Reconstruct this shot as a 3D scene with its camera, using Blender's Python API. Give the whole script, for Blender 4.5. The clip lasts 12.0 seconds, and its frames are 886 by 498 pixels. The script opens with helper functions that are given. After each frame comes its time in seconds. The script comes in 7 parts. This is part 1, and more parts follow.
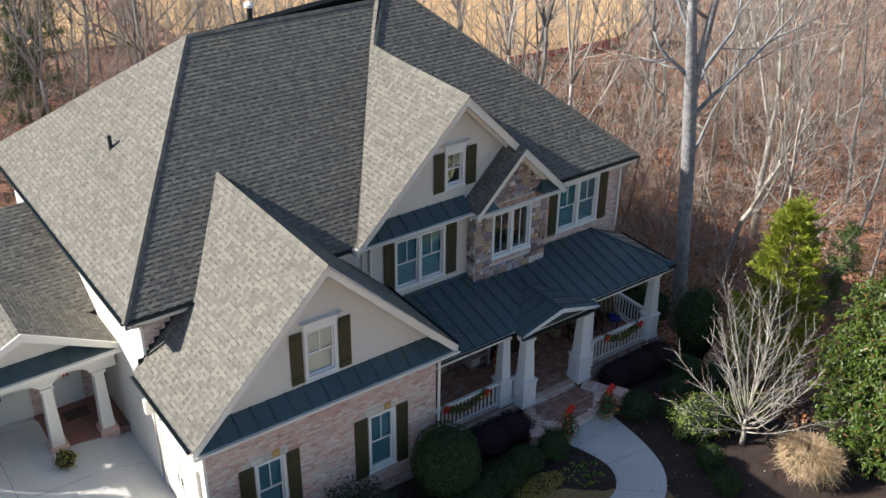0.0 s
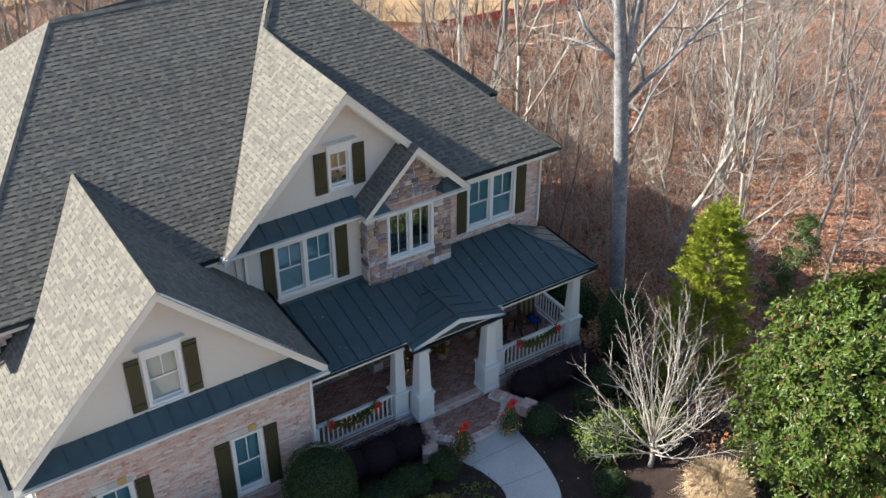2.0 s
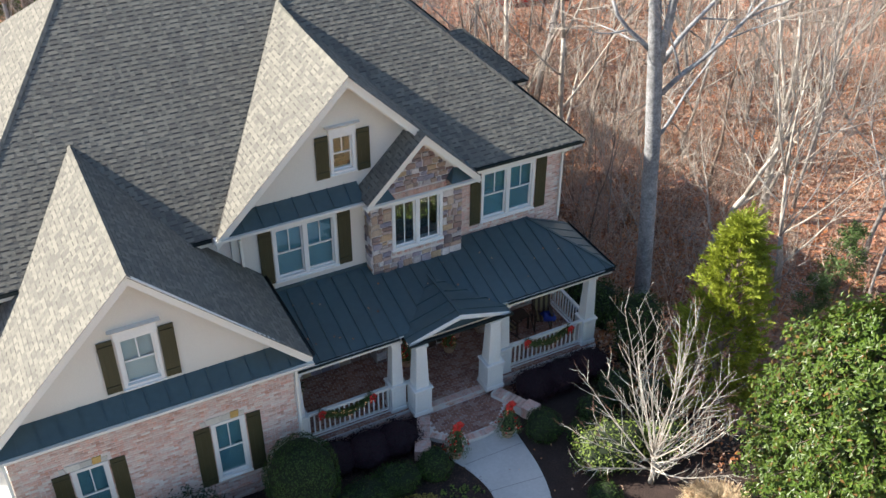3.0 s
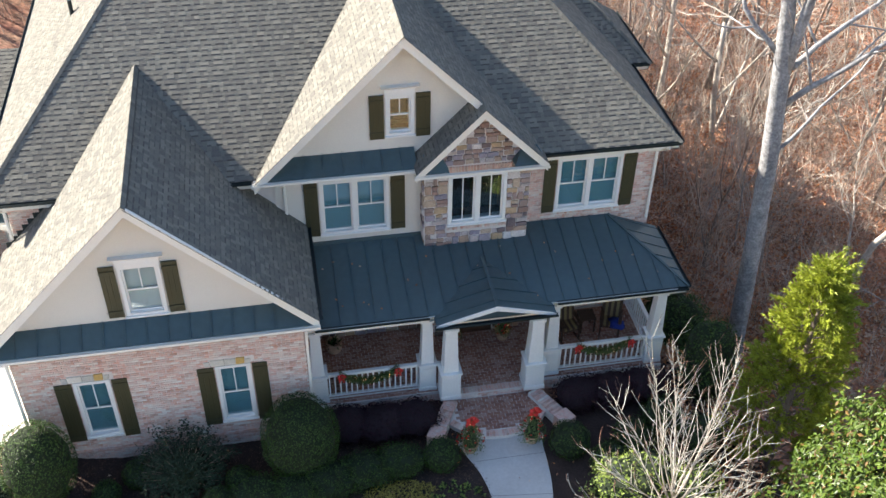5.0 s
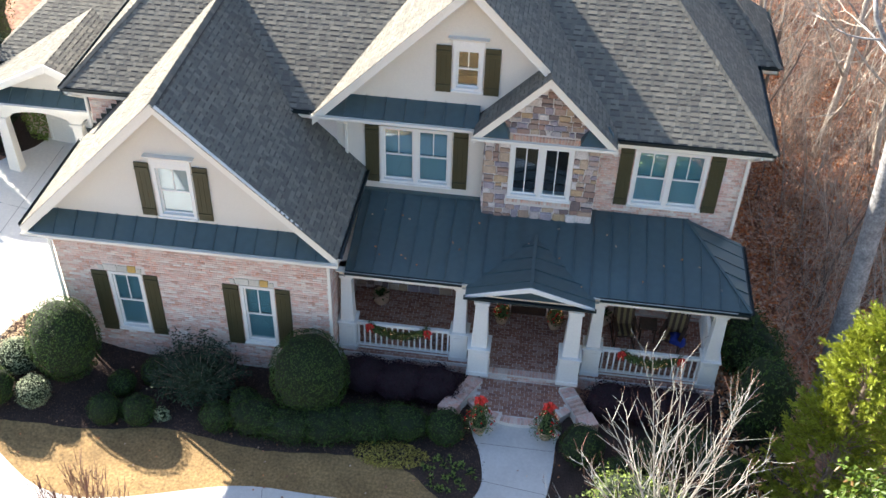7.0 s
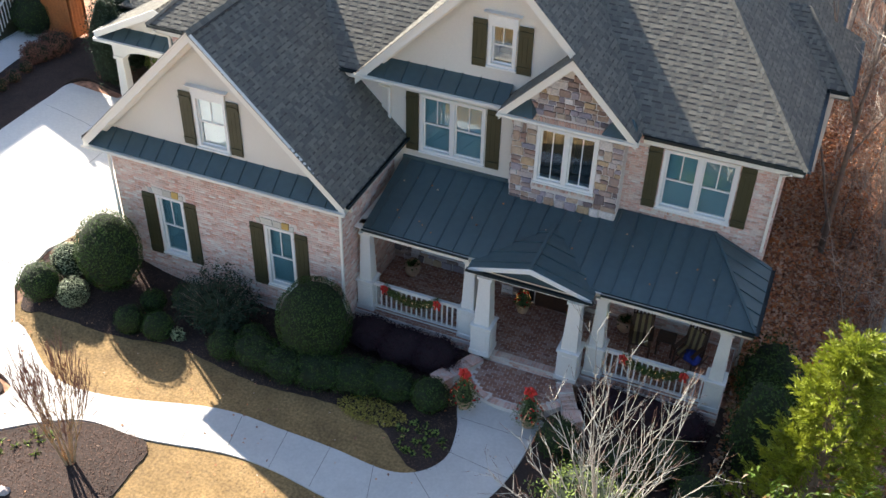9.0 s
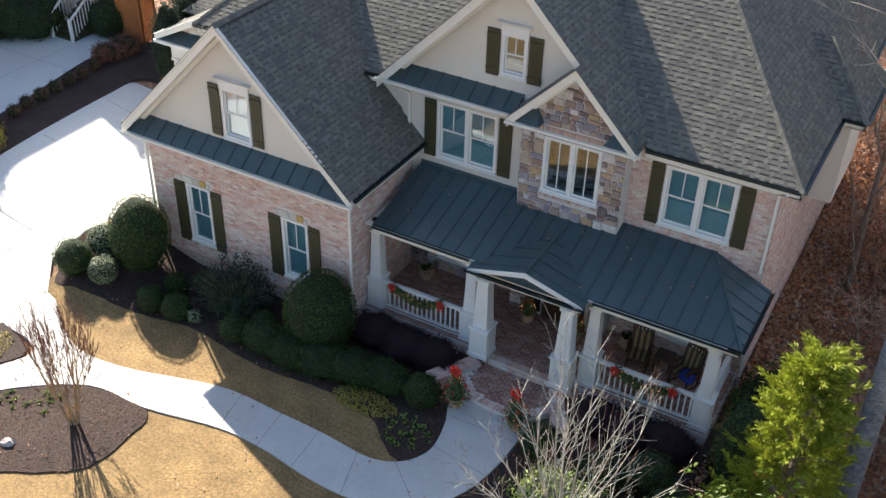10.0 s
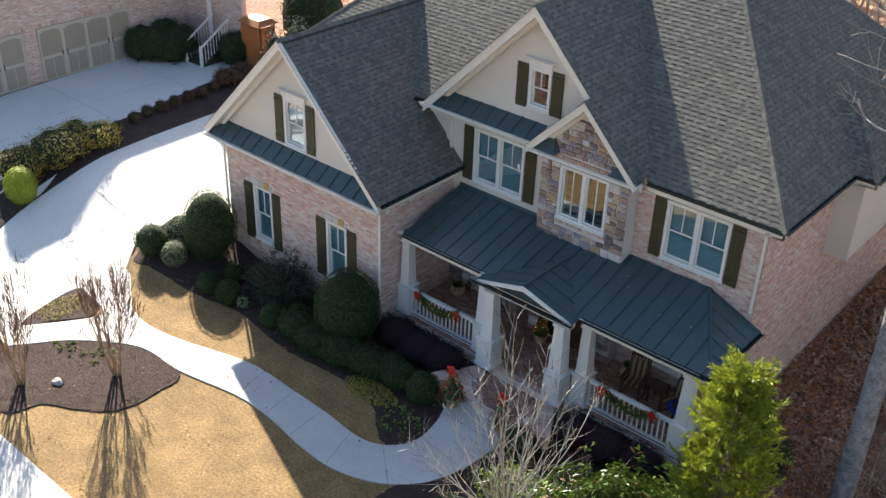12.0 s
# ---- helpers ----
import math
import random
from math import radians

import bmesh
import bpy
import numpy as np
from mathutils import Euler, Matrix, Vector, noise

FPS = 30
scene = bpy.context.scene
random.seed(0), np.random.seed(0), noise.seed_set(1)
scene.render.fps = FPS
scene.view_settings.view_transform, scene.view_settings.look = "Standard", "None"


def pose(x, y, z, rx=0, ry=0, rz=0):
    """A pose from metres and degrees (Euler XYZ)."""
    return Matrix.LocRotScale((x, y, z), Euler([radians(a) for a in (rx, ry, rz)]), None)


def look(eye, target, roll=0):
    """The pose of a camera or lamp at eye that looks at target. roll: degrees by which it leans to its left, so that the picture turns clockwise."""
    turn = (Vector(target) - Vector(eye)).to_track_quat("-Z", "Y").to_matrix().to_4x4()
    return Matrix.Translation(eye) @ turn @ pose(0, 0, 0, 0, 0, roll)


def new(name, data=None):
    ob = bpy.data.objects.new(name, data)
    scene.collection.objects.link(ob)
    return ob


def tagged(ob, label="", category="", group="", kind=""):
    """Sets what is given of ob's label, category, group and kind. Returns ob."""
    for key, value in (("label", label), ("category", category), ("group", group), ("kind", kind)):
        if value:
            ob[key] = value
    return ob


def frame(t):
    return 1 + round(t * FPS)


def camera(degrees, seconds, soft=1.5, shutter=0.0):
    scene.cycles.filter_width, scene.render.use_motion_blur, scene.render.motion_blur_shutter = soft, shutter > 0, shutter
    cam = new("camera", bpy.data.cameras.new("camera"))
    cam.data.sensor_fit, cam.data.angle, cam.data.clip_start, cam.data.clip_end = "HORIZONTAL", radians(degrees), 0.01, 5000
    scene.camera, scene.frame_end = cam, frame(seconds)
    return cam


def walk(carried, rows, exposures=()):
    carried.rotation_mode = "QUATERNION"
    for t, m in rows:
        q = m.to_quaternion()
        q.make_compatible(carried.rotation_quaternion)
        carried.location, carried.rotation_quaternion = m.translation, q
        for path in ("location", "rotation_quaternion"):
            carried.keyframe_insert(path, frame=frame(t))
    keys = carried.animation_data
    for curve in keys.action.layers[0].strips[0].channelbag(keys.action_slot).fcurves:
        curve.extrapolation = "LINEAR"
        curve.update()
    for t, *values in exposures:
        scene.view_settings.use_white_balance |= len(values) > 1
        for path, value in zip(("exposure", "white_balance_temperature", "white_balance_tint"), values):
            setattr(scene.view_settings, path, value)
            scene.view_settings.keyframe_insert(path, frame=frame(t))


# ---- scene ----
cam = camera(46.8, 12.0)
PATH = [
    (0, (-0.306, -0.904, 20.207), (0.713, 0.498, 19.21), 0.8),
    (0.5, (1.139, -0.985, 20.372), (2.156, 0.401, 19.351), 0.5),
    (1, (2.516, -0.998, 20.547), (3.511, 0.381, 19.493), 0.3),
    (1.5, (3.822, -0.941, 20.681), (4.788, 0.437, 19.601), 0.2),
    (2, (5.156, -0.904, 20.856), (6.065, 0.489, 19.745), 0.1),
    (2.5, (6.427, -0.917, 20.901), (7.265, 0.499, 19.763), 0.2),
    (4.5, (11.854, -0.624, 20.901), (12.266, 0.88, 19.649), 0.9),
    (5, (13.161, -0.621, 20.781), (13.457, 0.9, 19.516), 1.0),
    (5.5, (14.429, -0.605, 20.592), (14.617, 0.926, 19.319), 1.3),
    (6, (15.681, -0.498, 20.351), (15.749, 1.038, 19.071), 1.6),
    (6.5, (16.882, -0.357, 19.983), (16.831, 1.178, 18.701), 1.8),
    (7, (18.132, -0.36, 19.656), (17.969, 1.162, 18.369), 2.0),
    (7.5, (19.343, -0.392, 19.381), (19.076, 1.112, 18.091), 2.1),
    (9.5, (24.966, -0.509, 18.114), (24.277, 0.948, 16.929), 1.6),
    (10, (26.325, -0.55, 17.906), (25.541, 0.886, 16.755), 1.7),
    (10.5, (27.676, -0.532, 17.762), (26.807, 0.878, 16.64), 1.7),
    (11, (29.102, -0.533, 17.645), (28.153, 0.853, 16.559), 1.8),
    (11.5, (30.438, -0.577, 17.598), (29.42, 0.785, 16.545), 1.9),
    (12, (31.424, -0.595, 17.585), (30.318, 0.721, 16.563), 2.0),
]
walk(cam, [(t, look(eye, target, roll)) for t, eye, target, roll in PATH],
     exposures=[(0.0, 0.89, 6350, 11), (1.0, 1.01, 6350, 11), (2.5, 1.41, 6400, 10), (4.5, 1.81, 6600, 11), (6.5, 2.12, 6600, 11), (7.5, 2.08, 6650, 11), (9.5, 1.69, 6750, 11), (10.5, 1.59, 6750, 11), (12.0, 1.52, 6750, 11)])

from mathutils import geometry

# ---- world, sun, exposure ----
SUN_UP, SUN_FROM = radians(32.3), radians(-56.0)
world = bpy.data.worlds.new("sky")
world.use_nodes = True
scene.world = world
sky = world.node_tree.nodes.new("ShaderNodeTexSky")
sky.ozone_density, sky.air_density = 3.2, 1.15
sky.sky_type, sky.sun_disc, sky.sun_elevation, sky.sun_rotation = "NISHITA", False, SUN_UP, SUN_FROM
world.node_tree.links.new(sky.outputs[0], world.node_tree.nodes["Background"].inputs[0])
world.node_tree.nodes["Background"].inputs[1].default_value = 0.08
to_sun = Vector((math.sin(SUN_FROM) * math.cos(SUN_UP), math.cos(SUN_FROM) * math.cos(SUN_UP), math.sin(SUN_UP)))
sun = new("sun", bpy.data.lights.new("sun", "SUN"))
sun.data.energy, sun.data.angle, sun.data.color = 5.0, radians(0.55), (1.0, 0.94, 0.83)
sun.matrix_world = look(to_sun * 60, (0, 0, 0))

rng = random.Random(7)


# ---- materials ----
def material(name, base, rough=0.7, metal=0.0, large=(0.4, 0.12), fine=(25.0, 0.15), bump=(60.0, 0.15), palette=(), vary=0.0, stain=None, spec=0.5, translucent=0.0):
    """A procedural surface: broad and fine variation, relief, and a colour picked for each piece from a palette."""
    m = bpy.data.materials.new(name)
    m.use_nodes = True
    n, ln = m.node_tree.nodes, m.node_tree.links
    bsdf = n["Principled BSDF"]
    bsdf.inputs["Roughness"].default_value, bsdf.inputs["Metallic"].default_value = rough, metal
    bsdf.inputs["Specular IOR Level"].default_value = spec
    geo, info = n.new("ShaderNodeNewGeometry"), n.new("ShaderNodeObjectInfo")
    where = geo.outputs["Position"]

    def noise_at(scale, detail=4.0):
        t = n.new("ShaderNodeTexNoise")
        t.inputs["Scale"].default_value, t.inputs["Detail"].default_value = scale, detail
        ln.new(where, t.inputs["Vector"])
        return t.outputs["Fac"]

    def scaled(value, low, high):
        r = n.new("ShaderNodeMapRange")
        r.inputs["From Min"].default_value, r.inputs["From Max"].default_value = 0.25, 0.75
        r.inputs["To Min"].default_value, r.inputs["To Max"].default_value = low, high
        ln.new(value, r.inputs["Value"])
        return r.outputs["Result"]

    def times(a, b):
        mul = n.new("ShaderNodeMath")
        mul.operation = "MULTIPLY"
        ln.new(a, mul.inputs[0]), ln.new(b, mul.inputs[1])
        return mul.outputs[0]

    pick = n.new("ShaderNodeMath")
    pick.operation = "MULTIPLY_ADD"
    ln.new(info.outputs["Random"], pick.inputs[0])
    pick.inputs[1].default_value = 7.31
    ln.new(geo.outputs["Random Per Island"], pick.inputs[2])
    piece = n.new("ShaderNodeMath")
    piece.operation = "FRACT"
    ln.new(pick.outputs[0], piece.inputs[0])
    if palette:
        ramp = n.new("ShaderNodeValToRGB")
        ramp.color_ramp.interpolation = "CONSTANT"
        while len(ramp.color_ramp.elements) < len(palette):
            ramp.color_ramp.elements.new(0.5)
        for k, (e, c) in enumerate(zip(ramp.color_ramp.elements, palette)):
            e.position, e.color = k / len(palette), (*c, 1)
        ln.new(piece.outputs[0], ramp.inputs[0])
        colour = ramp.outputs[0]
    else:
        rgb = n.new("ShaderNodeRGB")
        rgb.outputs[0].default_value = (*base, 1)
        colour = rgb.outputs[0]
    if stain:
        mix = n.new("ShaderNodeMix")
        mix.data_type = "RGBA"
        ln.new(scaled(noise_at(stain[1], 6.0), -0.2, 1.0), mix.inputs["Factor"])
        ln.new(colour, mix.inputs["A"])
        mix.inputs["B"].default_value = (*stain[0], 1)
        colour = mix.outputs["Result"]
    gain = times(scaled(noise_at(large[0]), 1 - large[1], 1 + large[1]), scaled(noise_at(fine[0], 6.0), 1 - fine[1], 1 + fine[1]))
    if vary:
        wide = n.new("ShaderNodeMapRange")
        wide.inputs["To Min"].default_value, wide.inputs["To Max"].default_value = 1 - vary, 1 + vary
        ln.new(piece.outputs[0], wide.inputs["Value"])
        gain = times(gain, wide.outputs["Result"])
    grey = n.new("ShaderNodeCombineColor")
    for k in range(3):
        ln.new(gain, grey.inputs[k])
    shade = n.new("ShaderNodeMix")
    shade.data_type, shade.blend_type = "RGBA", "MULTIPLY"
    shade.inputs["Factor"].default_value = 1.0
    ln.new(colour, shade.inputs["A"]), ln.new(grey.outputs[0], shade.inputs["B"])
    ln.new(shade.outputs["Result"], bsdf.inputs["Base Color"])
    ln.new(scaled(noise_at(fine[0] * 0.5), max(rough - 0.08, 0.02), min(rough + 0.08, 1)), bsdf.inputs["Roughness"])
    if bump[1]:
        b = n.new("ShaderNodeBump")
        b.inputs["Strength"].default_value, b.inputs["Distance"].default_value = bump[1], 0.02
        ln.new(noise_at(bump[0], 5.0), b.inputs["Height"])
        ln.new(b.outputs[0], bsdf.inputs["Normal"])
    if translucent:
        t = n.new("ShaderNodeBsdfTranslucent")
        ln.new(shade.outputs["Result"], t.inputs["Color"])
        mixed = n.new("ShaderNodeMixShader")
        mixed.inputs[0].default_value = translucent
        ln.new(bsdf.outputs[0], mixed.inputs[1]), ln.new(t.outputs[0], mixed.inputs[2])
        ln.new(mixed.outputs[0], n["Material Output"].inputs["Surface"])
    return m


def glass_material(name, tint):
    """Clear window glass: a view through it, and a mirror that grows with the angle."""
    m = bpy.data.materials.new(name)
    m.use_nodes = True
    n, ln = m.node_tree.nodes, m.node_tree.links
    n.remove(n["Principled BSDF"])
    clear, shine, mix = n.new("ShaderNodeBsdfTransparent"), n.new("ShaderNodeBsdfGlossy"), n.new("ShaderNodeMixShader")
    edge, power, gain = n.new("ShaderNodeLayerWeight"), n.new("ShaderNodeMath"), n.new("ShaderNodeMath")
    clear.inputs[0].default_value = (*tint, 1)
    shine.inputs["Roughness"].default_value = 0.02
    edge.inputs[0].default_value = 0.5
    power.operation, power.inputs[1].default_value = "POWER", 2.2
    gain.operation, gain.inputs[1].default_value, gain.inputs[2].default_value = "MULTIPLY_ADD", 0.7, 0.13
    ln.new(edge.outputs["Facing"], power.inputs[0]), ln.new(power.outputs[0], gain.inputs[0]), ln.new(gain.outputs[0], mix.inputs[0])
    ln.new(clear.outputs[0], mix.inputs[1]), ln.new(shine.outputs[0], mix.inputs[2])
    ln.new(mix.outputs[0], n["Material Output"].inputs["Surface"])
    return m


SHINGLE = material("asphalt_shingle", (0.15, 0.135, 0.12), 0.82, large=(0.2, 0.06), fine=(45, 0.15), bump=(120, 0.3), spec=0.12,
                   palette=[(0.157, 0.149, 0.129), (0.179, 0.170, 0.145), (0.131, 0.125, 0.111), (0.160, 0.152, 0.131), (0.194, 0.184, 0.156), (0.144, 0.138, 0.121)])
# Dashes under shingle teeth: printed band, plus the butt's shade put into the colour.
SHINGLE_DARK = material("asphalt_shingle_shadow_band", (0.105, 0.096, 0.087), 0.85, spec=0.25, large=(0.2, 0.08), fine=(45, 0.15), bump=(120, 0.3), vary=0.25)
UNDERLAY = material("roof_underlay", (0.06, 0.055, 0.05), 0.9)
STUCCO = material("cream_siding", (0.68, 0.645, 0.58), 0.75, large=(0.3, 0.05), fine=(40, 0.05), bump=(90, 0.15))
TRIM = material("cream_trim_paint", (0.78, 0.75, 0.68), 0.5, large=(0.5, 0.05), fine=(20, 0.04), bump=(80, 0.03))
WHITE = material("white_paint", (0.78, 0.77, 0.74), 0.45, large=(0.5, 0.04), fine=(18, 0.04), bump=(80, 0.03))
SHUTTER = material("olive_shutter_paint", (0.047, 0.045, 0.02), 0.5, large=(1.0, 0.15), fine=(30, 0.12), bump=(80, 0.1))
METAL = material("dark_green_standing_seam_metal", (0.054, 0.088, 0.096), 0.4, 0.0, large=(0.35, 0.14), fine=(6, 0.12), bump=(2.5, 0.04))
GUTTER = material("dark_gutter_metal", (0.018, 0.03, 0.034), 0.4, 0.3, large=(0.6, 0.1), fine=(12, 0.1), bump=(20, 0.02))
MORTAR = material("pale_mortar", (0.66, 0.61, 0.57), 0.95, large=(0.4, 0.12), fine=(40, 0.12), bump=(90, 0.3))
BRICK = material("tumbled_pink_brick", (0.4, 0.2, 0.15), 0.9, large=(0.5, 0.06), fine=(30, 0.18), bump=(70, 0.4), stain=((0.62, 0.52, 0.46), 7.0),
                 palette=[(0.65, 0.37, 0.30), (0.73, 0.47, 0.37), (0.56, 0.30, 0.22), (0.74, 0.54, 0.46), (0.68, 0.41, 0.33), (0.47, 0.26, 0.20), (0.74, 0.69, 0.63), (0.65, 0.36, 0.28), (0.74, 0.61, 0.52), (0.62, 0.34, 0.26)])
PAVER = material("red_brown_paver", (0.3, 0.15, 0.11), 0.85, large=(0.6, 0.12), fine=(25, 0.2), bump=(60, 0.3), palette=[(0.3, 0.15, 0.11), (0.36, 0.2, 0.15), (0.26, 0.13, 0.1), (0.4, 0.26, 0.21), (0.33, 0.17, 0.12)])
STONE = material("field_stone", (0.3, 0.25, 0.2), 0.85, large=(2.5, 0.2), fine=(22, 0.25), bump=(30, 0.5),
                 palette=[(0.29, 0.21, 0.18), (0.40, 0.28, 0.21), (0.45, 0.32, 0.20), (0.28, 0.25, 0.29), (0.34, 0.22, 0.18), (0.46, 0.39, 0.37), (0.17, 0.13, 0.13), (0.46, 0.35, 0.26), (0.34, 0.29, 0.32), (0.64, 0.58, 0.55), (0.40, 0.29, 0.25), (0.26, 0.17, 0.14)])
LIMESTONE = material("limestone", (0.6, 0.55, 0.45), 0.85, large=(1.5, 0.1), fine=(25, 0.12), bump=(40, 0.3), palette=[(0.58, 0.55, 0.48), (0.52, 0.5, 0.46), (0.62, 0.59, 0.53), (0.56, 0.53, 0.47), (0.6, 0.57, 0.5), (0.5, 0.48, 0.43)])
OCHRE = material("ochre_stone", (0.55, 0.36, 0.12), 0.85, large=(1.5, 0.15), fine=(25, 0.15), bump=(40, 0.3))
GLASS = glass_material("window_glass", (0.9, 0.97, 0.98))
# Teal is the sky that window screens mirror, put into the slat colour.
BLIND = material("sky_teal_window_blind", (0.15, 0.32, 0.38), 0.7, large=(0.8, 0.08), fine=(10, 0.05), bump=(40, 0.05))
PALE_BLIND = material("white_window_blind", (0.7, 0.7, 0.68), 0.7, large=(0.8, 0.08), fine=(10, 0.05), bump=(40, 0.05))
# Black for unlit rooms: their darkness is painted, not left to shading.
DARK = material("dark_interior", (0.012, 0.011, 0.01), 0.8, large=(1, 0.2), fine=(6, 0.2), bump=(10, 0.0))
DARK_DOOR = material("dark_stained_oak", (0.06, 0.03, 0.018), 0.4, large=(0.8, 0.2), fine=(14, 0.3), bump=(40, 0.2))
CONCRETE = material("pale_concrete", (0.56, 0.55, 0.53), 0.85, large=(0.35, 0.08), fine=(14, 0.08), bump=(90, 0.15), stain=((0.46, 0.45, 0.43), 0.6))
GROOVE = material("dirty_joint", (0.2, 0.19, 0.18), 0.95)
DRIVE = material("pale_driveway_concrete", (0.69, 0.675, 0.64), 0.85, large=(0.3, 0.07), fine=(12, 0.07), bump=(90, 0.15), stain=((0.66, 0.64, 0.6), 0.5))
LAWN = material("dormant_tan_grass", (0.27, 0.172, 0.072), 0.95, large=(0.9, 0.2), fine=(14, 0.5), bump=(26, 1.0), stain=((0.185, 0.116, 0.047), 1.6))
MULCH = material("dark_bark_mulch", (0.032, 0.019, 0.015), 0.95, large=(0.9, 0.25), fine=(22, 0.55), bump=(26, 1.0), stain=((0.05, 0.03, 0.024), 2.4))
LITTER = material("fallen_leaf_litter", (0.32, 0.142, 0.087), 0.95, large=(0.25, 0.4), fine=(5, 0.7), bump=(6, 1.0), stain=((0.31, 0.19, 0.12), 0.8))
CLAY = material("bare_orange_clay", (0.52, 0.33, 0.16), 0.95, large=(0.06, 0.18), fine=(0.8, 0.2), bump=(2, 0.5))
BARK = material("pale_grey_bark", (0.3, 0.275, 0.258), 0.95, large=(0.5, 0.15), fine=(9, 0.3), bump=(14, 0.8), stain=((0.2, 0.178, 0.165), 3.0))
TRUNK_BARK = material("ridged_grey_bark", (0.31, 0.305, 0.305), 0.95, large=(0.6, 0.2), fine=(16, 0.4), bump=(11, 1.0), stain=((0.15, 0.15, 0.155), 5.0))
BARK_DARK = material("brown_bark", (0.2, 0.15, 0.12), 0.95, large=(0.6, 0.2), fine=(9, 0.3), bump=(16, 0.7))
TWIG = material("pale_twigs", (0.36, 0.315, 0.268), 0.9, large=(0.3, 0.3), fine=(5, 0.2), bump=(20, 0.1), vary=0.25)
TWIG_TAN = material("tan_smooth_bark", (0.38, 0.26, 0.15), 0.8, large=(0.8, 0.2), fine=(8, 0.25), bump=(20, 0.2))
TWIG_RED = material("red_brown_twigs", (0.2, 0.105, 0.075), 0.9, large=(0.8, 0.2), fine=(8, 0.25), bump=(20, 0.2))
BOXWOOD = material("dark_boxwood_leaves", (0.036, 0.07, 0.012), 0.55, large=(1.2, 0.2), fine=(9, 0.2), bump=(30, 0.1), vary=0.6, translucent=0.2, spec=0.3)
# Near-black body inside foliage; shade between leaves is put into this colour.
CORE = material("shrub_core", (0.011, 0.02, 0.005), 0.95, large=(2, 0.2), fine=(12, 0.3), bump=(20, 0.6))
HOLLY = material("blue_green_holly_leaves", (0.03, 0.05, 0.028), 0.6, large=(1.2, 0.2), fine=(9, 0.2), bump=(30, 0.1), vary=0.4, translucent=0.15, spec=0.2)
LIME = material("yellow_green_cypress_sprays", (0.27, 0.31, 0.03), 0.6, large=(0.9, 0.2), fine=(7, 0.25), bump=(30, 0.1), vary=0.35, translucent=0.3)
MAGNOLIA = material("glossy_magnolia_leaves", (0.055, 0.095, 0.02), 0.4, large=(0.8, 0.2), fine=(8, 0.2), bump=(20, 0.1), translucent=0.15,
                    spec=0.34,
                    palette=[(0.054, 0.096, 0.012), (0.081, 0.126, 0.015), (0.038, 0.072, 0.009), (0.092, 0.132, 0.018), (0.059, 0.102, 0.012), (0.07, 0.108, 0.012), (0.054, 0.09, 0.012), (0.07, 0.12, 0.015), (0.081, 0.12, 0.018), (0.059, 0.096, 0.012), (0.043, 0.078, 0.009), (0.076, 0.114, 0.018), (0.13, 0.075, 0.02)])

PALE_LEAF = material("pale_variegated_leaves", (0.22, 0.26, 0.15), 0.5, large=(1.2, 0.2), fine=(9, 0.2), bump=(30, 0.1), vary=0.4, translucent=0.2)
# Inner body of the purple shrubs, likewise with shade in its colour.
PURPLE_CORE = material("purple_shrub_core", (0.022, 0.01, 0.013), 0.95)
PURPLE = material("dark_purple_leaves", (0.034, 0.014, 0.02), 0.75, large=(1.2, 0.25), fine=(9, 0.2), bump=(30, 0.1), vary=0.4, translucent=0.1, spec=0.15)
LEAFY = material("bright_green_leaves", (0.17, 0.23, 0.04), 0.5, large=(1.2, 0.2), fine=(9, 0.2), bump=(30, 0.1), vary=0.4, translucent=0.25)
YELLOW_LEAF = material("yellow_green_leaves", (0.34, 0.27, 0.055), 0.6, large=(1.2, 0.25), fine=(9, 0.2), bump=(30, 0.1), vary=0.4, translucent=0.2)
TAN_LEAF = material("dry_tan_blades", (0.58, 0.44, 0.28), 0.8, large=(1.2, 0.2), fine=(9, 0.2), bump=(30, 0.1), vary=0.35, translucent=0.25)
PINE = material("pine_needles", (0.08, 0.13, 0.035), 0.6, large=(0.8, 0.2), fine=(9, 0.2), bump=(30, 0.0), vary=0.4, translucent=0.2)
FALLEN = material("fallen_leaves", (0.25, 0.12, 0.05), 0.85, large=(0.3, 0.2), fine=(12, 0.2), bump=(30, 0.0), translucent=0.15,
                  palette=[(0.44, 0.20, 0.11), (0.52, 0.28, 0.15), (0.24, 0.11, 0.065), (0.58, 0.42, 0.31), (0.50, 0.19, 0.07), (0.46, 0.31, 0.22)])
BRUSH = material("grey_brown_brush", (0.37, 0.29, 0.23), 0.9, large=(0.12, 0.3), fine=(4, 0.25), bump=(20, 0.0), vary=0.6)
PALE_BARK = material("pale_lichen_bark", (0.46, 0.42, 0.37), 0.95, large=(0.5, 0.15), fine=(9, 0.3), bump=(14, 0.6), stain=((0.33, 0.28, 0.23), 2.5))
PALE_TWIG = material("pale_grey_twigs", (0.5, 0.48, 0.42), 0.9, large=(0.6, 0.2), fine=(6, 0.2), bump=(20, 0.1), vary=0.3)
RED_CLOTH = material("red_fabric", (0.55, 0.03, 0.02), 0.7)
BLUE_CLOTH = material("blue_blanket", (0.02, 0.04, 0.25), 0.9)
RED_SHINE = material("shiny_red_baubles", (0.5, 0.02, 0.02), 0.25)
TERRACOTTA = material("pale_terracotta", (0.45, 0.3, 0.2), 0.85, large=(2, 0.15), fine=(20, 0.15))
STRIPE = material("yellow_cushion_stripe", (0.26, 0.2, 0.1), 0.9)
TAN_PAINT = material("tan_door_paint", (0.52, 0.46, 0.38), 0.6, large=(0.8, 0.06), fine=(20, 0.05))
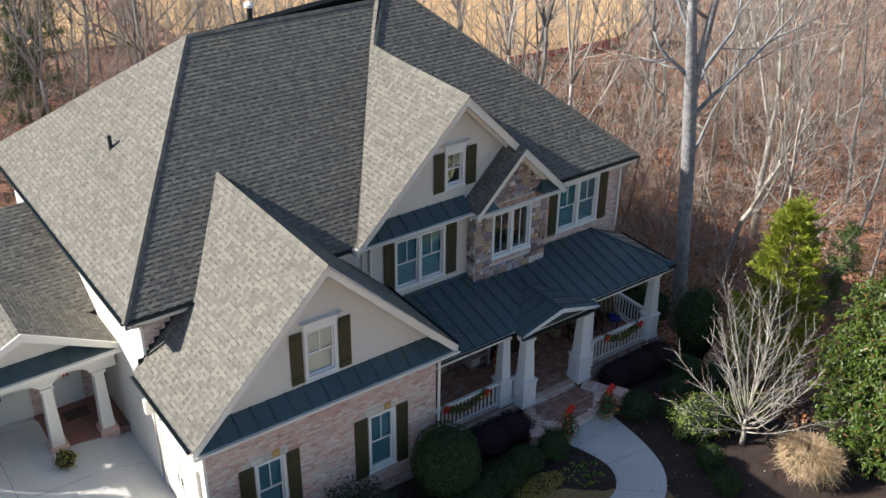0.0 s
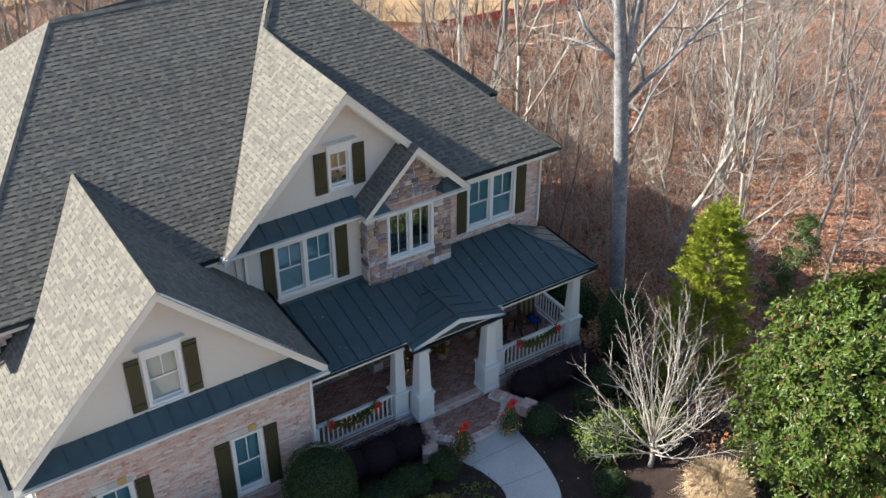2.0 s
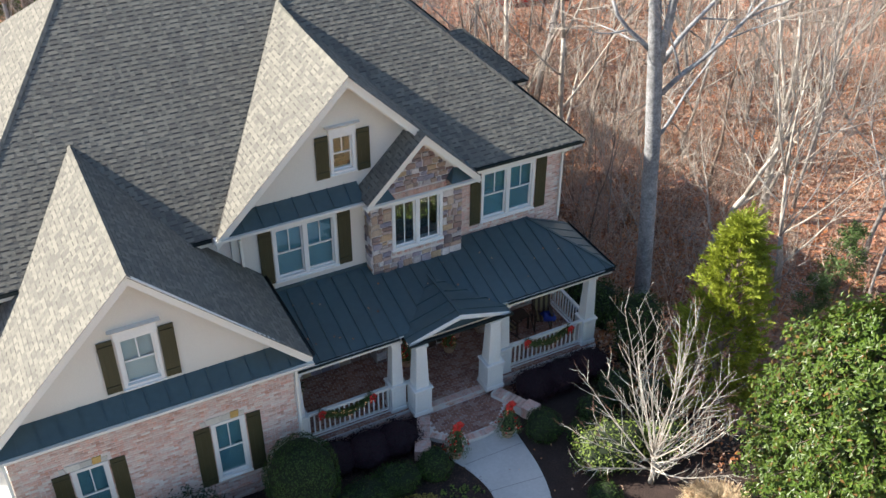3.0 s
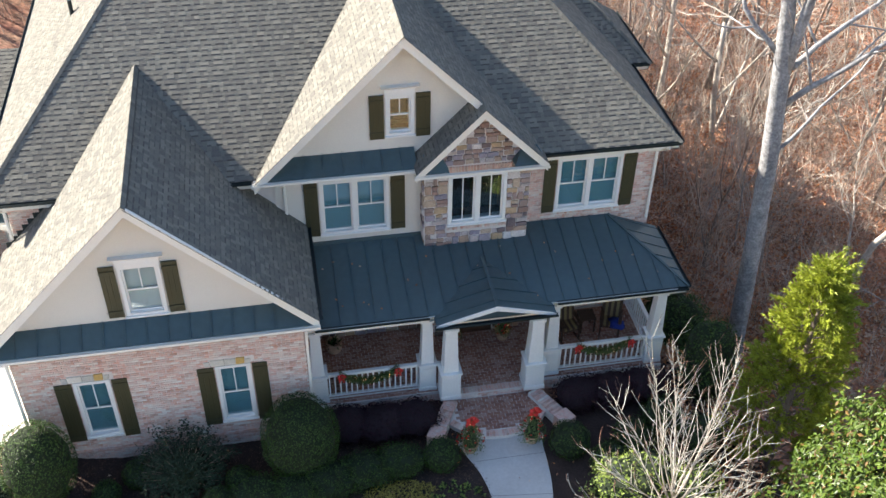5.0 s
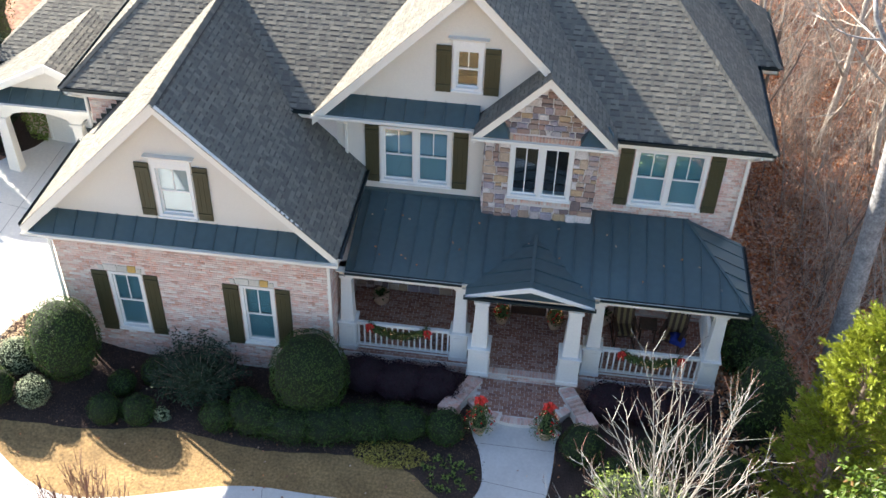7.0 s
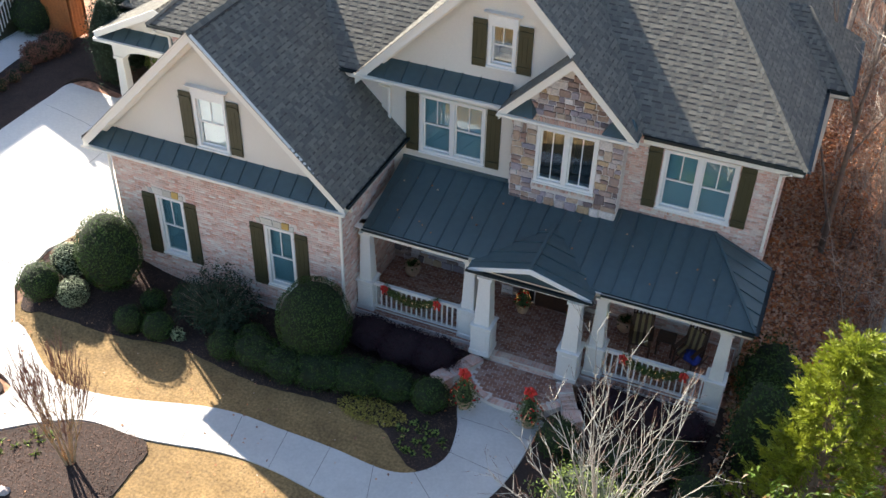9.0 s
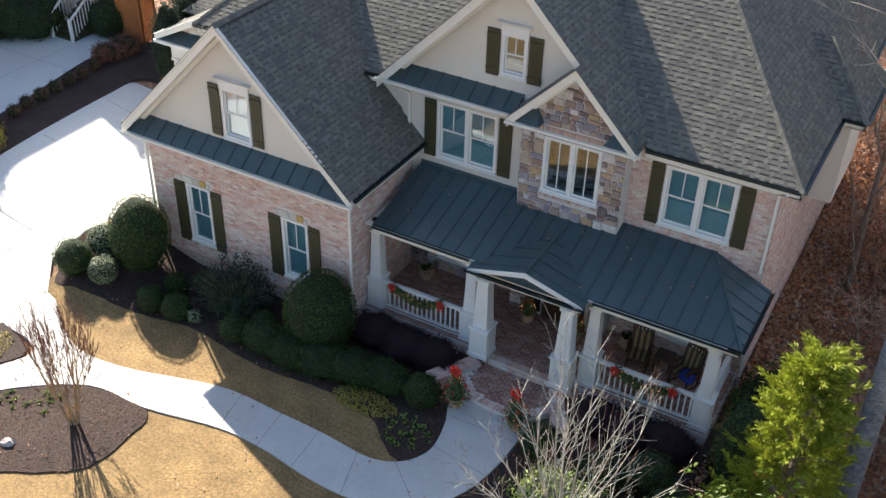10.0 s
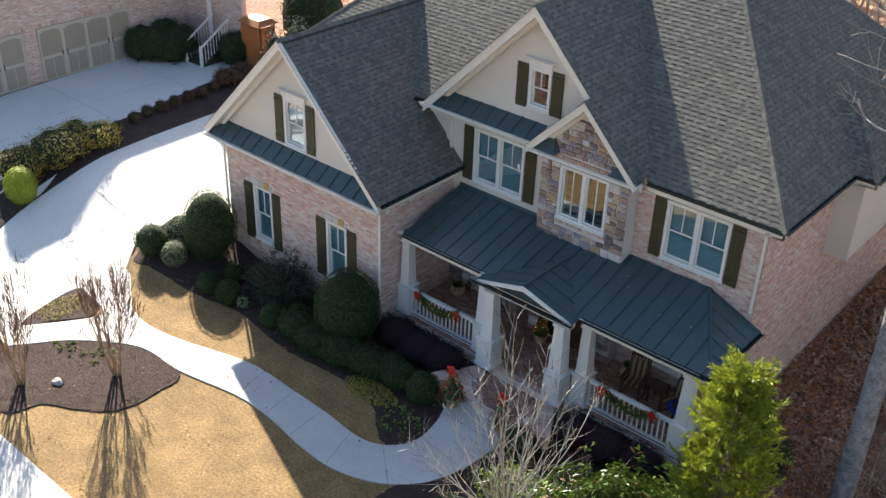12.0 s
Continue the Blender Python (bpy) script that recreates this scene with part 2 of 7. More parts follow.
TAUPE = material("taupe_door_panel", (0.34, 0.29, 0.23), 0.6, large=(0.8, 0.06), fine=(20, 0.05))
CEDAR = material("orange_stained_cedar", (0.42, 0.15, 0.045), 0.6, large=(1.5, 0.2), fine=(18, 0.25), bump=(40, 0.3))
TAN_RED = material("rusty_dormant_leaves", (0.16, 0.07, 0.045), 0.8, large=(1.2, 0.2), fine=(9, 0.2), bump=(30, 0.1), vary=0.4, translucent=0.15)
CHIPS = material("bark_chips", (0.11, 0.068, 0.052), 0.95, large=(0.8, 0.2), fine=(15, 0.3), bump=(30, 0.2), vary=0.4, spec=0.2)
FAIRY = bpy.data.materials.new("fairy_lights")
FAIRY.use_nodes = True
FAIRY.node_tree.nodes["Principled BSDF"].inputs["Emission Color"].default_value = (1.0, 0.45, 0.12, 1)
FAIRY.node_tree.nodes["Principled BSDF"].inputs["Emission Strength"].default_value = 0.55


# ---- mesh helpers ----
class Geo:
    """Corners and faces of one mesh, gathered piece by piece."""

    def __init__(self):
        self.v, self.f = [], []

    def add(self, vs, fs):
        k = len(self.v)
        self.v.extend(tuple(p) for p in vs)
        self.f.extend(tuple(i + k for i in q) for q in fs)
        return self

    def hexa(self, low, high):
        """A solid from four lower and four upper corners."""
        return self.add([*low, *high], [(3, 2, 1, 0), (4, 5, 6, 7), (0, 1, 5, 4), (1, 2, 6, 5), (2, 3, 7, 6), (3, 0, 4, 7)])

    def box(self, x0, y0, z0, x1, y1, z1):
        return self.hexa([(x0, y0, z0), (x1, y0, z0), (x1, y1, z0), (x0, y1, z0)], [(x0, y0, z1), (x1, y0, z1), (x1, y1, z1), (x0, y1, z1)])

    def tbox(self, m, sx, sy, sz):
        """A box of that size, standing on m's origin."""
        c = [(-sx / 2, -sy / 2), (sx / 2, -sy / 2), (sx / 2, sy / 2), (-sx / 2, sy / 2)]
        return self.hexa([m @ Vector((*p, 0)) for p in c], [m @ Vector((*p, sz)) for p in c])

    def prism(self, poly, vec):
        n, vec = len(poly), Vector(vec)
        vs = [Vector(p) for p in poly] + [Vector(p) + vec for p in poly]
        return self.add(vs, [tuple(range(n))[::-1], tuple(range(n, 2 * n))] + [(i, (i + 1) % n, (i + 1) % n + n, i + n) for i in range(n)])

    def beam(self, a, b, w, h, up=(0, 0, 1)):
        """A bar of w by h from a to b."""
        a, b = Vector(a), Vector(b)
        d = (b - a).normalized()
        s = d.cross(Vector(up)).normalized() * w / 2
        t = s.cross(d).normalized() * h / 2
        return self.hexa([a - s - t, a + s - t, a + s + t, a - s + t], [b - s - t, b + s - t, b + s + t, b - s + t])

    def tube(self, pts, radii, n=6):
        ring = []
        for i, p in enumerate(pts):
            p = Vector(p)
            d = (Vector(pts[min(i + 1, len(pts) - 1)]) - Vector(pts[max(i - 1, 0)])).normalized()
            s = d.cross(Vector((0.31, 0.73, 0.61))).normalized()
            t = d.cross(s)
            ring.append([p + (s * math.cos(2 * math.pi * k / n) + t * math.sin(2 * math.pi * k / n)) * radii[i] for k in range(n)])
        vs = [p for r in ring for p in r]
        fs = [(i * n + k, i * n + (k + 1) % n, (i + 1) * n + (k + 1) % n, (i + 1) * n + k) for i in range(len(pts) - 1) for k in range(n)]
        fs += [tuple(range(n))[::-1], tuple(range(len(vs) - n, len(vs)))]
        return self.add(vs, fs)

    def lathe(self, m, profile, n=20):
        """Turned round m's z axis; profile is (radius, height) from the bottom up."""
        vs = [m @ Vector((r * math.cos(2 * math.pi * k / n), r * math.sin(2 * math.pi * k / n), z)) for r, z in profile for k in range(n)]
        fs = [(i * n + k, i * n + (k + 1) % n, (i + 1) * n + (k + 1) % n, (i + 1) * n + k) for i in range(len(profile) - 1) for k in range(n)]
        fs += [tuple(range(n))[::-1], tuple(range(len(vs) - n, len(vs)))]
        return self.add(vs, fs)

    def mesh(self, name, mat, smooth=False, tidy=True, bevel=0.0, join=False):
        me = bpy.data.meshes.new(name)
        me.from_pydata(self.v, [], self.f)
        if tidy and (len(self.f) < 6000 or bevel):
            bm = bmesh.new()
            bm.from_mesh(me)
            if join:
                bmesh.ops.remove_doubles(bm, verts=bm.verts, dist=1e-4)
            bmesh.ops.recalc_face_normals(bm, faces=bm.faces)
            if bevel:
                bmesh.ops.bevel(bm, geom=bm.edges, offset=bevel, segments=1, affect="EDGES", clamp_overlap=True)
            bm.to_mesh(me)
            bm.free()
        if smooth:
            me.polygons.foreach_set("use_smooth", [True] * len(me.polygons))
        if mat:
            me.materials.append(mat)
        me.update()
        return me


def thing(name, x=0.0, y=0.0, z=0.0, label="", category="", group="", kind=""):
    """An empty at a thing's base; its parts are built round it."""
    return tagged(moved(new(name), pose(x, y, z)), label, category, group, kind)


def moved(ob, m):
    ob.matrix_basis = m
    return ob


def part(name, geo, mat, parent=None, label="", smooth=False, bevel=0.0, world_space=True, kind="", tidy=True, join=False):
    """One mesh under a thing or a part. In world space its corners are true places, else they are in the parent's frame."""
    ob = new(name, geo.mesh(name, mat, smooth, tidy, bevel, join or name == "wall") if isinstance(geo, Geo) else geo)
    if parent:
        ob.parent = parent
        if world_space:
            ob.matrix_parent_inverse = base_of(parent).inverted()
    return tagged(ob, label, kind=kind)


def base_of(ob):
    """Where an object's own frame stands in the world."""
    m = ob.matrix_parent_inverse @ ob.matrix_basis
    return base_of(ob.parent) @ m if ob.parent else ob.matrix_basis.copy()


def smoothstep(a, b, x):
    t = min(max((x - a) / (b - a), 0), 1)
    return t * t * (3 - 2 * t)


def brick_solid(o, u, up, n, length, height, proud):
    """A brick on the face at o: along u, up and out along n, with softened outer edges."""
    a, b, c, d = o, o + u * length, o + u * length + up * height, o + up * height
    k = 0.004
    vs = [a, b, c, d, a + n * proud + (u + up) * k, b + n * proud + (-u + up) * k, c + n * proud + (-u - up) * k, d + n * proud + (u - up) * k]
    return vs, [(4, 5, 6, 7), (0, 1, 5, 4), (1, 2, 6, 5), (2, 3, 7, 6), (3, 0, 4, 7)]


# ---- ground ----
def gz(x, y):
    """Height of the ground: level before the house, rising to the driveway, falling into the woods."""
    z = -0.8 + 0.85 * smoothstep(8.5, 4.5, x) * smoothstep(13.5, 18.0, y) + 0.75 * smoothstep(3.5, -1.0, x) * smoothstep(8.0, 14.0, y)
    z -= 1.8 * smoothstep(23.4, 27.0, x) * smoothstep(10.0, 16.5, y)
    z -= 0.8 * smoothstep(35.0, 42.0, y) * smoothstep(-2.0, 6.0, x)
    far = smoothstep(26.0, 40.0, max(x, y - 14))
    return z + far * 0.7 * (noise.noise(Vector((x * 0.06, y * 0.06, 0.3))) + 0.4 * noise.noise(Vector((x * 0.2, y * 0.2, 4.0)))) + 3.0 * smoothstep(75, 140, y)


def steps_of(a, b, inner0, inner1, fine):
    """Grid lines: fine inside, wider and wider outside."""
    out = list(np.arange(inner0, inner1 + 1e-6, fine))
    d, v = fine, inner1
    while v < b:
        d *= 1.35
        v += d
        out.append(v)
    d, v = fine, inner0
    while v > a:
        d *= 1.35
        v -= d
        out.insert(0, v)
    return out


def ground_sheet():
    g, xs, ys = Geo(), steps_of(-900, 900, -16, 62, 1.0), steps_of(-900, 900, -4, 84, 1.0)
    g.v = [(x, y, gz(x, y) - 0.07 * smoothstep(25.5, 23.0, x) * smoothstep(33.0, 29.0, y) * smoothstep(-16.0, -12.0, x)) for y in ys for x in xs]
    w = len(xs)
    g.f = [(j * w + i, j * w + i + 1, (j + 1) * w + i + 1, (j + 1) * w + i) for j in range(len(ys) - 1) for i in range(w - 1)]
    return part("ground", g, LITTER, tidy=False, smooth=True)


def curve_through(pts, per=5, closed=True):
    """A smooth line through the corners of a plan."""
    n, out = len(pts), []
    for i in range(n if closed else n - 1):
        p = [Vector(pts[(i + k) % n] if closed else pts[min(max(i + k, 0), n - 1)]) for k in (-1, 0, 1, 2)]
        for s in range(per):
            t = s / per
            out.append(0.5 * (2 * p[1] + (p[2] - p[0]) * t + (2 * p[0] - 5 * p[1] + 4 * p[2] - p[3]) * t * t + (3 * p[1] - p[0] - 3 * p[2] + p[3]) * t**3))
    return [(q.x, q.y) for q in (out if closed else out + [Vector(pts[-1])])]


def inside(x, y, poly):
    hit = False
    for (xa, ya), (xb, yb) in zip(poly, poly[1:] + poly[:1]):
        if (ya > y) != (yb > y) and x < (xb - xa) * (y - ya) / (yb - ya) + xa:
            hit = not hit
    return hit


def sheet(name, outline, lift, mat, label, smooth_line=True, spacing=0.7, category="", drop=0.25, rough_edge=0.0):
    """A surface laid on the ground within an outline, with an edge that goes down into it."""
    line = curve_through(outline) if smooth_line else list(outline)
    if rough_edge:
        line = [(x + rough_edge * noise.noise(Vector((x * 3, y * 3, 1))), y + rough_edge * noise.noise(Vector((x * 3, y * 3, 9)))) for x, y in line]
    x0, x1, y0, y1 = min(p[0] for p in line), max(p[0] for p in line), min(p[1] for p in line), max(p[1] for p in line)
    pts = list(line)
    y = y0 + spacing / 2
    while y < y1:
        x = x0 + spacing / 2
        while x < x1:
            if inside(x, y, line) and min((x - a) ** 2 + (y - b) ** 2 for a, b in line) > (spacing * 0.4) ** 2:
                pts.append((x, y))
            x += spacing
        y += spacing
    n = len(line)
    vs, _, fs, *_ = geometry.delaunay_2d_cdt([Vector(p) for p in pts], [(i, (i + 1) % n) for i in range(n)], [], 1, 1e-5)
    g = Geo()
    g.v = [(v.x, v.y, gz(v.x, v.y) + lift) for v in vs]
    g.f = [tuple(f) for f in fs]
    for i in range(n):
        a, b = line[i], line[(i + 1) % n]
        g.add([(*a, gz(*a) + lift), (*b, gz(*b) + lift), (*b, gz(*b) + lift - drop), (*a, gz(*a) + lift - drop)], [(3, 2, 1, 0)])
    return tagged(part(name, g, mat, tidy=False), label, category or name, kind="structure")


tagged(ground_sheet(), "woodland floor under brown fallen leaves", "ground", kind="structure")
WALK = [(5.0, 14.6), (7.1, 13.44), (8.9, 13.4), (11.7, 14.16), (13.6, 14.19), (15.0, 14.16), (16.43, 14.06), (17.2, 14.36), (17.6, 15.03), (17.5, 15.94), (17.2, 16.75), (17.3, 17.1), (19.3, 17.1),
        (19.35, 16.6), (19.24, 15.2), (18.86, 14.03), (18.05, 13.22), (16.87, 12.78), (15.6, 12.76), (14.05, 12.97), (12.64, 12.96), (10.56, 12.55), (8.8, 12.45), (7.2, 11.4), (6.3, 10.3), (5.5, 9.2), (4.4, 7.6),
        (3.4, 8.2), (4.5, 9.7), (5.35, 10.7), (6.45, 12.35), (6.0, 12.9), (4.6, 13.2)]
sheet("walkway", WALK, 0.05, CONCRETE, "curving pale concrete garden walk", category="walkway")
BED = [(4.7, 15.1), (5.5, 15.15), (6.3, 15.22), (7.5, 15.3), (9.34, 15.65), (11.0, 15.45), (12.4, 15.35), (13.7, 15.5), (15.0, 15.42), (15.85, 15.2), (16.7, 14.5), (17.3, 14.42), (17.65, 15.1), (17.55, 16.0), (17.2, 16.8), (17.0, 18.9), (13.0, 19.0), (13.0, 18.2), (6.0, 18.3), (4.9, 18.4), (4.45, 16.9)]
sheet("mulch_bed", BED, 0.03, MULCH, "dark bark mulch bed along the house front", rough_edge=0.05, category="mulch bed")
sheet("mulch_bed", [(19.35, 17.2), (19.4, 16.4), (19.2, 15.0), (18.8, 13.9), (18.3, 13.2), (18.6, 11.6), (20.5, 10.2), (24, 8.6), (27.5, 9), (27.5, 13), (26, 17), (24.2, 19.2), (21.5, 19.3)], 0.025, MULCH, "dark bark mulch bed beside the porch", rough_edge=0.05, category="mulch bed")
sheet("lawn", [(4.6, 14.3), (7.1, 13.3), (8.9, 13.2), (11.7, 13.95), (15.0, 13.95), (16.6, 13.9), (17.1, 14.6), (16.2, 15.5), (14.64, 15.8), (12.98, 16.0), (11.4, 16.1), (9.34, 16.0), (7.4, 15.6), (5.2, 15.4), (4.6, 15.2)], 0.012, LAWN, "strip of dormant tan lawn above the walk", category="lawn")
# Far stretch is unseen, added to bounce sunlight onto the front walls.
sheet("lawn", [(2.5, 3.0), (-30, -2.0), (-55, -30), (-20, -70), (40, -75), (90, -40), (70, -6), (36, 2.0), (25.5, 6.5), (21.5, 9.8), (19.0, 11.2), (18.5, 13.6), (17.0, 13.0), (15.6, 12.95), (14.05, 13.15), (12.64, 13.15), (10.56, 12.75), (9.0, 12.4), (7.0, 10.5), (4.0, 8.0)], 0.008, LAWN, "dormant tan front lawn, extended out of view", category="lawn")
ISLAND = [(4.5, 7.6), (5.6, 9.2), (6.4, 10.35), (7.25, 11.35), (8.85, 12.4), (10.7, 12.5), (10.95, 11.6), (10.85, 10.4), (10.1, 9.7), (9.1, 9.1), (8.7, 8.2), (7, 7.8)]
sheet("mulch_bed", ISLAND, 0.045, MULCH, "kidney-shaped mulch island with two crape myrtles", rough_edge=0.05, category="mulch bed")
sheet("pavement", [(-14, 6.1), (13.2, 6.1), (13.2, 7.7), (-14, 7.7)], 0.05, CONCRETE, "pale concrete pavement along the street", smooth_line=False, category="pavement")
sheet("mulch_bed", [(5.2, 10.7), (4.7, 12.2), (4.75, 13.0), (5.7, 12.85), (6.35, 12.4), (5.8, 11.5)], 0.05, MULCH, "small mulch bed with yellow ground cover", category="mulch bed")
DRIVEWAY = [(3.2, 8.0), (4.6, 9.9), (5.2, 10.7), (4.75, 12.2), (4.7, 13.0), (5.0, 14.5), (4.1, 15.6), (4.2, 17.0), (4.9, 18.4), (6.4, 18.6), (6.4, 26.5), (2.0, 26.5), (1.2, 24.4), (-1.2, 24.2), (-1.2, 20.0), (-0.9, 16.0), (-0.6, 13.8), (0.3, 11.5), (1.4, 9.0)]
sheet("driveway", DRIVEWAY, 0.02, DRIVE, "pale concrete driveway beside the house", smooth_line=False, category="driveway")
sheet("mulch_bed", [(0.9, 9.0), (1.2, 10.0), (0.25, 12.8), (-0.2, 14.1), (-0.35, 15.4), (-0.37, 17.8), (-0.5, 20.0), (-0.55, 23.0), (-0.4, 24.6), (1.4, 24.9), (1.6, 26.6), (-3.0, 27.0), (-3.3, 25.0), (-2.95, 22.5), (-2.55, 20.0), (-2.6, 17.8), (-2.9, 16.2), (-2.3, 14.0), (-0.6, 11.0)], 0.04, MULCH, "mulch strip between two driveways", category="mulch bed")
sheet("driveway", [(0.2, 8.5), (-0.9, 12.0), (-2.0, 15.0), (-2.2, 20.0), (-2.8, 25.0), (-3.0, 27.2), (-4.5, 27.4), (-8.4, 27.2), (-8.4, 9.0)], 0.02, DRIVE, "neighbour's pale concrete driveway", smooth_line=False, category="driveway")

# ---- house: the large forms ----
house = thing("house", 14.8, 27.0, -0.8, "two-storey pink brick and cream house with grey shingle roofs", "house")
FLOOR, WALL_Y, WING_Y, STONE_Y, RIGHT_X, LEFT_X = -0.42, 21.42, 18.08, 20.95, 23.45, 6.3


def lower_of(*levels):
    return lambda x: min(f(x) for f in levels)


def flat(z):
    return lambda x: z


def gable(xc, z, slope):
    return lambda x: z - slope * abs(x - xc)


def wall_front(y0, y1, x0, x1, z0, top, openings=(), breaks=()):
    """A wall that faces the street: solid between its openings, under a level or a sloping top."""
    g = Geo()
    xs = sorted({x0, x1, *breaks, *(v for o in openings for v in o[:2])})
    for a, b in zip(xs, xs[1:]):
        holes = sorted((o[2], o[3]) for o in openings if o[0] <= (a + b) / 2 <= o[1])
        low = z0
        for h0, h1 in holes:
            if h0 > low:
                g.box(a, y0, low, b, y1, h0)
            low = h1
        if top(a) > low + 1e-3 or top(b) > low + 1e-3:
            ta, tb = max(top(a), low), max(top(b), low)
            g.hexa([(a, y0, low), (b, y0, low), (b, y1, low), (a, y1, low)], [(a, y0, ta), (b, y0, tb), (b, y1, tb), (a, y1, ta)])
    return g


SHINGLED = []


def roof_plane(name, pts, label="", thick=0.14, course=True, mat=None):
    """A roof slope: a board slab, and the plane to be covered with shingles, which lap over the boards of the gables."""
    p = [Vector(q) for q in pts]
    n = (p[1] - p[0]).cross(p[2] - p[0]).normalized()
    n = n if n.z > 0 else -n
    p = [Vector((q.x, q.y, p[0].z - ((q.x - p[0].x) * n.x + (q.y - p[0].y) * n.y) / n.z)) for q in p] if course else p
    if course:
        SHINGLED.append(([Vector((q.x, q.y - (0.095 if min(abs(q.y - f) for f in (17.65, 20.55, 20.85)) < 0.001 else 0.0), q.z)) for q in p], n))
    return part(name, Geo().prism([q - n * (0.012 if course else 0.0) for q in p], -n * thick), mat or UNDERLAY, house, label)


EAVE = 5.62
ROOF_L = [(5.8, 21.1, EAVE), (5.8, 33.9, EAVE), (10.75, 27.35, 10.5)]
ROOF_FL = [(5.8, 21.1, EAVE), (12.62, 21.1, EAVE), (17.75, 27.35, 10.5), (10.75, 27.35, 10.5)]
ROOF_GL = [(12.45, 20.85, 5.68), (16.3, 20.85, 9.5), (16.3, 25.9, 9.5), (17.85, 27.76, 11.04), (17.2, 27.3, 10.45)]
ROOF_FR = [(20.05, 21.1, EAVE), (23.9, 21.1, EAVE), (18.0, 27.76, 10.95), (17.85, 27.76, 10.95), (16.3, 25.9, 9.46)]
ROOF_GR = [(16.3, 20.85, 9.5), (18.29, 20.85, 7.5), (18.29, 20.55, 7.5), (20.03, 20.55, 5.75), (20.03, 21.25, 5.75), (16.3, 25.9, 9.5)]
ROOF_R = [(23.9, 21.1, EAVE), (23.9, 34.5, EAVE), (18.0, 27.76, 10.95)]
ROOF_SL = [(16.55, 20.55, 5.75), (18.29, 20.55, 7.5), (18.29, 21.45, 7.5), (16.55, 21.45, 5.75)]
ROOF_WL = [(5.87, 17.65, 3.82), (9.75, 17.65, 7.72), (9.75, 23.75, 7.72), (7.69, 21.1, 5.62), (7.69, 21.45, 5.62), (5.87, 21.45, 3.82)]
ROOF_WR = [(13.7, 17.65, 3.82), (13.7, 21.45, 3.82), (11.85, 21.45, 5.62), (11.85, 21.1, 5.62), (9.75, 23.75, 7.72), (9.75, 17.65, 7.72)]
for pts in (ROOF_L, ROOF_FL, ROOF_GL, ROOF_FR, ROOF_GR, ROOF_R, ROOF_SL, ROOF_WL, ROOF_WR):
    roof_plane("roof", pts)
roof_plane("roof", [(5.8, 33.9, EAVE), (23.9, 34.5, EAVE), (18.0, 27.76, 10.9), (10.75, 27.35, 10.46)], course=False)
# the bay on the right-hand side, under a small hipped roof
roof_plane("roof", [(24.5, 25.4, EAVE), (24.5, 28.9, EAVE), (22.95, 27.15, 7.02)])
roof_plane("roof", [(23.9, 25.4, EAVE), (24.5, 25.4, EAVE), (22.95, 27.15, 7.02), (22.35, 27.15, 7.02)])
roof_plane("roof", [(23.9, 28.9, EAVE), (24.5, 28.9, EAVE), (22.95, 27.15, 7.02), (22.35, 27.15, 7.02)], course=False)

WINDOWS_LOW = [(7.58, 8.47, 0.22, 2.2), (11.02, 11.91, 0.2, 2.2)]
W_GABLE, W_WING = (15.9, 16.63, 6.45, 7.62), (9.25, 10.2, 4.17, 5.68)
W_ONE, W_TWO, W_STONE = (14.08, 15.94, 3.46, 5.2), (20.6, 22.45, 3.45, 5.18), (17.47, 19.06, 3.68, 5.3)


def hole(w, grow=-0.05):
    return (w[0] - grow, w[1] + grow, w[2] - grow, w[3] + grow)


wing_top = gable(9.75, 7.55, 1.018)
part("wall", wall_front(WING_Y, WING_Y + 0.25, 6.3, 13.3, -1.2, flat(3.75), [hole(w) for w in WINDOWS_LOW]), MORTAR, house, "pink brick wall of the front wing")
part("wall", wall_front(WING_Y + 0.05, WING_Y + 0.25, 6.35, 13.15, 3.75, wing_top, [hole(W_WING)], [9.75]), STUCCO, house, "cream gable wall above the wing")
part("wall", Geo().box(6.3, WING_Y + 0.25, -1.2, 6.55, 21.5, 3.9), STUCCO, house, "cream side wall of the wing")
part("wall", Geo().box(13.05, WING_Y + 0.25, -1.2, 13.3, 21.5, 3.75), MORTAR, house, "pink brick side wall by the porch")
part("wall", wall_front(WALL_Y, WALL_Y + 0.25, 6.3, 12.95, 3.0, flat(5.6)), MORTAR, house, "pink brick upper wall")
part("wall", wall_front(WALL_Y - 0.06, WALL_Y + 0.2, 12.95, 16.9, -1.0, flat(5.55), [hole(W_ONE)]), STUCCO, house, "cream siding wall above the porch")
part("wall", wall_front(WALL_Y - 0.06, WALL_Y + 0.2, 12.7, 19.9, 5.55, gable(16.3, 9.3, 0.995), [hole(W_GABLE)], [16.3]), STUCCO, house, "cream gable wall with one window")
part("wall", wall_front(STONE_Y, STONE_Y + 0.3, 16.83, 19.7, -1.0, gable(18.29, 7.33, 1.0), [hole(W_STONE)], [18.29]), MORTAR, house, "fieldstone bay wall")
part("wall", Geo().box(16.83, STONE_Y + 0.3, -1.0, 17.1, WALL_Y + 0.2, 5.6).box(19.43, STONE_Y + 0.3, -1.0, 19.7, WALL_Y + 0.2, 5.6), MORTAR, house, "fieldstone bay side walls")
part("wall", wall_front(WALL_Y, WALL_Y + 0.25, 19.7, RIGHT_X, -2.6, flat(5.6), [hole(W_TWO)]), MORTAR, house, "pink brick upper front wall")
part("wall", Geo().box(RIGHT_X - 0.25, WALL_Y + 0.25, -3.4, RIGHT_X, 34.2, 5.6), MORTAR, house, "tall pink brick side wall")
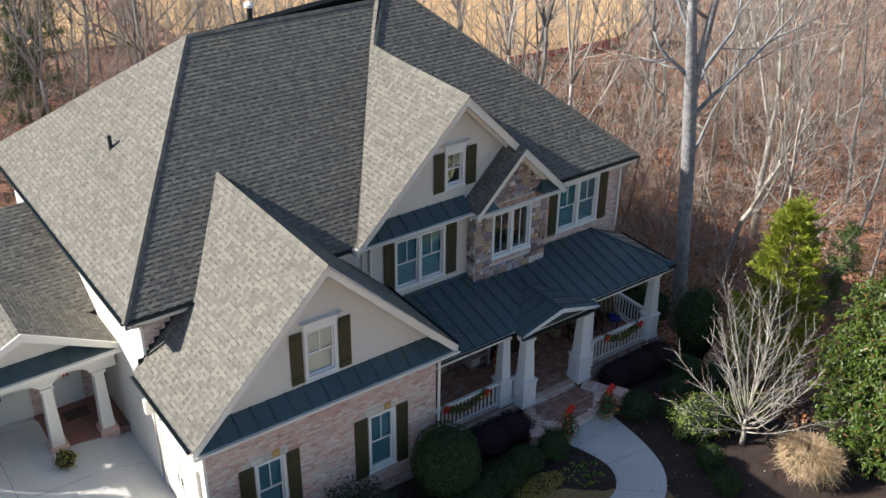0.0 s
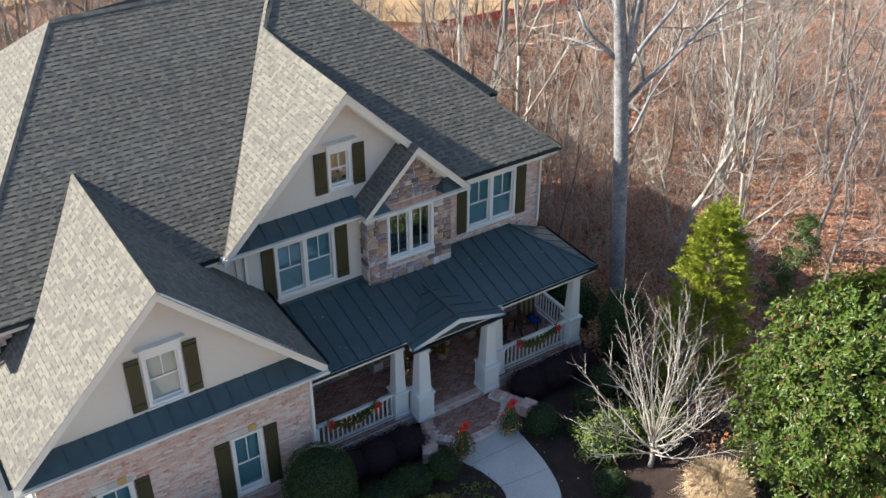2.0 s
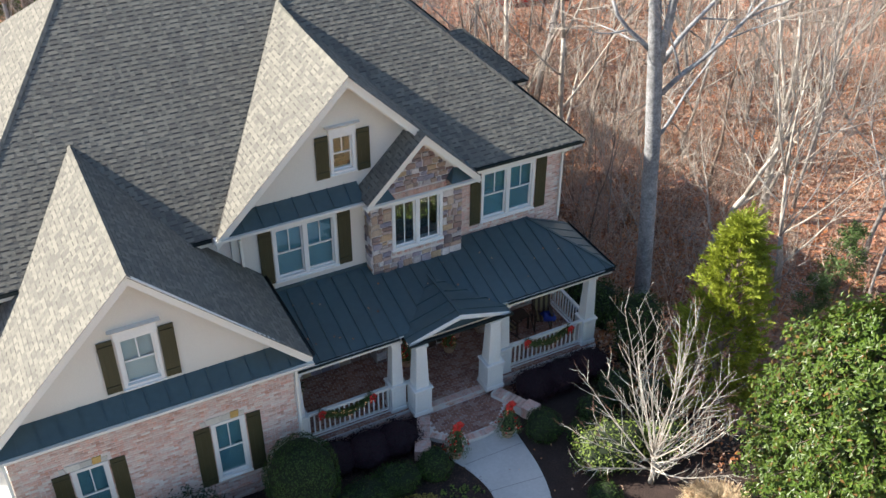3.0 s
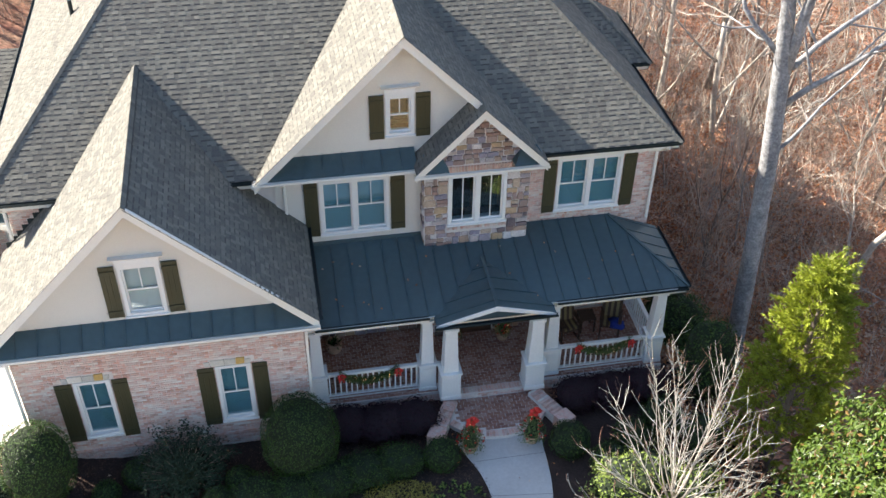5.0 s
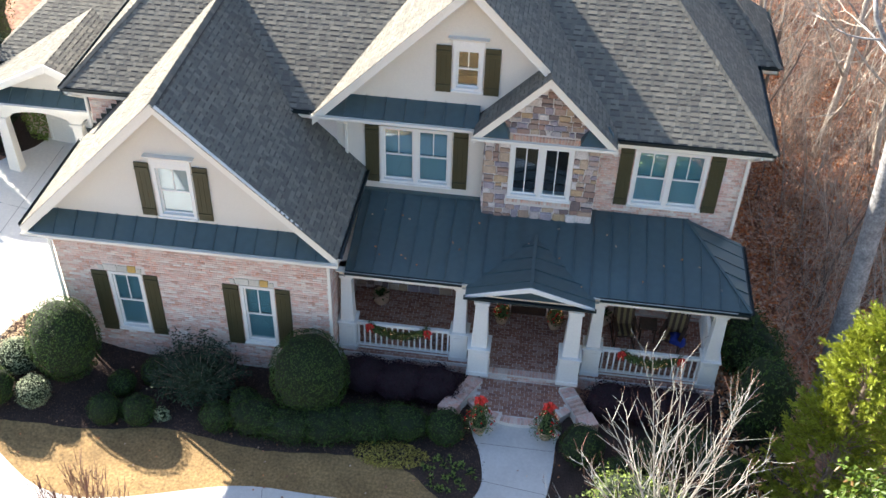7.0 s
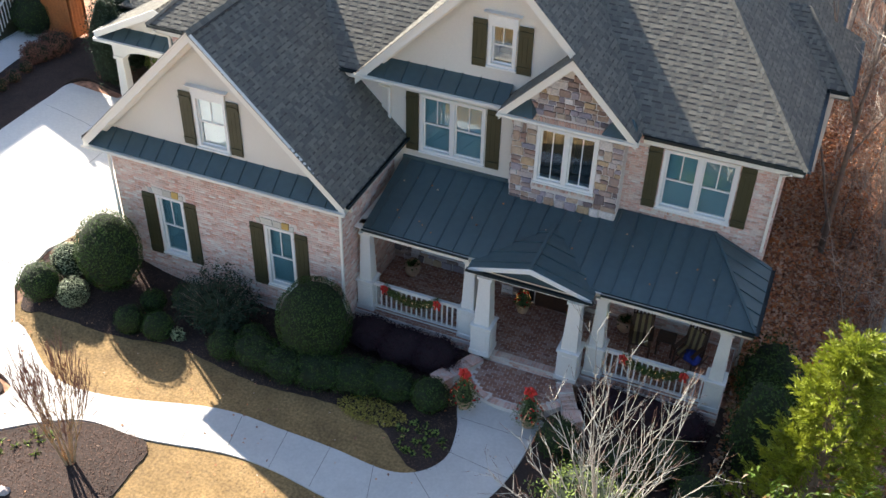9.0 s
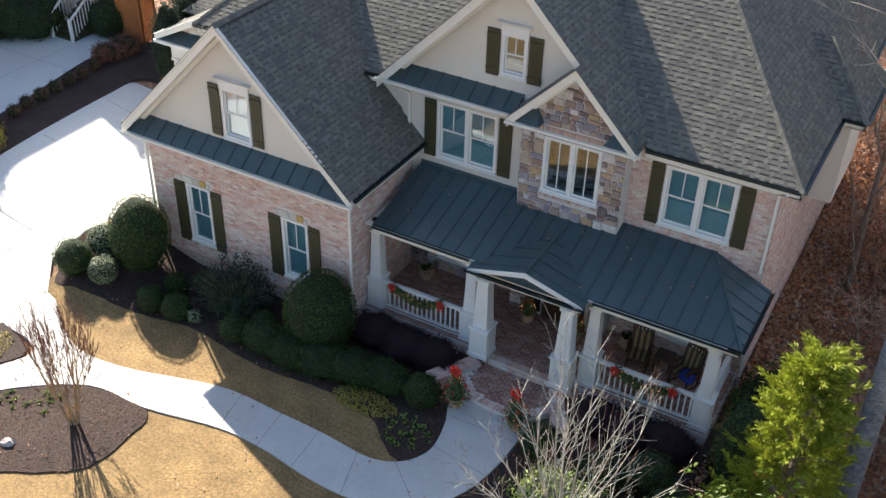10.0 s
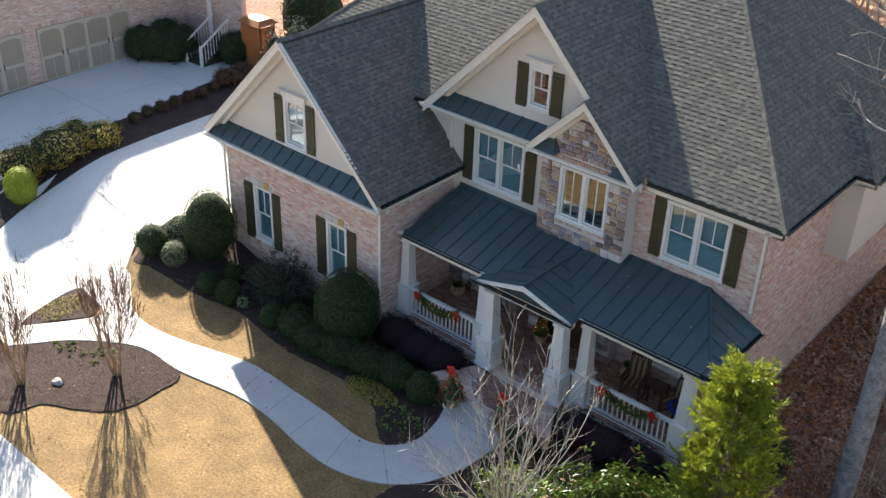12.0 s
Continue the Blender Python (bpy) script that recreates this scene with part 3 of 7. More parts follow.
part("wall", Geo().box(6.3, WALL_Y + 0.25, -1.2, 6.55, 33.6, 5.6), STUCCO, house, "cream side wall towards the driveway")
part("wall", Geo().box(6.55, 33.3, -2.6, RIGHT_X - 0.25, 33.6, 5.6), MORTAR, house, "brick back wall")
part("wall", Geo().box(RIGHT_X, 25.7, 2.9, 24.15, 28.6, 5.6), STUCCO, house, "cream siding bay on the side wall")

# porch
PX0, PX1, PY = 13.32, 23.4, 18.95
part("porch_floor", Geo().box(PX0, PY - 0.25, -1.3, PX1, WALL_Y, FLOOR - 0.012), MORTAR, house, "brick porch floor on a brick base")
PORCH = dict(front=[(13.6, 18.75, 2.46), (23.75, 18.75, 2.46), (22.2, 21.38, 3.15), (13.6, 21.38, 3.15)],
             side=[(23.75, 18.75, 2.46), (23.75, 21.42, 2.48), (22.2, 21.38, 3.15)],
             left=[(16.72, 18.38, 2.42), (18.33, 18.38, 2.88), (18.33, 20.37, 2.88), (16.72, 18.7, 2.42)],
             right=[(19.94, 18.38, 2.42), (18.33, 18.38, 2.88), (18.33, 20.37, 2.88), (19.94, 18.7, 2.42)])
for k in PORCH.values():
    roof_plane("porch_roof", k, "dark green standing seam metal roof", 0.05, False, METAL)

# ---- house: windows, shutters, trim ----
def window(parent, w, units=1, style="hung", y=WALL_Y, blind=BLIND, header=False, sill=True):
    """A window that faces the street: casing > sash, muntin, pane, blind, sill."""
    x0, x1, z0, z1 = w
    c = 0.085
    casing = Geo().box(x0, y - 0.035, z0, x0 + c, y + 0.16, z1).box(x1 - c, y - 0.035, z0, x1, y + 0.16, z1)
    casing.box(x0 + c, y - 0.035, z1 - c, x1 - c, y + 0.16, z1).box(x0 + c, y - 0.035, z0, x1 - c, y + 0.16, z0 + 0.07)
    inner = (x1 - x0 - 2 * c - (units - 1) * 0.12) / units
    for k in range(units - 1):
        xm = x0 + c + (k + 1) * inner + k * 0.12
        casing.box(xm, y - 0.03, z0 + 0.07, xm + 0.12, y + 0.16, z1 - c)
    win = part("window", casing, WHITE, parent, join=True)
    if header:
        part("header", Geo().box(x0 - 0.02, y - 0.06, z1, x1 + 0.02, y + 0.02, z1 + 0.2).hexa(
            [(x0 - 0.03, y - 0.07, z1 + 0.2), (x1 + 0.03, y - 0.07, z1 + 0.2), (x1 + 0.03, y + 0.02, z1 + 0.2), (x0 - 0.03, y + 0.02, z1 + 0.2)],
            [(x0 - 0.13, y - 0.15, z1 + 0.29), (x1 + 0.13, y - 0.15, z1 + 0.29), (x1 + 0.13, y + 0.02, z1 + 0.29), (x0 - 0.13, y + 0.02, z1 + 0.29)]), WHITE, win, "white moulded window head")
    if sill:
        part("sill", Geo().box(x0 - 0.03, y - 0.075, z0 - 0.05, x1 + 0.03, y + 0.02, z0), WHITE, win, bevel=0.006)
    for k in range(units):
        a = x0 + c + k * (inner + 0.12)
        b, lo, hi = a + inner, z0 + 0.07, z1 - c
        mid = (lo + hi) / 2
        rails = [(lo, mid + 0.02, 0.06), (mid - 0.02, hi, 0.03)] if style == "hung" else [(lo, hi, 0.045)]
        for n, (s0, s1, d) in enumerate(rails):
            yy, r = y + d, 0.045
            sash = Geo().box(a, yy, s0, a + r, yy + 0.03, s1).box(b - r, yy, s0, b, yy + 0.03, s1).box(a + r, yy, s0, b - r, yy + 0.03, s0 + r).box(a + r, yy, s1 - r, b - r, yy + 0.03, s1)
            part("sash", sash, WHITE, win, join=True)
            part("pane", Geo().box(a + r, yy + 0.012, s0 + r, b - r, yy + 0.018, s1 - r), GLASS, win).visible_shadow = False
            if style != "hung" or n == 1:
                part("muntin", Geo().box((a + b) / 2 - 0.014, yy + 0.002, s0 + r, (a + b) / 2 + 0.014, yy + 0.03, s1 - r), WHITE, win)
        g = Geo()
        # Black sheet set back behind the panes; the room's dark is its colour.
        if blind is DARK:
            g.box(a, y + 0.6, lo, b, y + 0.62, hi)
        else:
            z = lo
            while z < hi - 0.02:
                g.hexa([(a, y + 0.112, z), (b, y + 0.112, z), (b, y + 0.116, z), (a, y + 0.116, z)], [(a, y + 0.13, z + 0.055), (b, y + 0.13, z + 0.055), (b, y + 0.134, z + 0.055), (a, y + 0.134, z + 0.055)])
                z += 0.052
        part("blind" if blind is not DARK else "dark_room", g, blind, win, kind="stuff" if blind is not DARK else "")
    return win


def shutter(x0, x1, z0, z1, y):
    """Three boards and two battens with notched lower corners."""
    w = (x1 - x0) / 3
    g = Geo()
    for k in range(3):
        g.box(x0 + k * w + 0.004, y - 0.05, z0, x0 + (k + 1) * w - 0.004, y - 0.022, z1)
    g.box(x0 + 0.004, y - 0.045, z0 + 0.01, x1 - 0.004, y - 0.024, z1 - 0.01)
    sh = part("shutter", g, SHUTTER, house, "dark olive board-and-batten shutter", bevel=0.004)
    for z in (z0 + 0.12, z1 - 0.22):
        part("batten", Geo().box(x0 + 0.015, y - 0.074, z, x1 - 0.015, y - 0.05, z + 0.1), SHUTTER, sh, bevel=0.005)
    part("hinge", Geo().box(x0 - 0.02, y - 0.056, z0 + 0.16, x0 + 0.07, y - 0.05, z0 + 0.18), GUTTER, sh)
    part("hinge", Geo().box(x0 - 0.02, y - 0.056, z1 - 0.2, x0 + 0.07, y - 0.05, z1 - 0.18), GUTTER, sh)


for w in WINDOWS_LOW:
    window(house, w, 1, "hung", WING_Y)
    shutter(w[0] - 0.45, w[0] - 0.03, 0.12, 2.2, WING_Y)
    shutter(w[1] + 0.03, w[1] + 0.41, 0.12, 2.2, WING_Y)
    xm, cuts = (w[0] + w[1]) / 2 - 0.06, (-0.62, -0.47, -0.12, 0.14, 0.36, 0.5)
    for k, (t0, t1) in enumerate(zip(cuts, cuts[1:])):
        h, y0, y1 = (0.17, 0.21, 0.2, 0.22, 0.15)[k], WING_Y - 0.028 - 0.006 * (k % 2), WING_Y + 0.01
        part("arch_stone", Geo().hexa([(xm + t0 + 0.006, y0, 2.21), (xm + t1 - 0.006, y0, 2.21), (xm + t1 - 0.006, y1, 2.21), (xm + t0 + 0.006, y1, 2.21)],
                                      [(xm + t0 * 1.06 + 0.006, y0, 2.21 + h), (xm + t1 * 1.06 - 0.006, y0, 2.21 + h), (xm + t1 * 1.06 - 0.006, y1, 2.21 + h), (xm + t0 * 1.06 + 0.006, y1, 2.21 + h)]), OCHRE if k == 3 else LIMESTONE, house, "ochre arch stone" if k == 3 else "", bevel=0.012)
window(house, W_WING, 1, "hung", WING_Y + 0.05, PALE_BLIND, True)
shutter(8.84, 9.2, 4.17, 5.72, WING_Y + 0.05)
shutter(10.24, 10.6, 4.17, 5.72, WING_Y + 0.05)
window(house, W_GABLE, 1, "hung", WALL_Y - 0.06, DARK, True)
shutter(15.48, 15.86, 6.38, 7.66, WALL_Y - 0.06)
shutter(16.67, 17.05, 6.38, 7.66, WALL_Y - 0.06)
window(house, W_ONE, 2, "hung", WALL_Y - 0.06)
shutter(13.68, 14.05, 3.44, 5.2, WALL_Y - 0.06)
shutter(15.98, 16.37, 3.44, 5.2, WALL_Y - 0.06)
window(house, W_TWO, 2, "hung", WALL_Y)
shutter(20.22, 20.57, 3.42, 5.18, WALL_Y)
shutter(22.48, 22.85, 3.42, 5.18, WALL_Y)
window(house, W_STONE, 2, "casement", STONE_Y, DARK)


def rake_board(a, b, y, deep=0.3, mat=TRIM):
    """The board along a gable's slope, with its moulding, soffit and frieze, cut plumb at both ends; a is the eave end, b the apex."""
    def strip(top, low, y0, y1):
        return Geo().prism([(a[0], y0, a[1] + top), (b[0], y0, b[1] + top), (b[0], y0, b[1] - low), (a[0], y0, a[1] - low)], (0, y1 - y0, 0))
    part("rake_board", strip(-0.008, deep, y - 0.05, y), mat, house)
    part("rake_moulding", strip(-0.01, 0.075, y - 0.085, y - 0.05), mat, house)
    part("soffit", strip(-0.215, 0.245, y, y + 0.4), mat, house)
    part("frieze", strip(-0.245, 0.4, y + 0.33, y + 0.4), mat, house)


rake_board((5.87, 3.82), (9.75, 7.72), 17.65)
rake_board((13.7, 3.82), (9.75, 7.72), 17.65)
rake_board((12.45, 5.68), (16.3, 9.5), 20.85)
rake_board((18.29, 7.5), (16.3, 9.5), 20.85)
rake_board((16.55, 5.75), (18.29, 7.5), 20.55, 0.27)
rake_board((20.03, 5.75), (18.29, 7.5), 20.55, 0.27)


def gutter(a, b, out, lip=GUTTER, fascia=True):
    """A gutter below an eave: back, floor and front lip, before a painted board."""
    a, b, o = Vector(a), Vector(b), Vector(out)
    g, down = Geo(), Vector((0, 0, -1))
    for s, e, d0, d1 in ((0.0, 0.008, 0.0, 0.075), (0.0, 0.1, 0.068, 0.075), (0.093, 0.1, -0.003, 0.075)):
        g.hexa([a + o * s + down * d1, b + o * s + down * d1, b + o * e + down * d1, a + o * e + down * d1], [a + o * s + down * d0, b + o * s + down * d0, b + o * e + down * d0, a + o * e + down * d0])
    ob = part("gutter", g, lip, house, join=False)
    if fascia:
        part("fascia", Geo().hexa([a + down * 0.24 - o * 0.04, b + down * 0.24 - o * 0.04, b + down * 0.24, a + down * 0.24], [a - o * 0.04 + down * 0.01, b - o * 0.04 + down * 0.01, b + down * 0.01, a + down * 0.01]), TRIM, house)
        part("soffit", Geo().hexa([a + down * 0.24 - o * 0.5, b + down * 0.24 - o * 0.5, b + down * 0.24 - o * 0.04, a + down * 0.24 - o * 0.04], [a + down * 0.21 - o * 0.5, b + down * 0.21 - o * 0.5, b + down * 0.21 - o * 0.04, a + down * 0.21 - o * 0.04]), TRIM, house)
    return ob


gutter((5.8, 21.1, EAVE), (7.9, 21.1, EAVE), (0, -1, 0))
gutter((5.8, 21.1, EAVE), (5.8, 33.9, EAVE), (-1, 0, 0))
gutter((11.6, 21.1, EAVE), (12.4, 21.1, EAVE), (0, -1, 0))
gutter((20.1, 21.1, EAVE), (23.9, 21.1, EAVE), (0, -1, 0))
gutter((23.9, 21.1, EAVE), (23.9, 25.4, EAVE), (1, 0, 0))
gutter((23.9, 25.4, EAVE), (24.5, 25.4, EAVE), (0, -1, 0))
gutter((24.5, 25.4, EAVE), (24.5, 28.9, EAVE), (1, 0, 0))
gutter((23.9, 28.9, EAVE), (23.9, 34.5, EAVE), (1, 0, 0))
gutter((5.87, 17.68, 3.82), (5.87, 21.4, 3.82), (-1, 0, 0))
gutter((13.7, 17.68, 3.82), (13.7, 21.4, 3.82), (1, 0, 0))
gutter((5.85, 17.6, 3.66), (13.72, 17.6, 3.66), (0, -1, 0), TRIM, False)
part("soffit", Geo().box(5.9, 17.62, 3.55, 13.68, 18.08, 3.6), TRIM, house)
gutter((12.4, 20.82, 5.7), (16.6, 20.82, 5.7), (0, -1, 0), TRIM, False)
part("soffit", Geo().box(12.45, 20.84, 5.56, 16.6, 21.36, 5.61), TRIM, house)
gutter((16.5, 20.56, 5.66), (20.08, 20.56, 5.66), (0, -1, 0), TRIM, False)
gutter((13.6, 18.75, 2.46), (16.6, 18.75, 2.46), (0, -1, 0))
gutter((20.06, 18.75, 2.46), (23.75, 18.75, 2.46), (0, -1, 0))
gutter((23.75, 18.75, 2.46), (23.75, 21.42, 2.48), (1, 0, 0))
gutter((16.68, 18.36, 2.42), (19.98, 18.36, 2.42), (0, -1, 0), GUTTER, False)


def downspout(pts, mat=TRIM):
    g = Geo()
    for a, b in zip(pts, pts[1:]):
        g.beam(a, b, 0.075, 0.06, (0, 1, 0.01))
    part("downspout", g, mat, house, bevel=0.008)


downspout([(13.55, 17.66, 3.55), (13.36, 18.0, 3.3), (13.36, 18.0, -0.75)])
downspout([(6.0, 17.75, 3.55), (6.25, 18.02, 3.3), (6.25, 18.02, -0.4)])
downspout([(13.05, 21.0, 5.45), (13.2, 21.3, 5.2), (13.2, 21.3, 4.1)])
downspout([(23.6, 21.05, 5.45), (23.38, 21.36, 5.2), (23.38, 21.36, 2.9)])
downspout([(23.6, 19.0, 2.25), (23.5, 19.3, 2.0), (23.5, 21.3, 1.6), (23.52, 21.3, -2.2)])
downspout([(5.95, 21.05, 5.45), (6.25, 21.36, 5.2), (6.25, 21.36, 4.3)])

# metal pent roofs and standing seams
def seamed(pts, step, along, name="pent_roof", base=True, thick=0.03):
    """A metal slope with raised seams up the fall; along is the level direction."""
    p = [Vector(q) for q in pts]
    n = (p[1] - p[0]).cross(p[2] - p[0]).normalized()
    n = n if n.z > 0 else -n
    sheet_ob = part(name, Geo().prism(p, -n * thick), METAL, house, "dark green standing seam metal roof") if base else None
    u = Vector(along).normalized()
    v = n.cross(u)
    v = v if v.z > 0 else -v
    q = [((c - p[0]).dot(u), (c - p[0]).dot(v)) for c in p]
    s = min(a for a, _ in q) + step * 0.5
    while s < max(a for a, _ in q):
        cut = []
        for (a0, b0), (a1, b1) in zip(q, q[1:] + q[:1]):
            if (a0 > s) != (a1 > s):
                cut.append(b0 + (b1 - b0) * (s - a0) / (a1 - a0))
        if len(cut) == 2 and abs(cut[0] - cut[1]) > 0.05:
            a, b = p[0] + u * s + v * min(cut), p[0] + u * s + v * max(cut)
            part("seam", Geo().beam(a + n * 0.014, b + n * 0.014, 0.022, 0.032, n), METAL, sheet_ob or house)
        s += step
    return sheet_ob


seamed([(5.9, 17.6, 3.68), (13.68, 17.6, 3.68), (13.2, 18.14, 4.06), (6.4, 18.14, 4.06)], 0.5, (1, 0, 0))
seamed([(12.5, 20.82, 5.72), (16.62, 20.82, 5.72), (16.62, 21.38, 6.06), (12.85, 21.38, 6.06)], 0.5, (1, 0, 0))
for xa, xb in ((16.6, 17.42), (19.16, 20.06)):
    xm = (xa + xb) / 2
    part("pent_roof", Geo().hexa([(xa, 20.56, 5.67), (xb, 20.56, 5.67), (xb, 20.96, 5.67), (xa, 20.96, 5.67)], [(xm - 0.22, 20.9, 6.0), (xm + 0.22, 20.9, 6.0), (xm + 0.2, 20.96, 6.04), (xm - 0.2, 20.96, 6.04)]), METAL, house, "small dark metal eave return")
for key, along in (("front", (1, 0, 0)), ("side", (0, 1, 0)), ("left", (0, 1, 0)), ("right", (0, 1, 0))):
    lift = Vector((0, 0, 0.004))
    seamed([Vector(c) + lift for c in PORCH[key]], 0.46, along, base=False)
part("ridge_cap", Geo().beam((18.33, 18.36, 2.905), (18.33, 20.4, 2.905), 0.09, 0.035), METAL, house)
part("ridge_cap", Geo().beam((22.2, 21.36, 3.17), (23.76, 18.74, 2.48), 0.07, 0.03), METAL, house)
part("flashing", Geo().box(13.6, 21.30, 3.08, 16.85, 21.36, 3.22), METAL, house)

for k in range(10):
    x = 6.05 + k * 0.17
    part("step_flashing", Geo().box(x, WALL_Y - 0.02, 3.98 + k * 0.17, x + 0.19, WALL_Y - 0.002, 4.2 + k * 0.17), GUTTER, house, "dark stepped metal flashing" if k == 0 else "")

# porch: beams, ceiling, columns, railing
part("beam", Geo().box(13.4, 18.92, 2.16, 16.75, 19.14, 2.42), TRIM, house, "cream porch beam")
part("beam", Geo().box(19.9, 18.92, 2.16, 23.42, 19.14, 2.42), TRIM, house, "cream porch beam")
part("beam", Geo().box(23.2, 19.14, 2.16, 23.42, WALL_Y, 2.42), TRIM, house, "cream porch beam")
part("entry_beam", Geo().box(16.82, 18.5, 2.12, 19.84, 18.72, 2.36), TRIM, house, "cream beam over the entry")
part("porch_ceiling", Geo().box(13.35, 18.72, 2.4, 23.45, WALL_Y, 2.42), TRIM, house)
rise = 0.47 / 1.61
part("pediment", Geo().prism([(16.85, 18.48, 2.36), (19.81, 18.48, 2.36), (18.33, 18.48, 2.36 + 1.48 * rise)], (0, 0.04, 0)), METAL, house, "dark metal entry pediment")
for sx in (-1, 1):
    a, b = Vector((18.33 + sx * 1.62, 18.4, 2.4)), Vector((18.33, 18.4, 2.86))
    part("rake_board", Geo().prism([a, b, b - Vector((0, 0, 0.15)), a - Vector((0, 0, 0.1))], (0, -0.05, 0)), WHITE, house, "white raked trim of the entry", bevel=0.006)


def column(x, y, wide=0.5, foot=FLOOR, name="column"):
    """A square pier with a cap, and a tapering shaft on it."""
    h = wide / 2
    col = part(name, Geo().box(x - h, y - h, foot, x + h, y + h, 0.52), WHITE, house, "tapered white porch column on a square pier", bevel=0.01)
    part("base_moulding", Geo().box(x - h - 0.025, y - h - 0.025, foot, x + h + 0.025, y + h + 0.025, foot + 0.14), WHITE, col, bevel=0.008)
    part("pier_cap", Geo().box(x - h - 0.035, y - h - 0.035, 0.52, x + h + 0.035, y + h + 0.035, 0.58), WHITE, col, bevel=0.008)
    for sx, sy in ((0, -1), (1, 0), (-1, 0)):
        m = Matrix.Translation((x + sx * (h + 0.004), y + sy * (h + 0.004), 0))
        wx, wy = (0.012, wide * 0.62) if sx else (wide * 0.62, 0.012)
        part("panel_trim", Geo().box(*(m @ Vector((-wx / 2, -wy / 2, foot + 0.24))), *(m @ Vector((wx / 2, wy / 2, 0.42)))), WHITE, col)
    b, t = wide * 0.39, wide * 0.29
    part("shaft", Geo().hexa([(x - b, y - b, 0.58), (x + b, y - b, 0.58), (x + b, y + b, 0.58), (x - b, y + b, 0.58)], [(x - t, y - t, 2.08), (x + t, y - t, 2.08), (x + t, y + t, 2.08), (x - t, y + t, 2.08)]), WHITE, col, bevel=0.008)
    part("capital", Geo().box(x - t - 0.04, y - t - 0.04, 2.06, x + t + 0.04, y + t + 0.04, 2.14), WHITE, col, bevel=0.006)


for x, y in ((13.58, 19.03), (16.58, 19.03), (20.1, 19.03), (23.15, 19.03)):
    column(x, y, 0.46)
for x in (17.15, 19.52):
    column(x, 18.61, 0.54)


def railing(a, b):
    """Top and bottom rail with square balusters from a to b on the porch floor."""
    a, b = Vector(a), Vector(b)
    r = part("railing", Geo().beam(a + Vector((0, 0, 0.94)), b + Vector((0, 0, 0.94)), 0.11, 0.06), WHITE, house, "white porch railing", bevel=0.006)
    part("bottom_rail", Geo().beam(a + Vector((0, 0, 0.13)), b + Vector((0, 0, 0.13)), 0.07, 0.06), WHITE, r)
    part("sub_rail", Geo().beam(a + Vector((0, 0, 0.88)), b + Vector((0, 0, 0.88)), 0.05, 0.05), WHITE, r)
    n = int((b - a).length / 0.15)
    bal = Geo().tbox(Matrix.Identity(4), 0.04, 0.04, 0.7).mesh("baluster", WHITE)
    for k in range(n):
        p = a + (b - a) * (k + 0.5) / n
        ob = part("baluster", bal, WHITE, r)
        ob.matrix_basis = Matrix.Translation(p + Vector((0, 0, 0.16)))
    part("skirt_board", Geo().beam(a + Vector((0, -0.0, -0.06)), b + Vector((0, 0, -0.06)), 0.06, 0.12), WHITE, r)


railing((13.8, 18.93, FLOOR), (16.36, 18.93, FLOOR))
railing((20.32, 18.93, FLOOR), (22.93, 18.93, FLOOR))
railing((23.2, 19.25, FLOOR), (23.2, 21.35, FLOOR))

# porch back wall: front door, windows
part("front_door", Geo().box(17.85, STONE_Y - 0.06, FLOOR, 18.85, STONE_Y - 0.005, 1.72), DARK_DOOR, house, "dark stained front door", bevel=0.006)
part("door_casing", Geo().box(17.45, STONE_Y - 0.08, FLOOR, 17.55, STONE_Y - 0.01, 1.85).box(19.15, STONE_Y - 0.08, FLOOR, 19.25, STONE_Y - 0.01, 1.85).box(17.45, STONE_Y - 0.08, 1.85, 19.25, STONE_Y - 0.01, 1.98), WHITE, house, "white front door casing", join=True)
# Sidelights have no panes, only panels coloured as the dark indoors.
for xa, xb in ((17.58, 17.8), (18.9, 19.12)):
    part("sidelight", Geo().box(xa, STONE_Y - 0.05, FLOOR + 0.1, xb, STONE_Y - 0.008, 1.72), DARK, house, "sidelight, a black panel for the unlit hall")
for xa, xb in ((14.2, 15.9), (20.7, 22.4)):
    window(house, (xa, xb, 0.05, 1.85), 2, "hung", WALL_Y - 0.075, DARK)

# ---- planting ----
def facing(n, rnd, loose=0.5):
    """Two directions in a leaf's plane, for a leaf that looks roughly along n."""
    n = (Vector(n) + Vector((rnd.uniform(-1, 1), rnd.uniform(-1, 1), rnd.uniform(-1, 1))) * loose).normalized()
    a = n.cross(Vector((rnd.uniform(-1, 1), rnd.uniform(-1, 1), rnd.uniform(-1, 1)))).normalized()
    return a, n.cross(a), n


def leaf(g, p, n, rnd, long, wide, loose=0.5, fold=0.15):
    """One leaf: two halves folded along the midrib."""
    a, b, n = facing(n, rnd, loose)
    p = Vector(p)
    g.add([p, p + a * long * 0.5 + b * wide * 0.5 + n * wide * fold, p + a * long, p + a * long * 0.5 - b * wide * 0.5 + n * wide * fold], [(0, 1, 2), (0, 2, 3)])


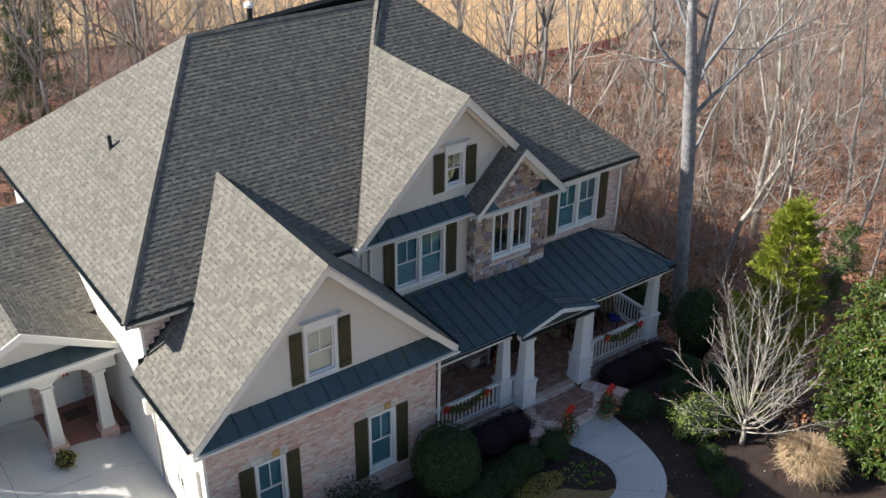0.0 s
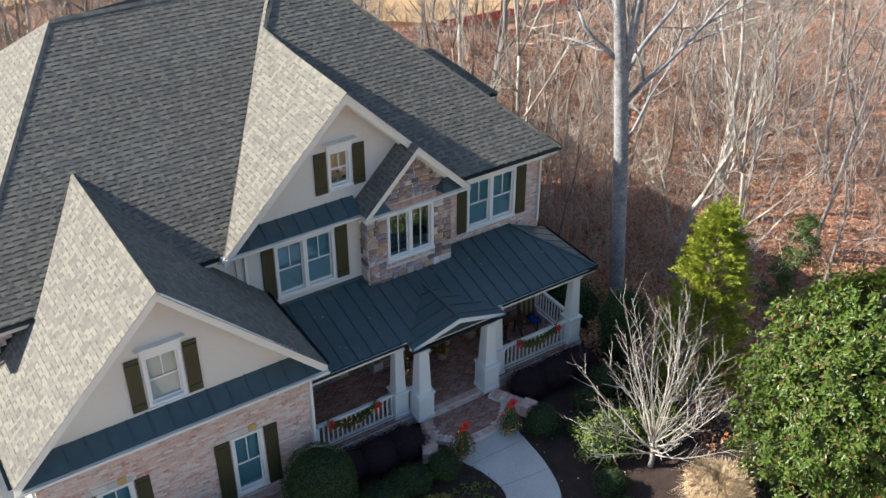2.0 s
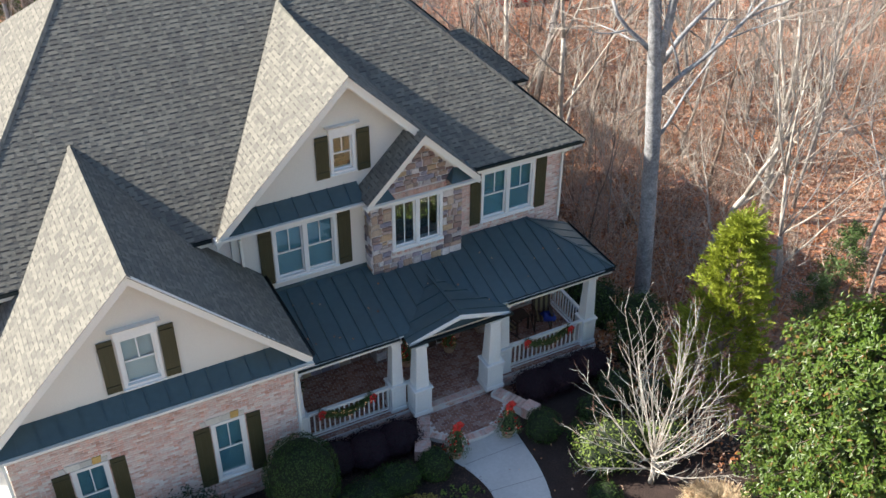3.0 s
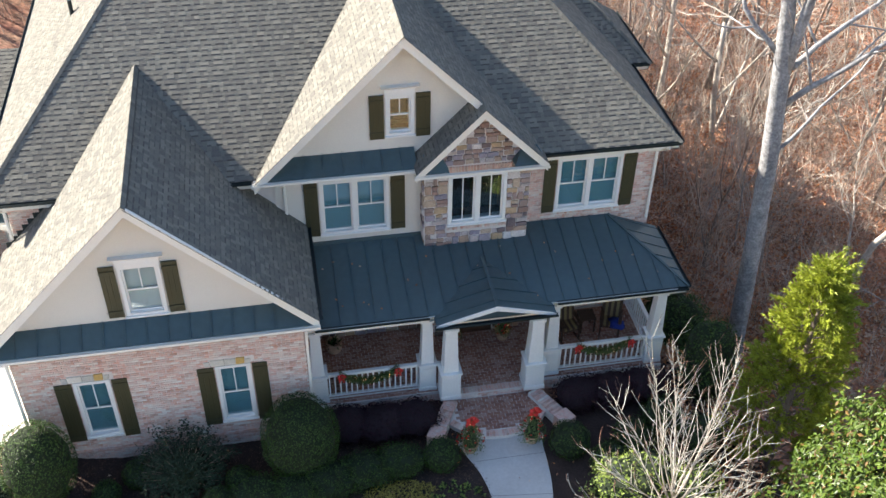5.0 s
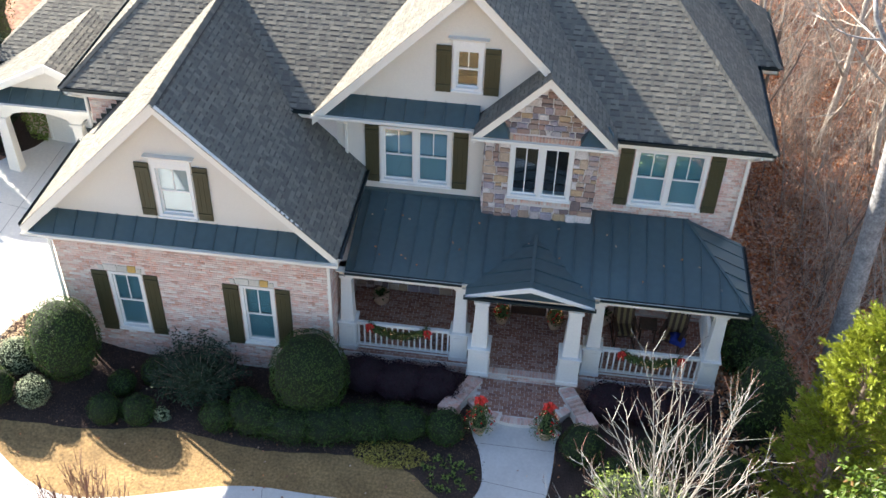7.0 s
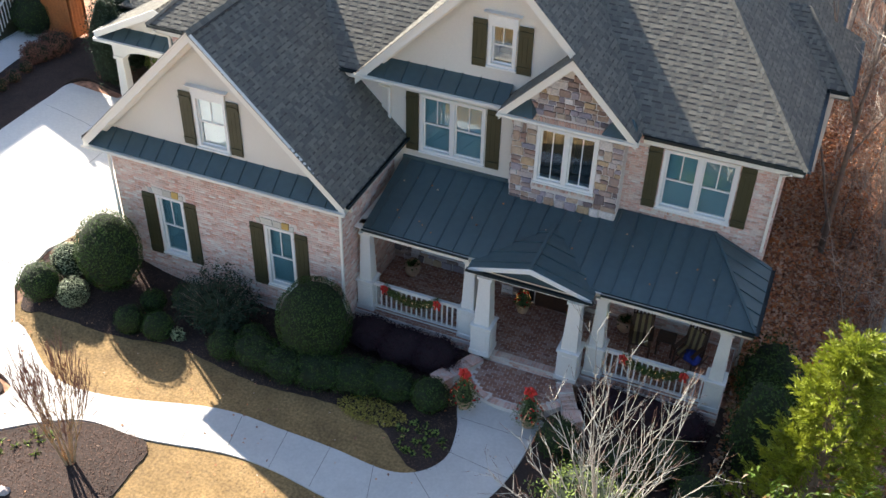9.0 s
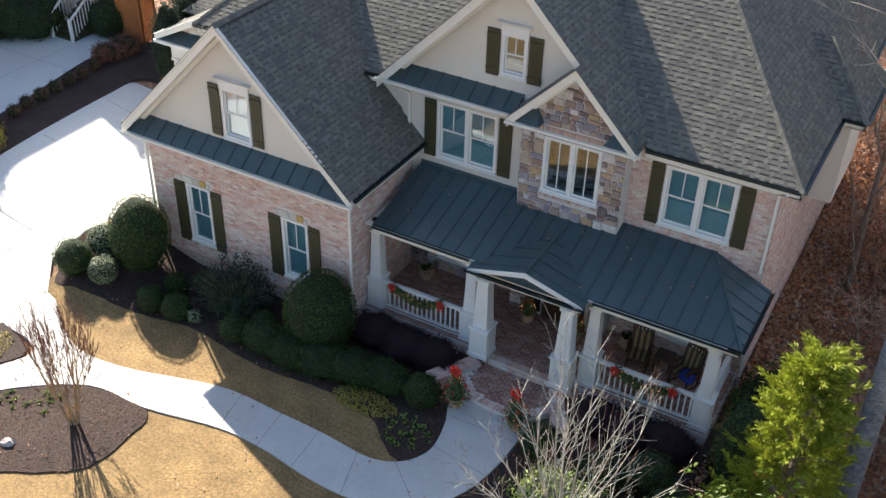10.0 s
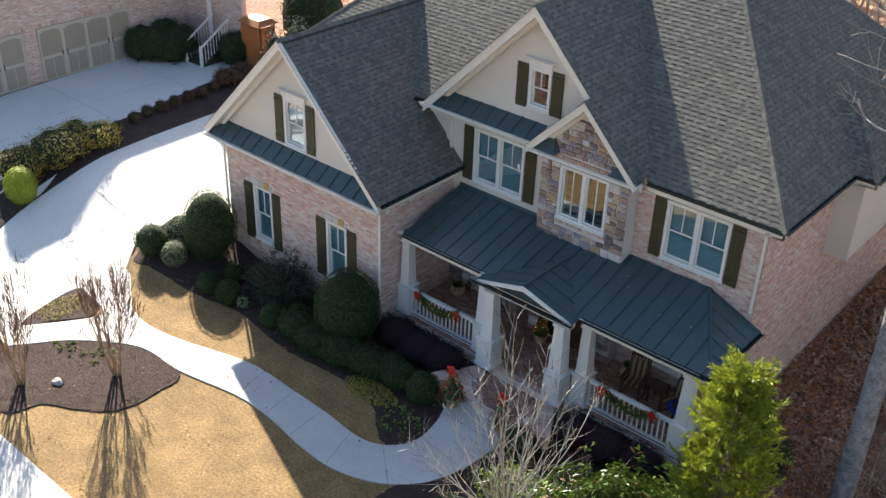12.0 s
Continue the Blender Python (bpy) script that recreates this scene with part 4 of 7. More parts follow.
def blob(m, radii, rnd_seed, rough=0.12, freq=2.2, rings=9, n=14):
    """A lumpy closed body."""
    g, rx, ry, rz = Geo(), *radii
    vs = []
    for i in range(rings + 1):
        t = math.pi * (0.02 + 0.96 * i / rings)
        for k in range(n):
            d = Vector((math.sin(t) * math.cos(2 * math.pi * k / n), math.sin(t) * math.sin(2 * math.pi * k / n), -math.cos(t)))
            s = 1 + rough * noise.noise(d * freq + Vector((rnd_seed, 0, 0)))
            vs.append(m @ Vector((d.x * rx * s, d.y * ry * s, d.z * rz * s)))
    fs = [(i * n + k, i * n + (k + 1) % n, (i + 1) * n + (k + 1) % n, (i + 1) * n + k) for i in range(rings) for k in range(n)]
    return g.add(vs, fs + [tuple(range(n))[::-1], tuple(range(rings * n, rings * n + n))])


def foliage(m, radii, count, long, wide, seed, rough=0.12, freq=2.2, depth=0.12, loose=0.6, low=-0.85):
    """Leaves all over a lumpy body, some standing out of it."""
    g, r = Geo(), random.Random(seed)
    rx, ry, rz = radii
    while len(g.f) < count * 2:
        d = Vector((r.gauss(0, 1), r.gauss(0, 1), r.gauss(0, 1))).normalized()
        if d.z < low:
            continue
        s = (1 + rough * noise.noise(d * freq + Vector((seed, 0, 0)))) * (1 + depth * (r.random() - 0.6))
        leaf(g, m @ Vector((d.x * rx * s, d.y * ry * s, d.z * rz * s)), Vector((d.x / rx, d.y / ry, d.z / rz)).normalized() + Vector((0, 0, 0.25)), r, long * r.uniform(0.7, 1.2), wide * r.uniform(0.7, 1.2), loose)
    return g


def shrub(name, x, y, radii, label, mat=BOXWOOD, leaves=1500, long=0.06, wide=0.035, seed=1, rough=0.12, freq=2.2, depth=0.12, loose=0.6, sink=0.9, group="", core=None, category="shrub"):
    """A clipped or loose shrub: stems, a core, by default coloured as inner shade, and its leaves."""
    z = gz(x, y)
    th = thing(name, x, y, z, label, category, group)
    m = pose(0, 0, radii[2] * sink)
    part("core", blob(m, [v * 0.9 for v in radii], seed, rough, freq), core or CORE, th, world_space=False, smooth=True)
    part("foliage", foliage(m, radii, leaves, long, wide, seed, rough, freq, depth, loose), mat, th, world_space=False, kind="stuff", tidy=False)
    part("stem", Geo().tube([(0, 0, -0.1), (0.02, 0.01, radii[2] * sink)], [0.04, 0.025], 6), BARK_DARK, th, world_space=False)
    return th


shrub("topiary", 6.55, 16.95, (0.9, 0.9, 1.26), "large clipped egg-shaped evergreen at the house corner", leaves=6500, long=0.055, seed=3, rough=0.05, depth=0.07)
shrub("topiary", 12.95, 17.05, (1.0, 1.0, 1.26), "large clipped egg-shaped evergreen before the wing", leaves=7000, long=0.055, seed=4, rough=0.05, depth=0.07)
shrub("boxwood", 5.05, 15.65, (0.58, 0.58, 0.55), "rounded boxwood beside the driveway", leaves=2200, long=0.05, seed=5)
shrub("boxwood", 5.35, 16.6, (0.5, 0.5, 0.5), "rounded pale-tipped boxwood beside the driveway", PALE_LEAF, 1700, 0.05, seed=6)
shrub("boxwood", 6.05, 15.8, (0.43, 0.43, 0.42), "small pale variegated round shrub", PALE_LEAF, 1600, 0.045, seed=7)
for k, (x, y, r) in enumerate(((7.9, 15.75, 0.42), (8.75, 15.85, 0.43), (10.75, 15.95, 0.42), (8.0, 16.7, 0.36), (11.35, 16.55, 0.4), (8.75, 17.2, 0.4))):
    shrub("boxwood", x, y, (r, r, r * 0.95), "small round green boxwood in the mulch", leaves=1300, long=0.045, seed=20 + k, group="small boxwoods")
shrub("shrub", 9.3, 15.95, (0.18, 0.16, 0.2), "small pale variegated plant", PALE_LEAF, 260, 0.09, 0.04, seed=31, rough=0.4, depth=0.4, loose=0.9)
for k, (x, y, rx, ry, rz) in enumerate(((11.75, 16.05, 0.75, 0.5, 0.42), (12.65, 15.95, 0.75, 0.48, 0.4), (13.55, 16.1, 0.78, 0.55, 0.42), (14.5, 16.3, 0.78, 0.55, 0.4), (15.4, 16.5, 0.75, 0.5, 0.38))):
    shrub("boxwood", x, y, (rx, ry, rz), "low clipped green hedge shrub", leaves=2600, long=0.055, seed=40 + k, rough=0.3, freq=3.0, depth=0.28, loose=0.9, group="low hedge")
shrub("boxwood", 16.55, 16.45, (0.5, 0.5, 0.46), "round boxwood beside the entry steps", leaves=1700, long=0.045, seed=50, group="boxwoods at the steps")
shrub("boxwood", 20.0, 16.35, (0.55, 0.55, 0.5), "round boxwood beside the entry steps", leaves=1800, long=0.045, seed=51, group="boxwoods at the steps")
for k, (x, y, rx, ry) in enumerate(((14.2, 17.95, 0.78, 0.62), (15.15, 17.85, 0.8, 0.66), (16.05, 17.85, 0.72, 0.62), (20.75, 17.95, 0.72, 0.6), (21.65, 17.95, 0.78, 0.62), (22.6, 18.0, 0.75, 0.6))):
    shrub("loropetalum", x, y, (rx, ry, 0.42), "low dark purple shrub before the porch", PURPLE, 2600, 0.06, 0.035, core=PURPLE_CORE, seed=60 + k, rough=0.25, depth=0.3, loose=0.9, group="purple hedge")
for k, (x, y, r) in enumerate(((20.9, 15.6, 0.5), (21.7, 16.2, 0.55), (20.7, 14.6, 0.5), (20.1, 13.4, 0.45), (19.7, 12.4, 0.45), (22.7, 16.7, 0.6), (23.5, 15.9, 0.6))):
    shrub("boxwood", x, y, (r, r, r * 0.85), "rounded dark green shrub in shade", leaves=1500, long=0.055, seed=70 + k, rough=0.25, depth=0.25, loose=0.8, group="shaded shrubs")
shrub("gardenia", 21.3, 14.75, (1.15, 0.8, 0.6), "bright green leafy shrub under the bare tree", LEAFY, 2300, 0.1, 0.05, seed=80, rough=0.35, depth=0.4, loose=0.9)
shrub("gardenia", 22.75, 14.3, (0.75, 0.6, 0.5), "bright green leafy shrub under the bare tree", LEAFY, 1400, 0.1, 0.05, seed=81, rough=0.35, depth=0.4, loose=0.9)
shrub("evergreen", 24.5, 20.6, (0.85, 1.0, 0.8), "dark evergreen shrub against the side wall", BOXWOOD, 4200, 0.11, 0.05, seed=82, rough=0.55, depth=0.5, loose=0.9)
shrub("evergreen", 24.5, 18.0, (0.8, 0.8, 1.5), "dark upright evergreen at the porch corner", BOXWOOD, 3600, 0.08, 0.045, seed=83, rough=0.3, depth=0.3, loose=0.9)

# the unclipped holly: stems that fan out, each with its own leaves
holly = thing("holly", 9.95, 17.0, gz(9.95, 17.0), "loose blue-green holly between two windows", "shrub")
q, stems, g = random.Random(8), Geo(), Geo()
for k in range(150):
    a, t = k * 2.39996, (k + 0.5) / 150
    lean = 1.45 * math.sqrt(t)
    d = Vector((math.cos(a) * math.sin(lean) * 1.1, math.sin(a) * math.sin(lean) * 0.85, math.cos(lean) * 1.3 + 0.25))
    long = q.uniform(0.75, 1.25)
    mid = d * long * 0.5 + Vector((0, 0, 0.08))
    stems.tube([(0, 0, -0.05), mid, d * long * 1.05], [0.016, 0.01, 0.004], 3)
    for _ in range(42):
        f = 1 - 0.65 * q.random() ** 1.6
        c = d * long * 1.05 * f + Vector((q.gauss(0, 0.07), q.gauss(0, 0.07), q.gauss(0, 0.06)))
        leaf(g, c, d + Vector((0, 0, 0.6)), q, q.uniform(0.07, 0.12), q.uniform(0.03, 0.05), 0.9, 0.25)
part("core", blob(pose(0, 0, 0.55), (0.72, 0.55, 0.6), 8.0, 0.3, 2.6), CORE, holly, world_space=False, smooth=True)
part("stem_frame", stems, BARK_DARK, holly, world_space=False, kind="stuff", tidy=False)
part("leaves", g, HOLLY, holly, world_space=False, kind="stuff", tidy=False)

# low plants in the bed beside the walk
r = random.Random(9)
for k in range(30):
    t, d = r.random() * 6.3, math.sqrt(r.random())
    x, y = 16.75 + 0.65 * d * math.cos(t), 15.3 + 0.55 * d * math.sin(t)
    th = thing("perennial", x, y, gz(x, y) + 0.03, "small green bedding plant in the mulch", "plant", "bedding plants")
    g = Geo()
    for _ in range(14):
        leaf(g, (r.uniform(-0.02, 0.02), r.uniform(-0.02, 0.02), 0.0), (r.uniform(-1, 1), r.uniform(-1, 1), 0.8), r, 0.13, 0.055, 0.3)
    part("leaves", g, LEAFY, th, world_space=False, tidy=False)
    part("crown", blob(pose(0, 0, 0.02), (0.04, 0.04, 0.03), k), CORE, th, world_space=False)
for k in range(16):
    t = k / 15
    x, y = 6.9 + 1.75 * t + r.uniform(-0.25, 0.25), 10.8 + 0.75 * t + r.uniform(-0.35, 0.35)
    th = thing("perennial", x, y, gz(x, y) + 0.04, "small green tuft in the mulch island", "plant", "bedding plants")
    g = Geo()
    for _ in range(16):
        leaf(g, (r.uniform(-0.02, 0.02), r.uniform(-0.02, 0.02), 0.0), (r.uniform(-1, 1), r.uniform(-1, 1), 0.8), r, 0.16, 0.045, 0.3)
    part("leaves", g, LEAFY, th, world_space=False, tidy=False)
    part("crown", blob(pose(0, 0, 0.02), (0.04, 0.04, 0.03), k), CORE, th, world_space=False)


def ground_cover(x, y, rx, ry, count, mat, label, seed, long=0.07):
    g, q = Geo(), random.Random(seed)
    for _ in range(count):
        t, d = q.random() * 6.283, math.sqrt(q.random())
        px, py = x + rx * d * math.cos(t), y + ry * d * math.sin(t)
        leaf(g, (px, py, gz(px, py) + 0.04 + 0.1 * q.random() * (1 - d * 0.6)), (0, 0, 1), q, long, long * 0.5, 0.9)
    return tagged(part("ground_cover", g, mat, tidy=False), label, "ground cover", kind="stuff")


ground_cover(15.3, 15.65, 0.95, 0.42, 1500, YELLOW_LEAF, "low yellow-green ground cover at the lawn's edge", 90)
ground_cover(5.35, 12.0, 0.55, 0.85, 900, YELLOW_LEAF, "thin yellow ground cover in mulch", 91)
ground_cover(5.1, 17.6, 0.6, 0.8, 800, TAN_LEAF, "dry tan ground cover at the wall corner", 92)
rock = part("rock", blob(pose(8.6, 9.9, gz(8.6, 9.9) + 0.08, 0, 0, 30), (0.18, 0.13, 0.1), 5.0, 0.35, 1.8, 7, 11), STONE)
tagged(rock, "pale rounded boulder in the mulch island", "rock")

# dry ornamental grass
gx, gy = 22.3, 11.5
grass = thing("ornamental_grass", gx, gy, gz(gx, gy), "dry tan ornamental grass clump", "grass")
g = Geo()
for _ in range(6500):
    t, s = r.random() * 6.283, r.random()
    d = Vector((math.cos(t), math.sin(t), 0))
    h = r.uniform(0.5, 1.0) * 1.35
    a, b, c = d * 0.4 * s, d * (0.3 + 0.6 * s) + Vector((r.gauss(0, 0.08), r.gauss(0, 0.08), h * 0.7)), d * (0.4 + 0.85 * s * r.random()) + Vector((r.gauss(0, 0.16), r.gauss(0, 0.16), h * (0.95 - 0.45 * s) - 0.1 * r.random()))
    w = Vector((-d.y, d.x, 0)) * 0.007
    g.add([a - w, a + w, b + w, b - w, c], [(0, 1, 2, 3), (3, 2, 4)])
part("blades", g, TAN_LEAF, grass, world_space=False, kind="stuff", tidy=False)
part("crown", blob(pose(0, 0, 0.1), (0.4, 0.4, 0.3), 2.0), TAN_LEAF, grass, world_space=False)


# ---- trees ----
def branch(wood, twigs, p, d, long, rad, level, rnd, lift=0.12, split=(2, 3), spread=0.6, n=6, thin=0.008, shrink=(0.6, 0.85), bend=0.13, side=0.0):
    """A limb that bends, tapers and divides; thin ends go to a mesh of their own."""
    segs = 4 if level > 1 else 3
    pts, radii = [p.copy()], [rad]
    for k in range(segs):
        d = (d + Vector((rnd.gauss(0, bend), rnd.gauss(0, bend), rnd.gauss(0, bend) + lift * 0.3))).normalized()
        p = p + d * long / segs
        pts.append(p.copy())
        radii.append(max(rad * (1 - 0.42 * (k + 1) / segs), thin * 0.6))
        if side and level > 0 and k < segs - 1 and rnd.random() < side:
            a, b, _ = facing(d, rnd, 0.2)
            branch(wood, twigs, p.copy(), (d * 0.55 + a * spread * 1.3).normalized(), long * rnd.uniform(0.4, 0.7), radii[-1] * 0.5, level - 1, rnd, lift, split, spread, n, thin, shrink, bend, side)
    (twigs if level <= 1 else wood).tube(pts, radii, n if level > 1 else (4 if level == 1 else 3))
    if level == 0:
        return
    for k in range(rnd.randint(*split)):
        a, b, _ = facing(d, rnd, 0.2)
        far = rnd.uniform(0.5, 1.2) if k else 0.25
        branch(wood, twigs, p.copy() - d * rad * 0.5, (d + a * spread * far + Vector((0, 0, lift))).normalized(), long * rnd.uniform(*shrink), max(radii[-1] * (rnd.uniform(0.5, 0.8) if k else 0.97), thin), level - 1, rnd, lift, split, spread, n, thin, shrink, bend, side)


def tree_meshes(seed, height, rad, levels=4, stems=1, spread=0.55, lift=0.15, split=(2, 3), first=0.4, thin=0.012, bark=BARK, twig=TWIG, lean=0.04, side=0.35, bend=0.1, fan=0.35):
    rnd = random.Random(seed)
    wood, twigs = Geo(), Geo()
    for k in range(stems):
        t = 2 * math.pi * (k + rnd.random() * 0.6) / stems
        d = Vector((math.cos(t), math.sin(t), 0)) * (fan if stems > 1 else lean) + Vector((0, 0, 1))
        branch(wood, twigs, Vector((0.05 * math.cos(t), 0.05 * math.sin(t), -0.15)) if stems > 1 else Vector((0, 0, -0.2)), d.normalized(), height * first, rad, levels, rnd, lift, split, spread, 8, thin, (0.55, 0.85), bend, side)
    return wood.mesh("trunk", bark, True, False), twigs.mesh("crown", twig, False, False)


def tree(name, x, y, meshes, label, z=None, turn=0.0, scale=1.0, group="", category="tree"):
    th = thing(name, x, y, gz(x, y) if z is None else z, label, category, group)
    th.matrix_basis = th.matrix_basis @ pose(0, 0, 0, 0, 0, turn) @ Matrix.Scale(scale, 4)
    part("trunk", meshes[0], None, th, world_space=False)
    part("crown", meshes[1], None, th, world_space=False, kind="stuff")
    return th


# the bare ornamental tree before the porch, and the crape myrtles
def ascending_tree(seed, high, wide, boughs=11):
    """A small vase-shaped tree: a short trunk, long boughs that sweep up, side shoots set along them, and short tips."""
    q, wood, twigs, tips = random.Random(seed), Geo(), Geo(), Geo()
    wood.tube([(0, 0, -0.2), (0.03, 0.0, high * 0.07), (0.0, 0.03, high * 0.14), (0.02, 0.0, high * 0.22)], [0.085, 0.075, 0.055, 0.03], 8)

    def shoot(geo, p, d, long, rad, segs, up):
        pts, radii = [p.copy()], [rad]
        for k in range(segs):
            d = (d + Vector((q.gauss(0, 0.05), q.gauss(0, 0.05), up / segs + q.gauss(0, 0.03)))).normalized()
            p = p + d * long / segs
            pts.append(p.copy())
            radii.append(max(rad * (1 - 0.78 * (k + 1) / segs), 0.0035))
        geo.tube(pts, radii, 5 if rad > 0.014 else 3)
        return pts

    def beside(a, b, angle):
        d = (b - a).normalized()
        s, _, _ = facing(d, q, 0.2)
        return (d * math.cos(angle) + s * math.sin(angle)).normalized()

    for k in range(boughs):
        t = (k + 0.5 * q.random()) / boughs
        ang = k * 2.39996 + q.uniform(-0.25, 0.25)
        out = Vector((math.cos(ang), math.sin(ang), 0))
        lean = 1.42 - 1.3 * t ** 0.85
        long = (wide * (0.85 + 0.25 * t) + (high * 0.82 - wide) * t * t) * q.uniform(0.85, 1.08)
        p = Vector((0.01, 0.01, high * (0.07 + 0.14 * t)))
        line = shoot(wood, p, out * math.sin(lean) + Vector((0, 0, math.cos(lean))), long, 0.027 - 0.006 * t, 8, 0.32)
        for i in range(2, 9):
            for _ in range(1 if i < 4 else 2):
                c = line[i - 1].lerp(line[i], q.random())
                side = shoot(twigs, c, beside(line[i - 1], line[i], q.uniform(0.4, 0.85)), long * q.uniform(0.16, 0.42) * (1.3 - 0.09 * i), 0.009, 4, 0.35)
                for j in range(2, 5):
                    e = side[j - 1].lerp(side[j], q.random())
                    shoot(tips if j > 2 else twigs, e, beside(side[j - 1], side[j], q.uniform(0.4, 0.8)), q.uniform(0.1, 0.36), 0.005, 2, 0.3)
    return wood.mesh("trunk", PALE_BARK, True, False), twigs.mesh("crown", PALE_TWIG, False, False), tips.mesh("shoots", TWIG_RED, False, False)


orn = ascending_tree(14, 6.0, 3.1, 26)
orn_tree = tree("ornamental_tree", 21.72, 13.5, orn, "small leafless ornamental tree with pale twigs and reddish tips")
part("shoot_tip", orn[2], None, orn_tree, "reddish shoot tips", world_space=False, kind="stuff")
crape = tree_meshes(23, 3.0, 0.04, 4, 7, 0.32, 0.35, (2, 3), 0.42, 0.007, TWIG_TAN, TWIG_RED, 0.02, 0.35, 0.05, 0.2)
tree("crape_myrtle", 9.45, 11.25, crape, "leafless crape myrtle with many tan stems", group="crape myrtles")
tree("crape_myrtle", 7.85, 9.2, tree_meshes(25, 2.9, 0.038, 4, 7, 0.32, 0.35, (2, 3), 0.42, 0.007, TWIG_TAN, TWIG_RED, 0.02, 0.35, 0.05, 0.2), "leafless crape myrtle with many tan stems", group="crape myrtles")
tree("maple", 5.55, 17.75, tree_meshes(27, 1.5, 0.03, 3, 2, 0.8, 0.1, (2, 4), 0.45, 0.005, TWIG_RED, TWIG_RED, 0.02, 0.5, 0.15, 0.5), "small leafless maple with fine reddish twigs")


def cypress(x, y, h, rad, label, seed):
    """A feathery conifer: a trunk, limbs, and flat sprays that point up and out."""
    z = gz(x, y)
    th = thing("cypress", x, y, z, label, "tree")
    q, sprays, limbs = random.Random(seed), Geo(), Geo()
    part("trunk", Geo().tube([(0, 0, -0.1), (0.03, 0.02, h * 0.5), (0, 0, h * 0.93)], [0.12, 0.07, 0.02], 8), BARK_DARK, th, world_space=False)
    plumes = 120
    for k in range(plumes):
        t = (k + q.random()) / plumes
        zz = h * (0.05 + 0.9 * t)
        a = k * 2.39996 + q.uniform(-0.3, 0.3)
        out = Vector((math.cos(a), math.sin(a), 0))
        lump = 1 + 0.9 * noise.noise(Vector((out.x * 1.3, out.y * 1.3 + seed, zz * 0.55)))
        reach = rad * lump * (1 - t) ** 0.75 * (0.6 + 0.4 * min(1, t * 6)) + 0.05
        tip = out * reach + Vector((0, 0, zz + 0.35 * reach))
        limbs.tube([(0, 0, max(zz - 0.3, 0)), tip * 0.6 + Vector((0, 0, zz - 0.1)) * 0.4, tip], [0.02, 0.014, 0.006], 3)
        axis = (out * 0.75 + Vector((0, 0, 0.65))).normalized()
        for j in range(9):
            f = q.random()
            c = out * reach * (0.45 + 0.5 * f) + Vector((q.gauss(0, 0.1), q.gauss(0, 0.1), zz + 0.35 * reach * f + q.gauss(0, 0.1)))
            d = (axis + Vector((q.gauss(0, 0.3), q.gauss(0, 0.3), q.gauss(0, 0.3)))).normalized()
            size = q.uniform(0.25, 0.5)
            for _ in range(48):
                e = (d + Vector((q.gauss(0, 0.35), q.gauss(0, 0.35), q.gauss(0, 0.3)))).normalized()
                w, _, n = facing(e, q, 0.2)
                ln, wd = q.uniform(0.08, 0.17), q.uniform(0.011, 0.022)
                o = c + d * size * q.random() + e * size * 0.2 * q.random()
                sprays.add([o, o + e * ln * 0.4 + w * wd, o + e * ln + Vector((0, 0, -0.02)), o + e * ln * 0.5 - w * wd], [(0, 1, 2), (0, 2, 3)])
    part("limb_frame", limbs, BARK_DARK, th, world_space=False, kind="stuff", tidy=False)
    part("foliage", sprays, LIME, th, "yellow-green feathery sprays", world_space=False, kind="stuff", tidy=False)


cypress(25.65, 15.7, 7.65, 1.5, "yellow-green feathery cypress beside the porch", 3)

mag = thing("magnolia", 26.0, 10.5, gz(26.0, 10.5), "dense glossy green magnolia with some rusty leaves", "tree")
part("trunk", Geo().tube([(0, 0, -0.2), (0.05, 0.02, 3), (0, 0, 6.3)], [0.16, 0.1, 0.03], 8), BARK, mag, world_space=False)
q, g, limbs = random.Random(33), Geo(), Geo()
for k in range(300):
    t = (k + q.random()) / 300
    zz = 0.4 + 5.8 * t
    reach = 2.6 * math.sqrt(max(0.0, 1 - ((t - 0.36) / 0.66) ** 2)) * (1 + 0.4 * noise.noise(Vector((k * 0.41, 2.0, 0)))) + 0.1
    a = k * 2.39996
    out = Vector((math.cos(a), math.sin(a), 0))
    tip = out * reach + Vector((0, 0, zz))
    limbs.tube([(0, 0, max(zz - 0.8, 0.2)), tip * 0.6 + Vector((0, 0, zz - 0.25)) * 0.4, tip], [0.03, 0.02, 0.008], 4)
    for _ in range(13):
        s = 1 - 0.4 * q.random() ** 1.5
        c = out * reach * s + Vector((q.gauss(0, 0.2), q.gauss(0, 0.2), zz + q.gauss(0, 0.2)))
        for _ in range(11):
            leaf(g, c + Vector((q.gauss(0, 0.06), q.gauss(0, 0.06), q.gauss(0, 0.05))), out + Vector((0, 0, 0.7)), q, q.uniform(0.13, 0.2), q.uniform(0.055, 0.085), 0.7, 0.2)
# Filler body keeps the crown opaque; its inner shade is the colour.
part("core", blob(pose(0, 0, 2.6), (1.75, 1.75, 2.3), 3.0, 0.35, 2.0, 12, 18), CORE, mag, "dark filler body, inner shade of the crown as colour", world_space=False)
part("limb_frame", limbs, BARK_DARK, mag, world_space=False, kind="stuff", tidy=False)
part("leaves", g, MAGNOLIA, mag, world_space=False, kind="stuff", tidy=False)

# ---- annex on the driveway side ----
AX, AY = 1.6, 24.2
annex = thing("annex", 4.2, 27.0, 0.0, "low garage annex with an arched portico and shingle roof", "garage")


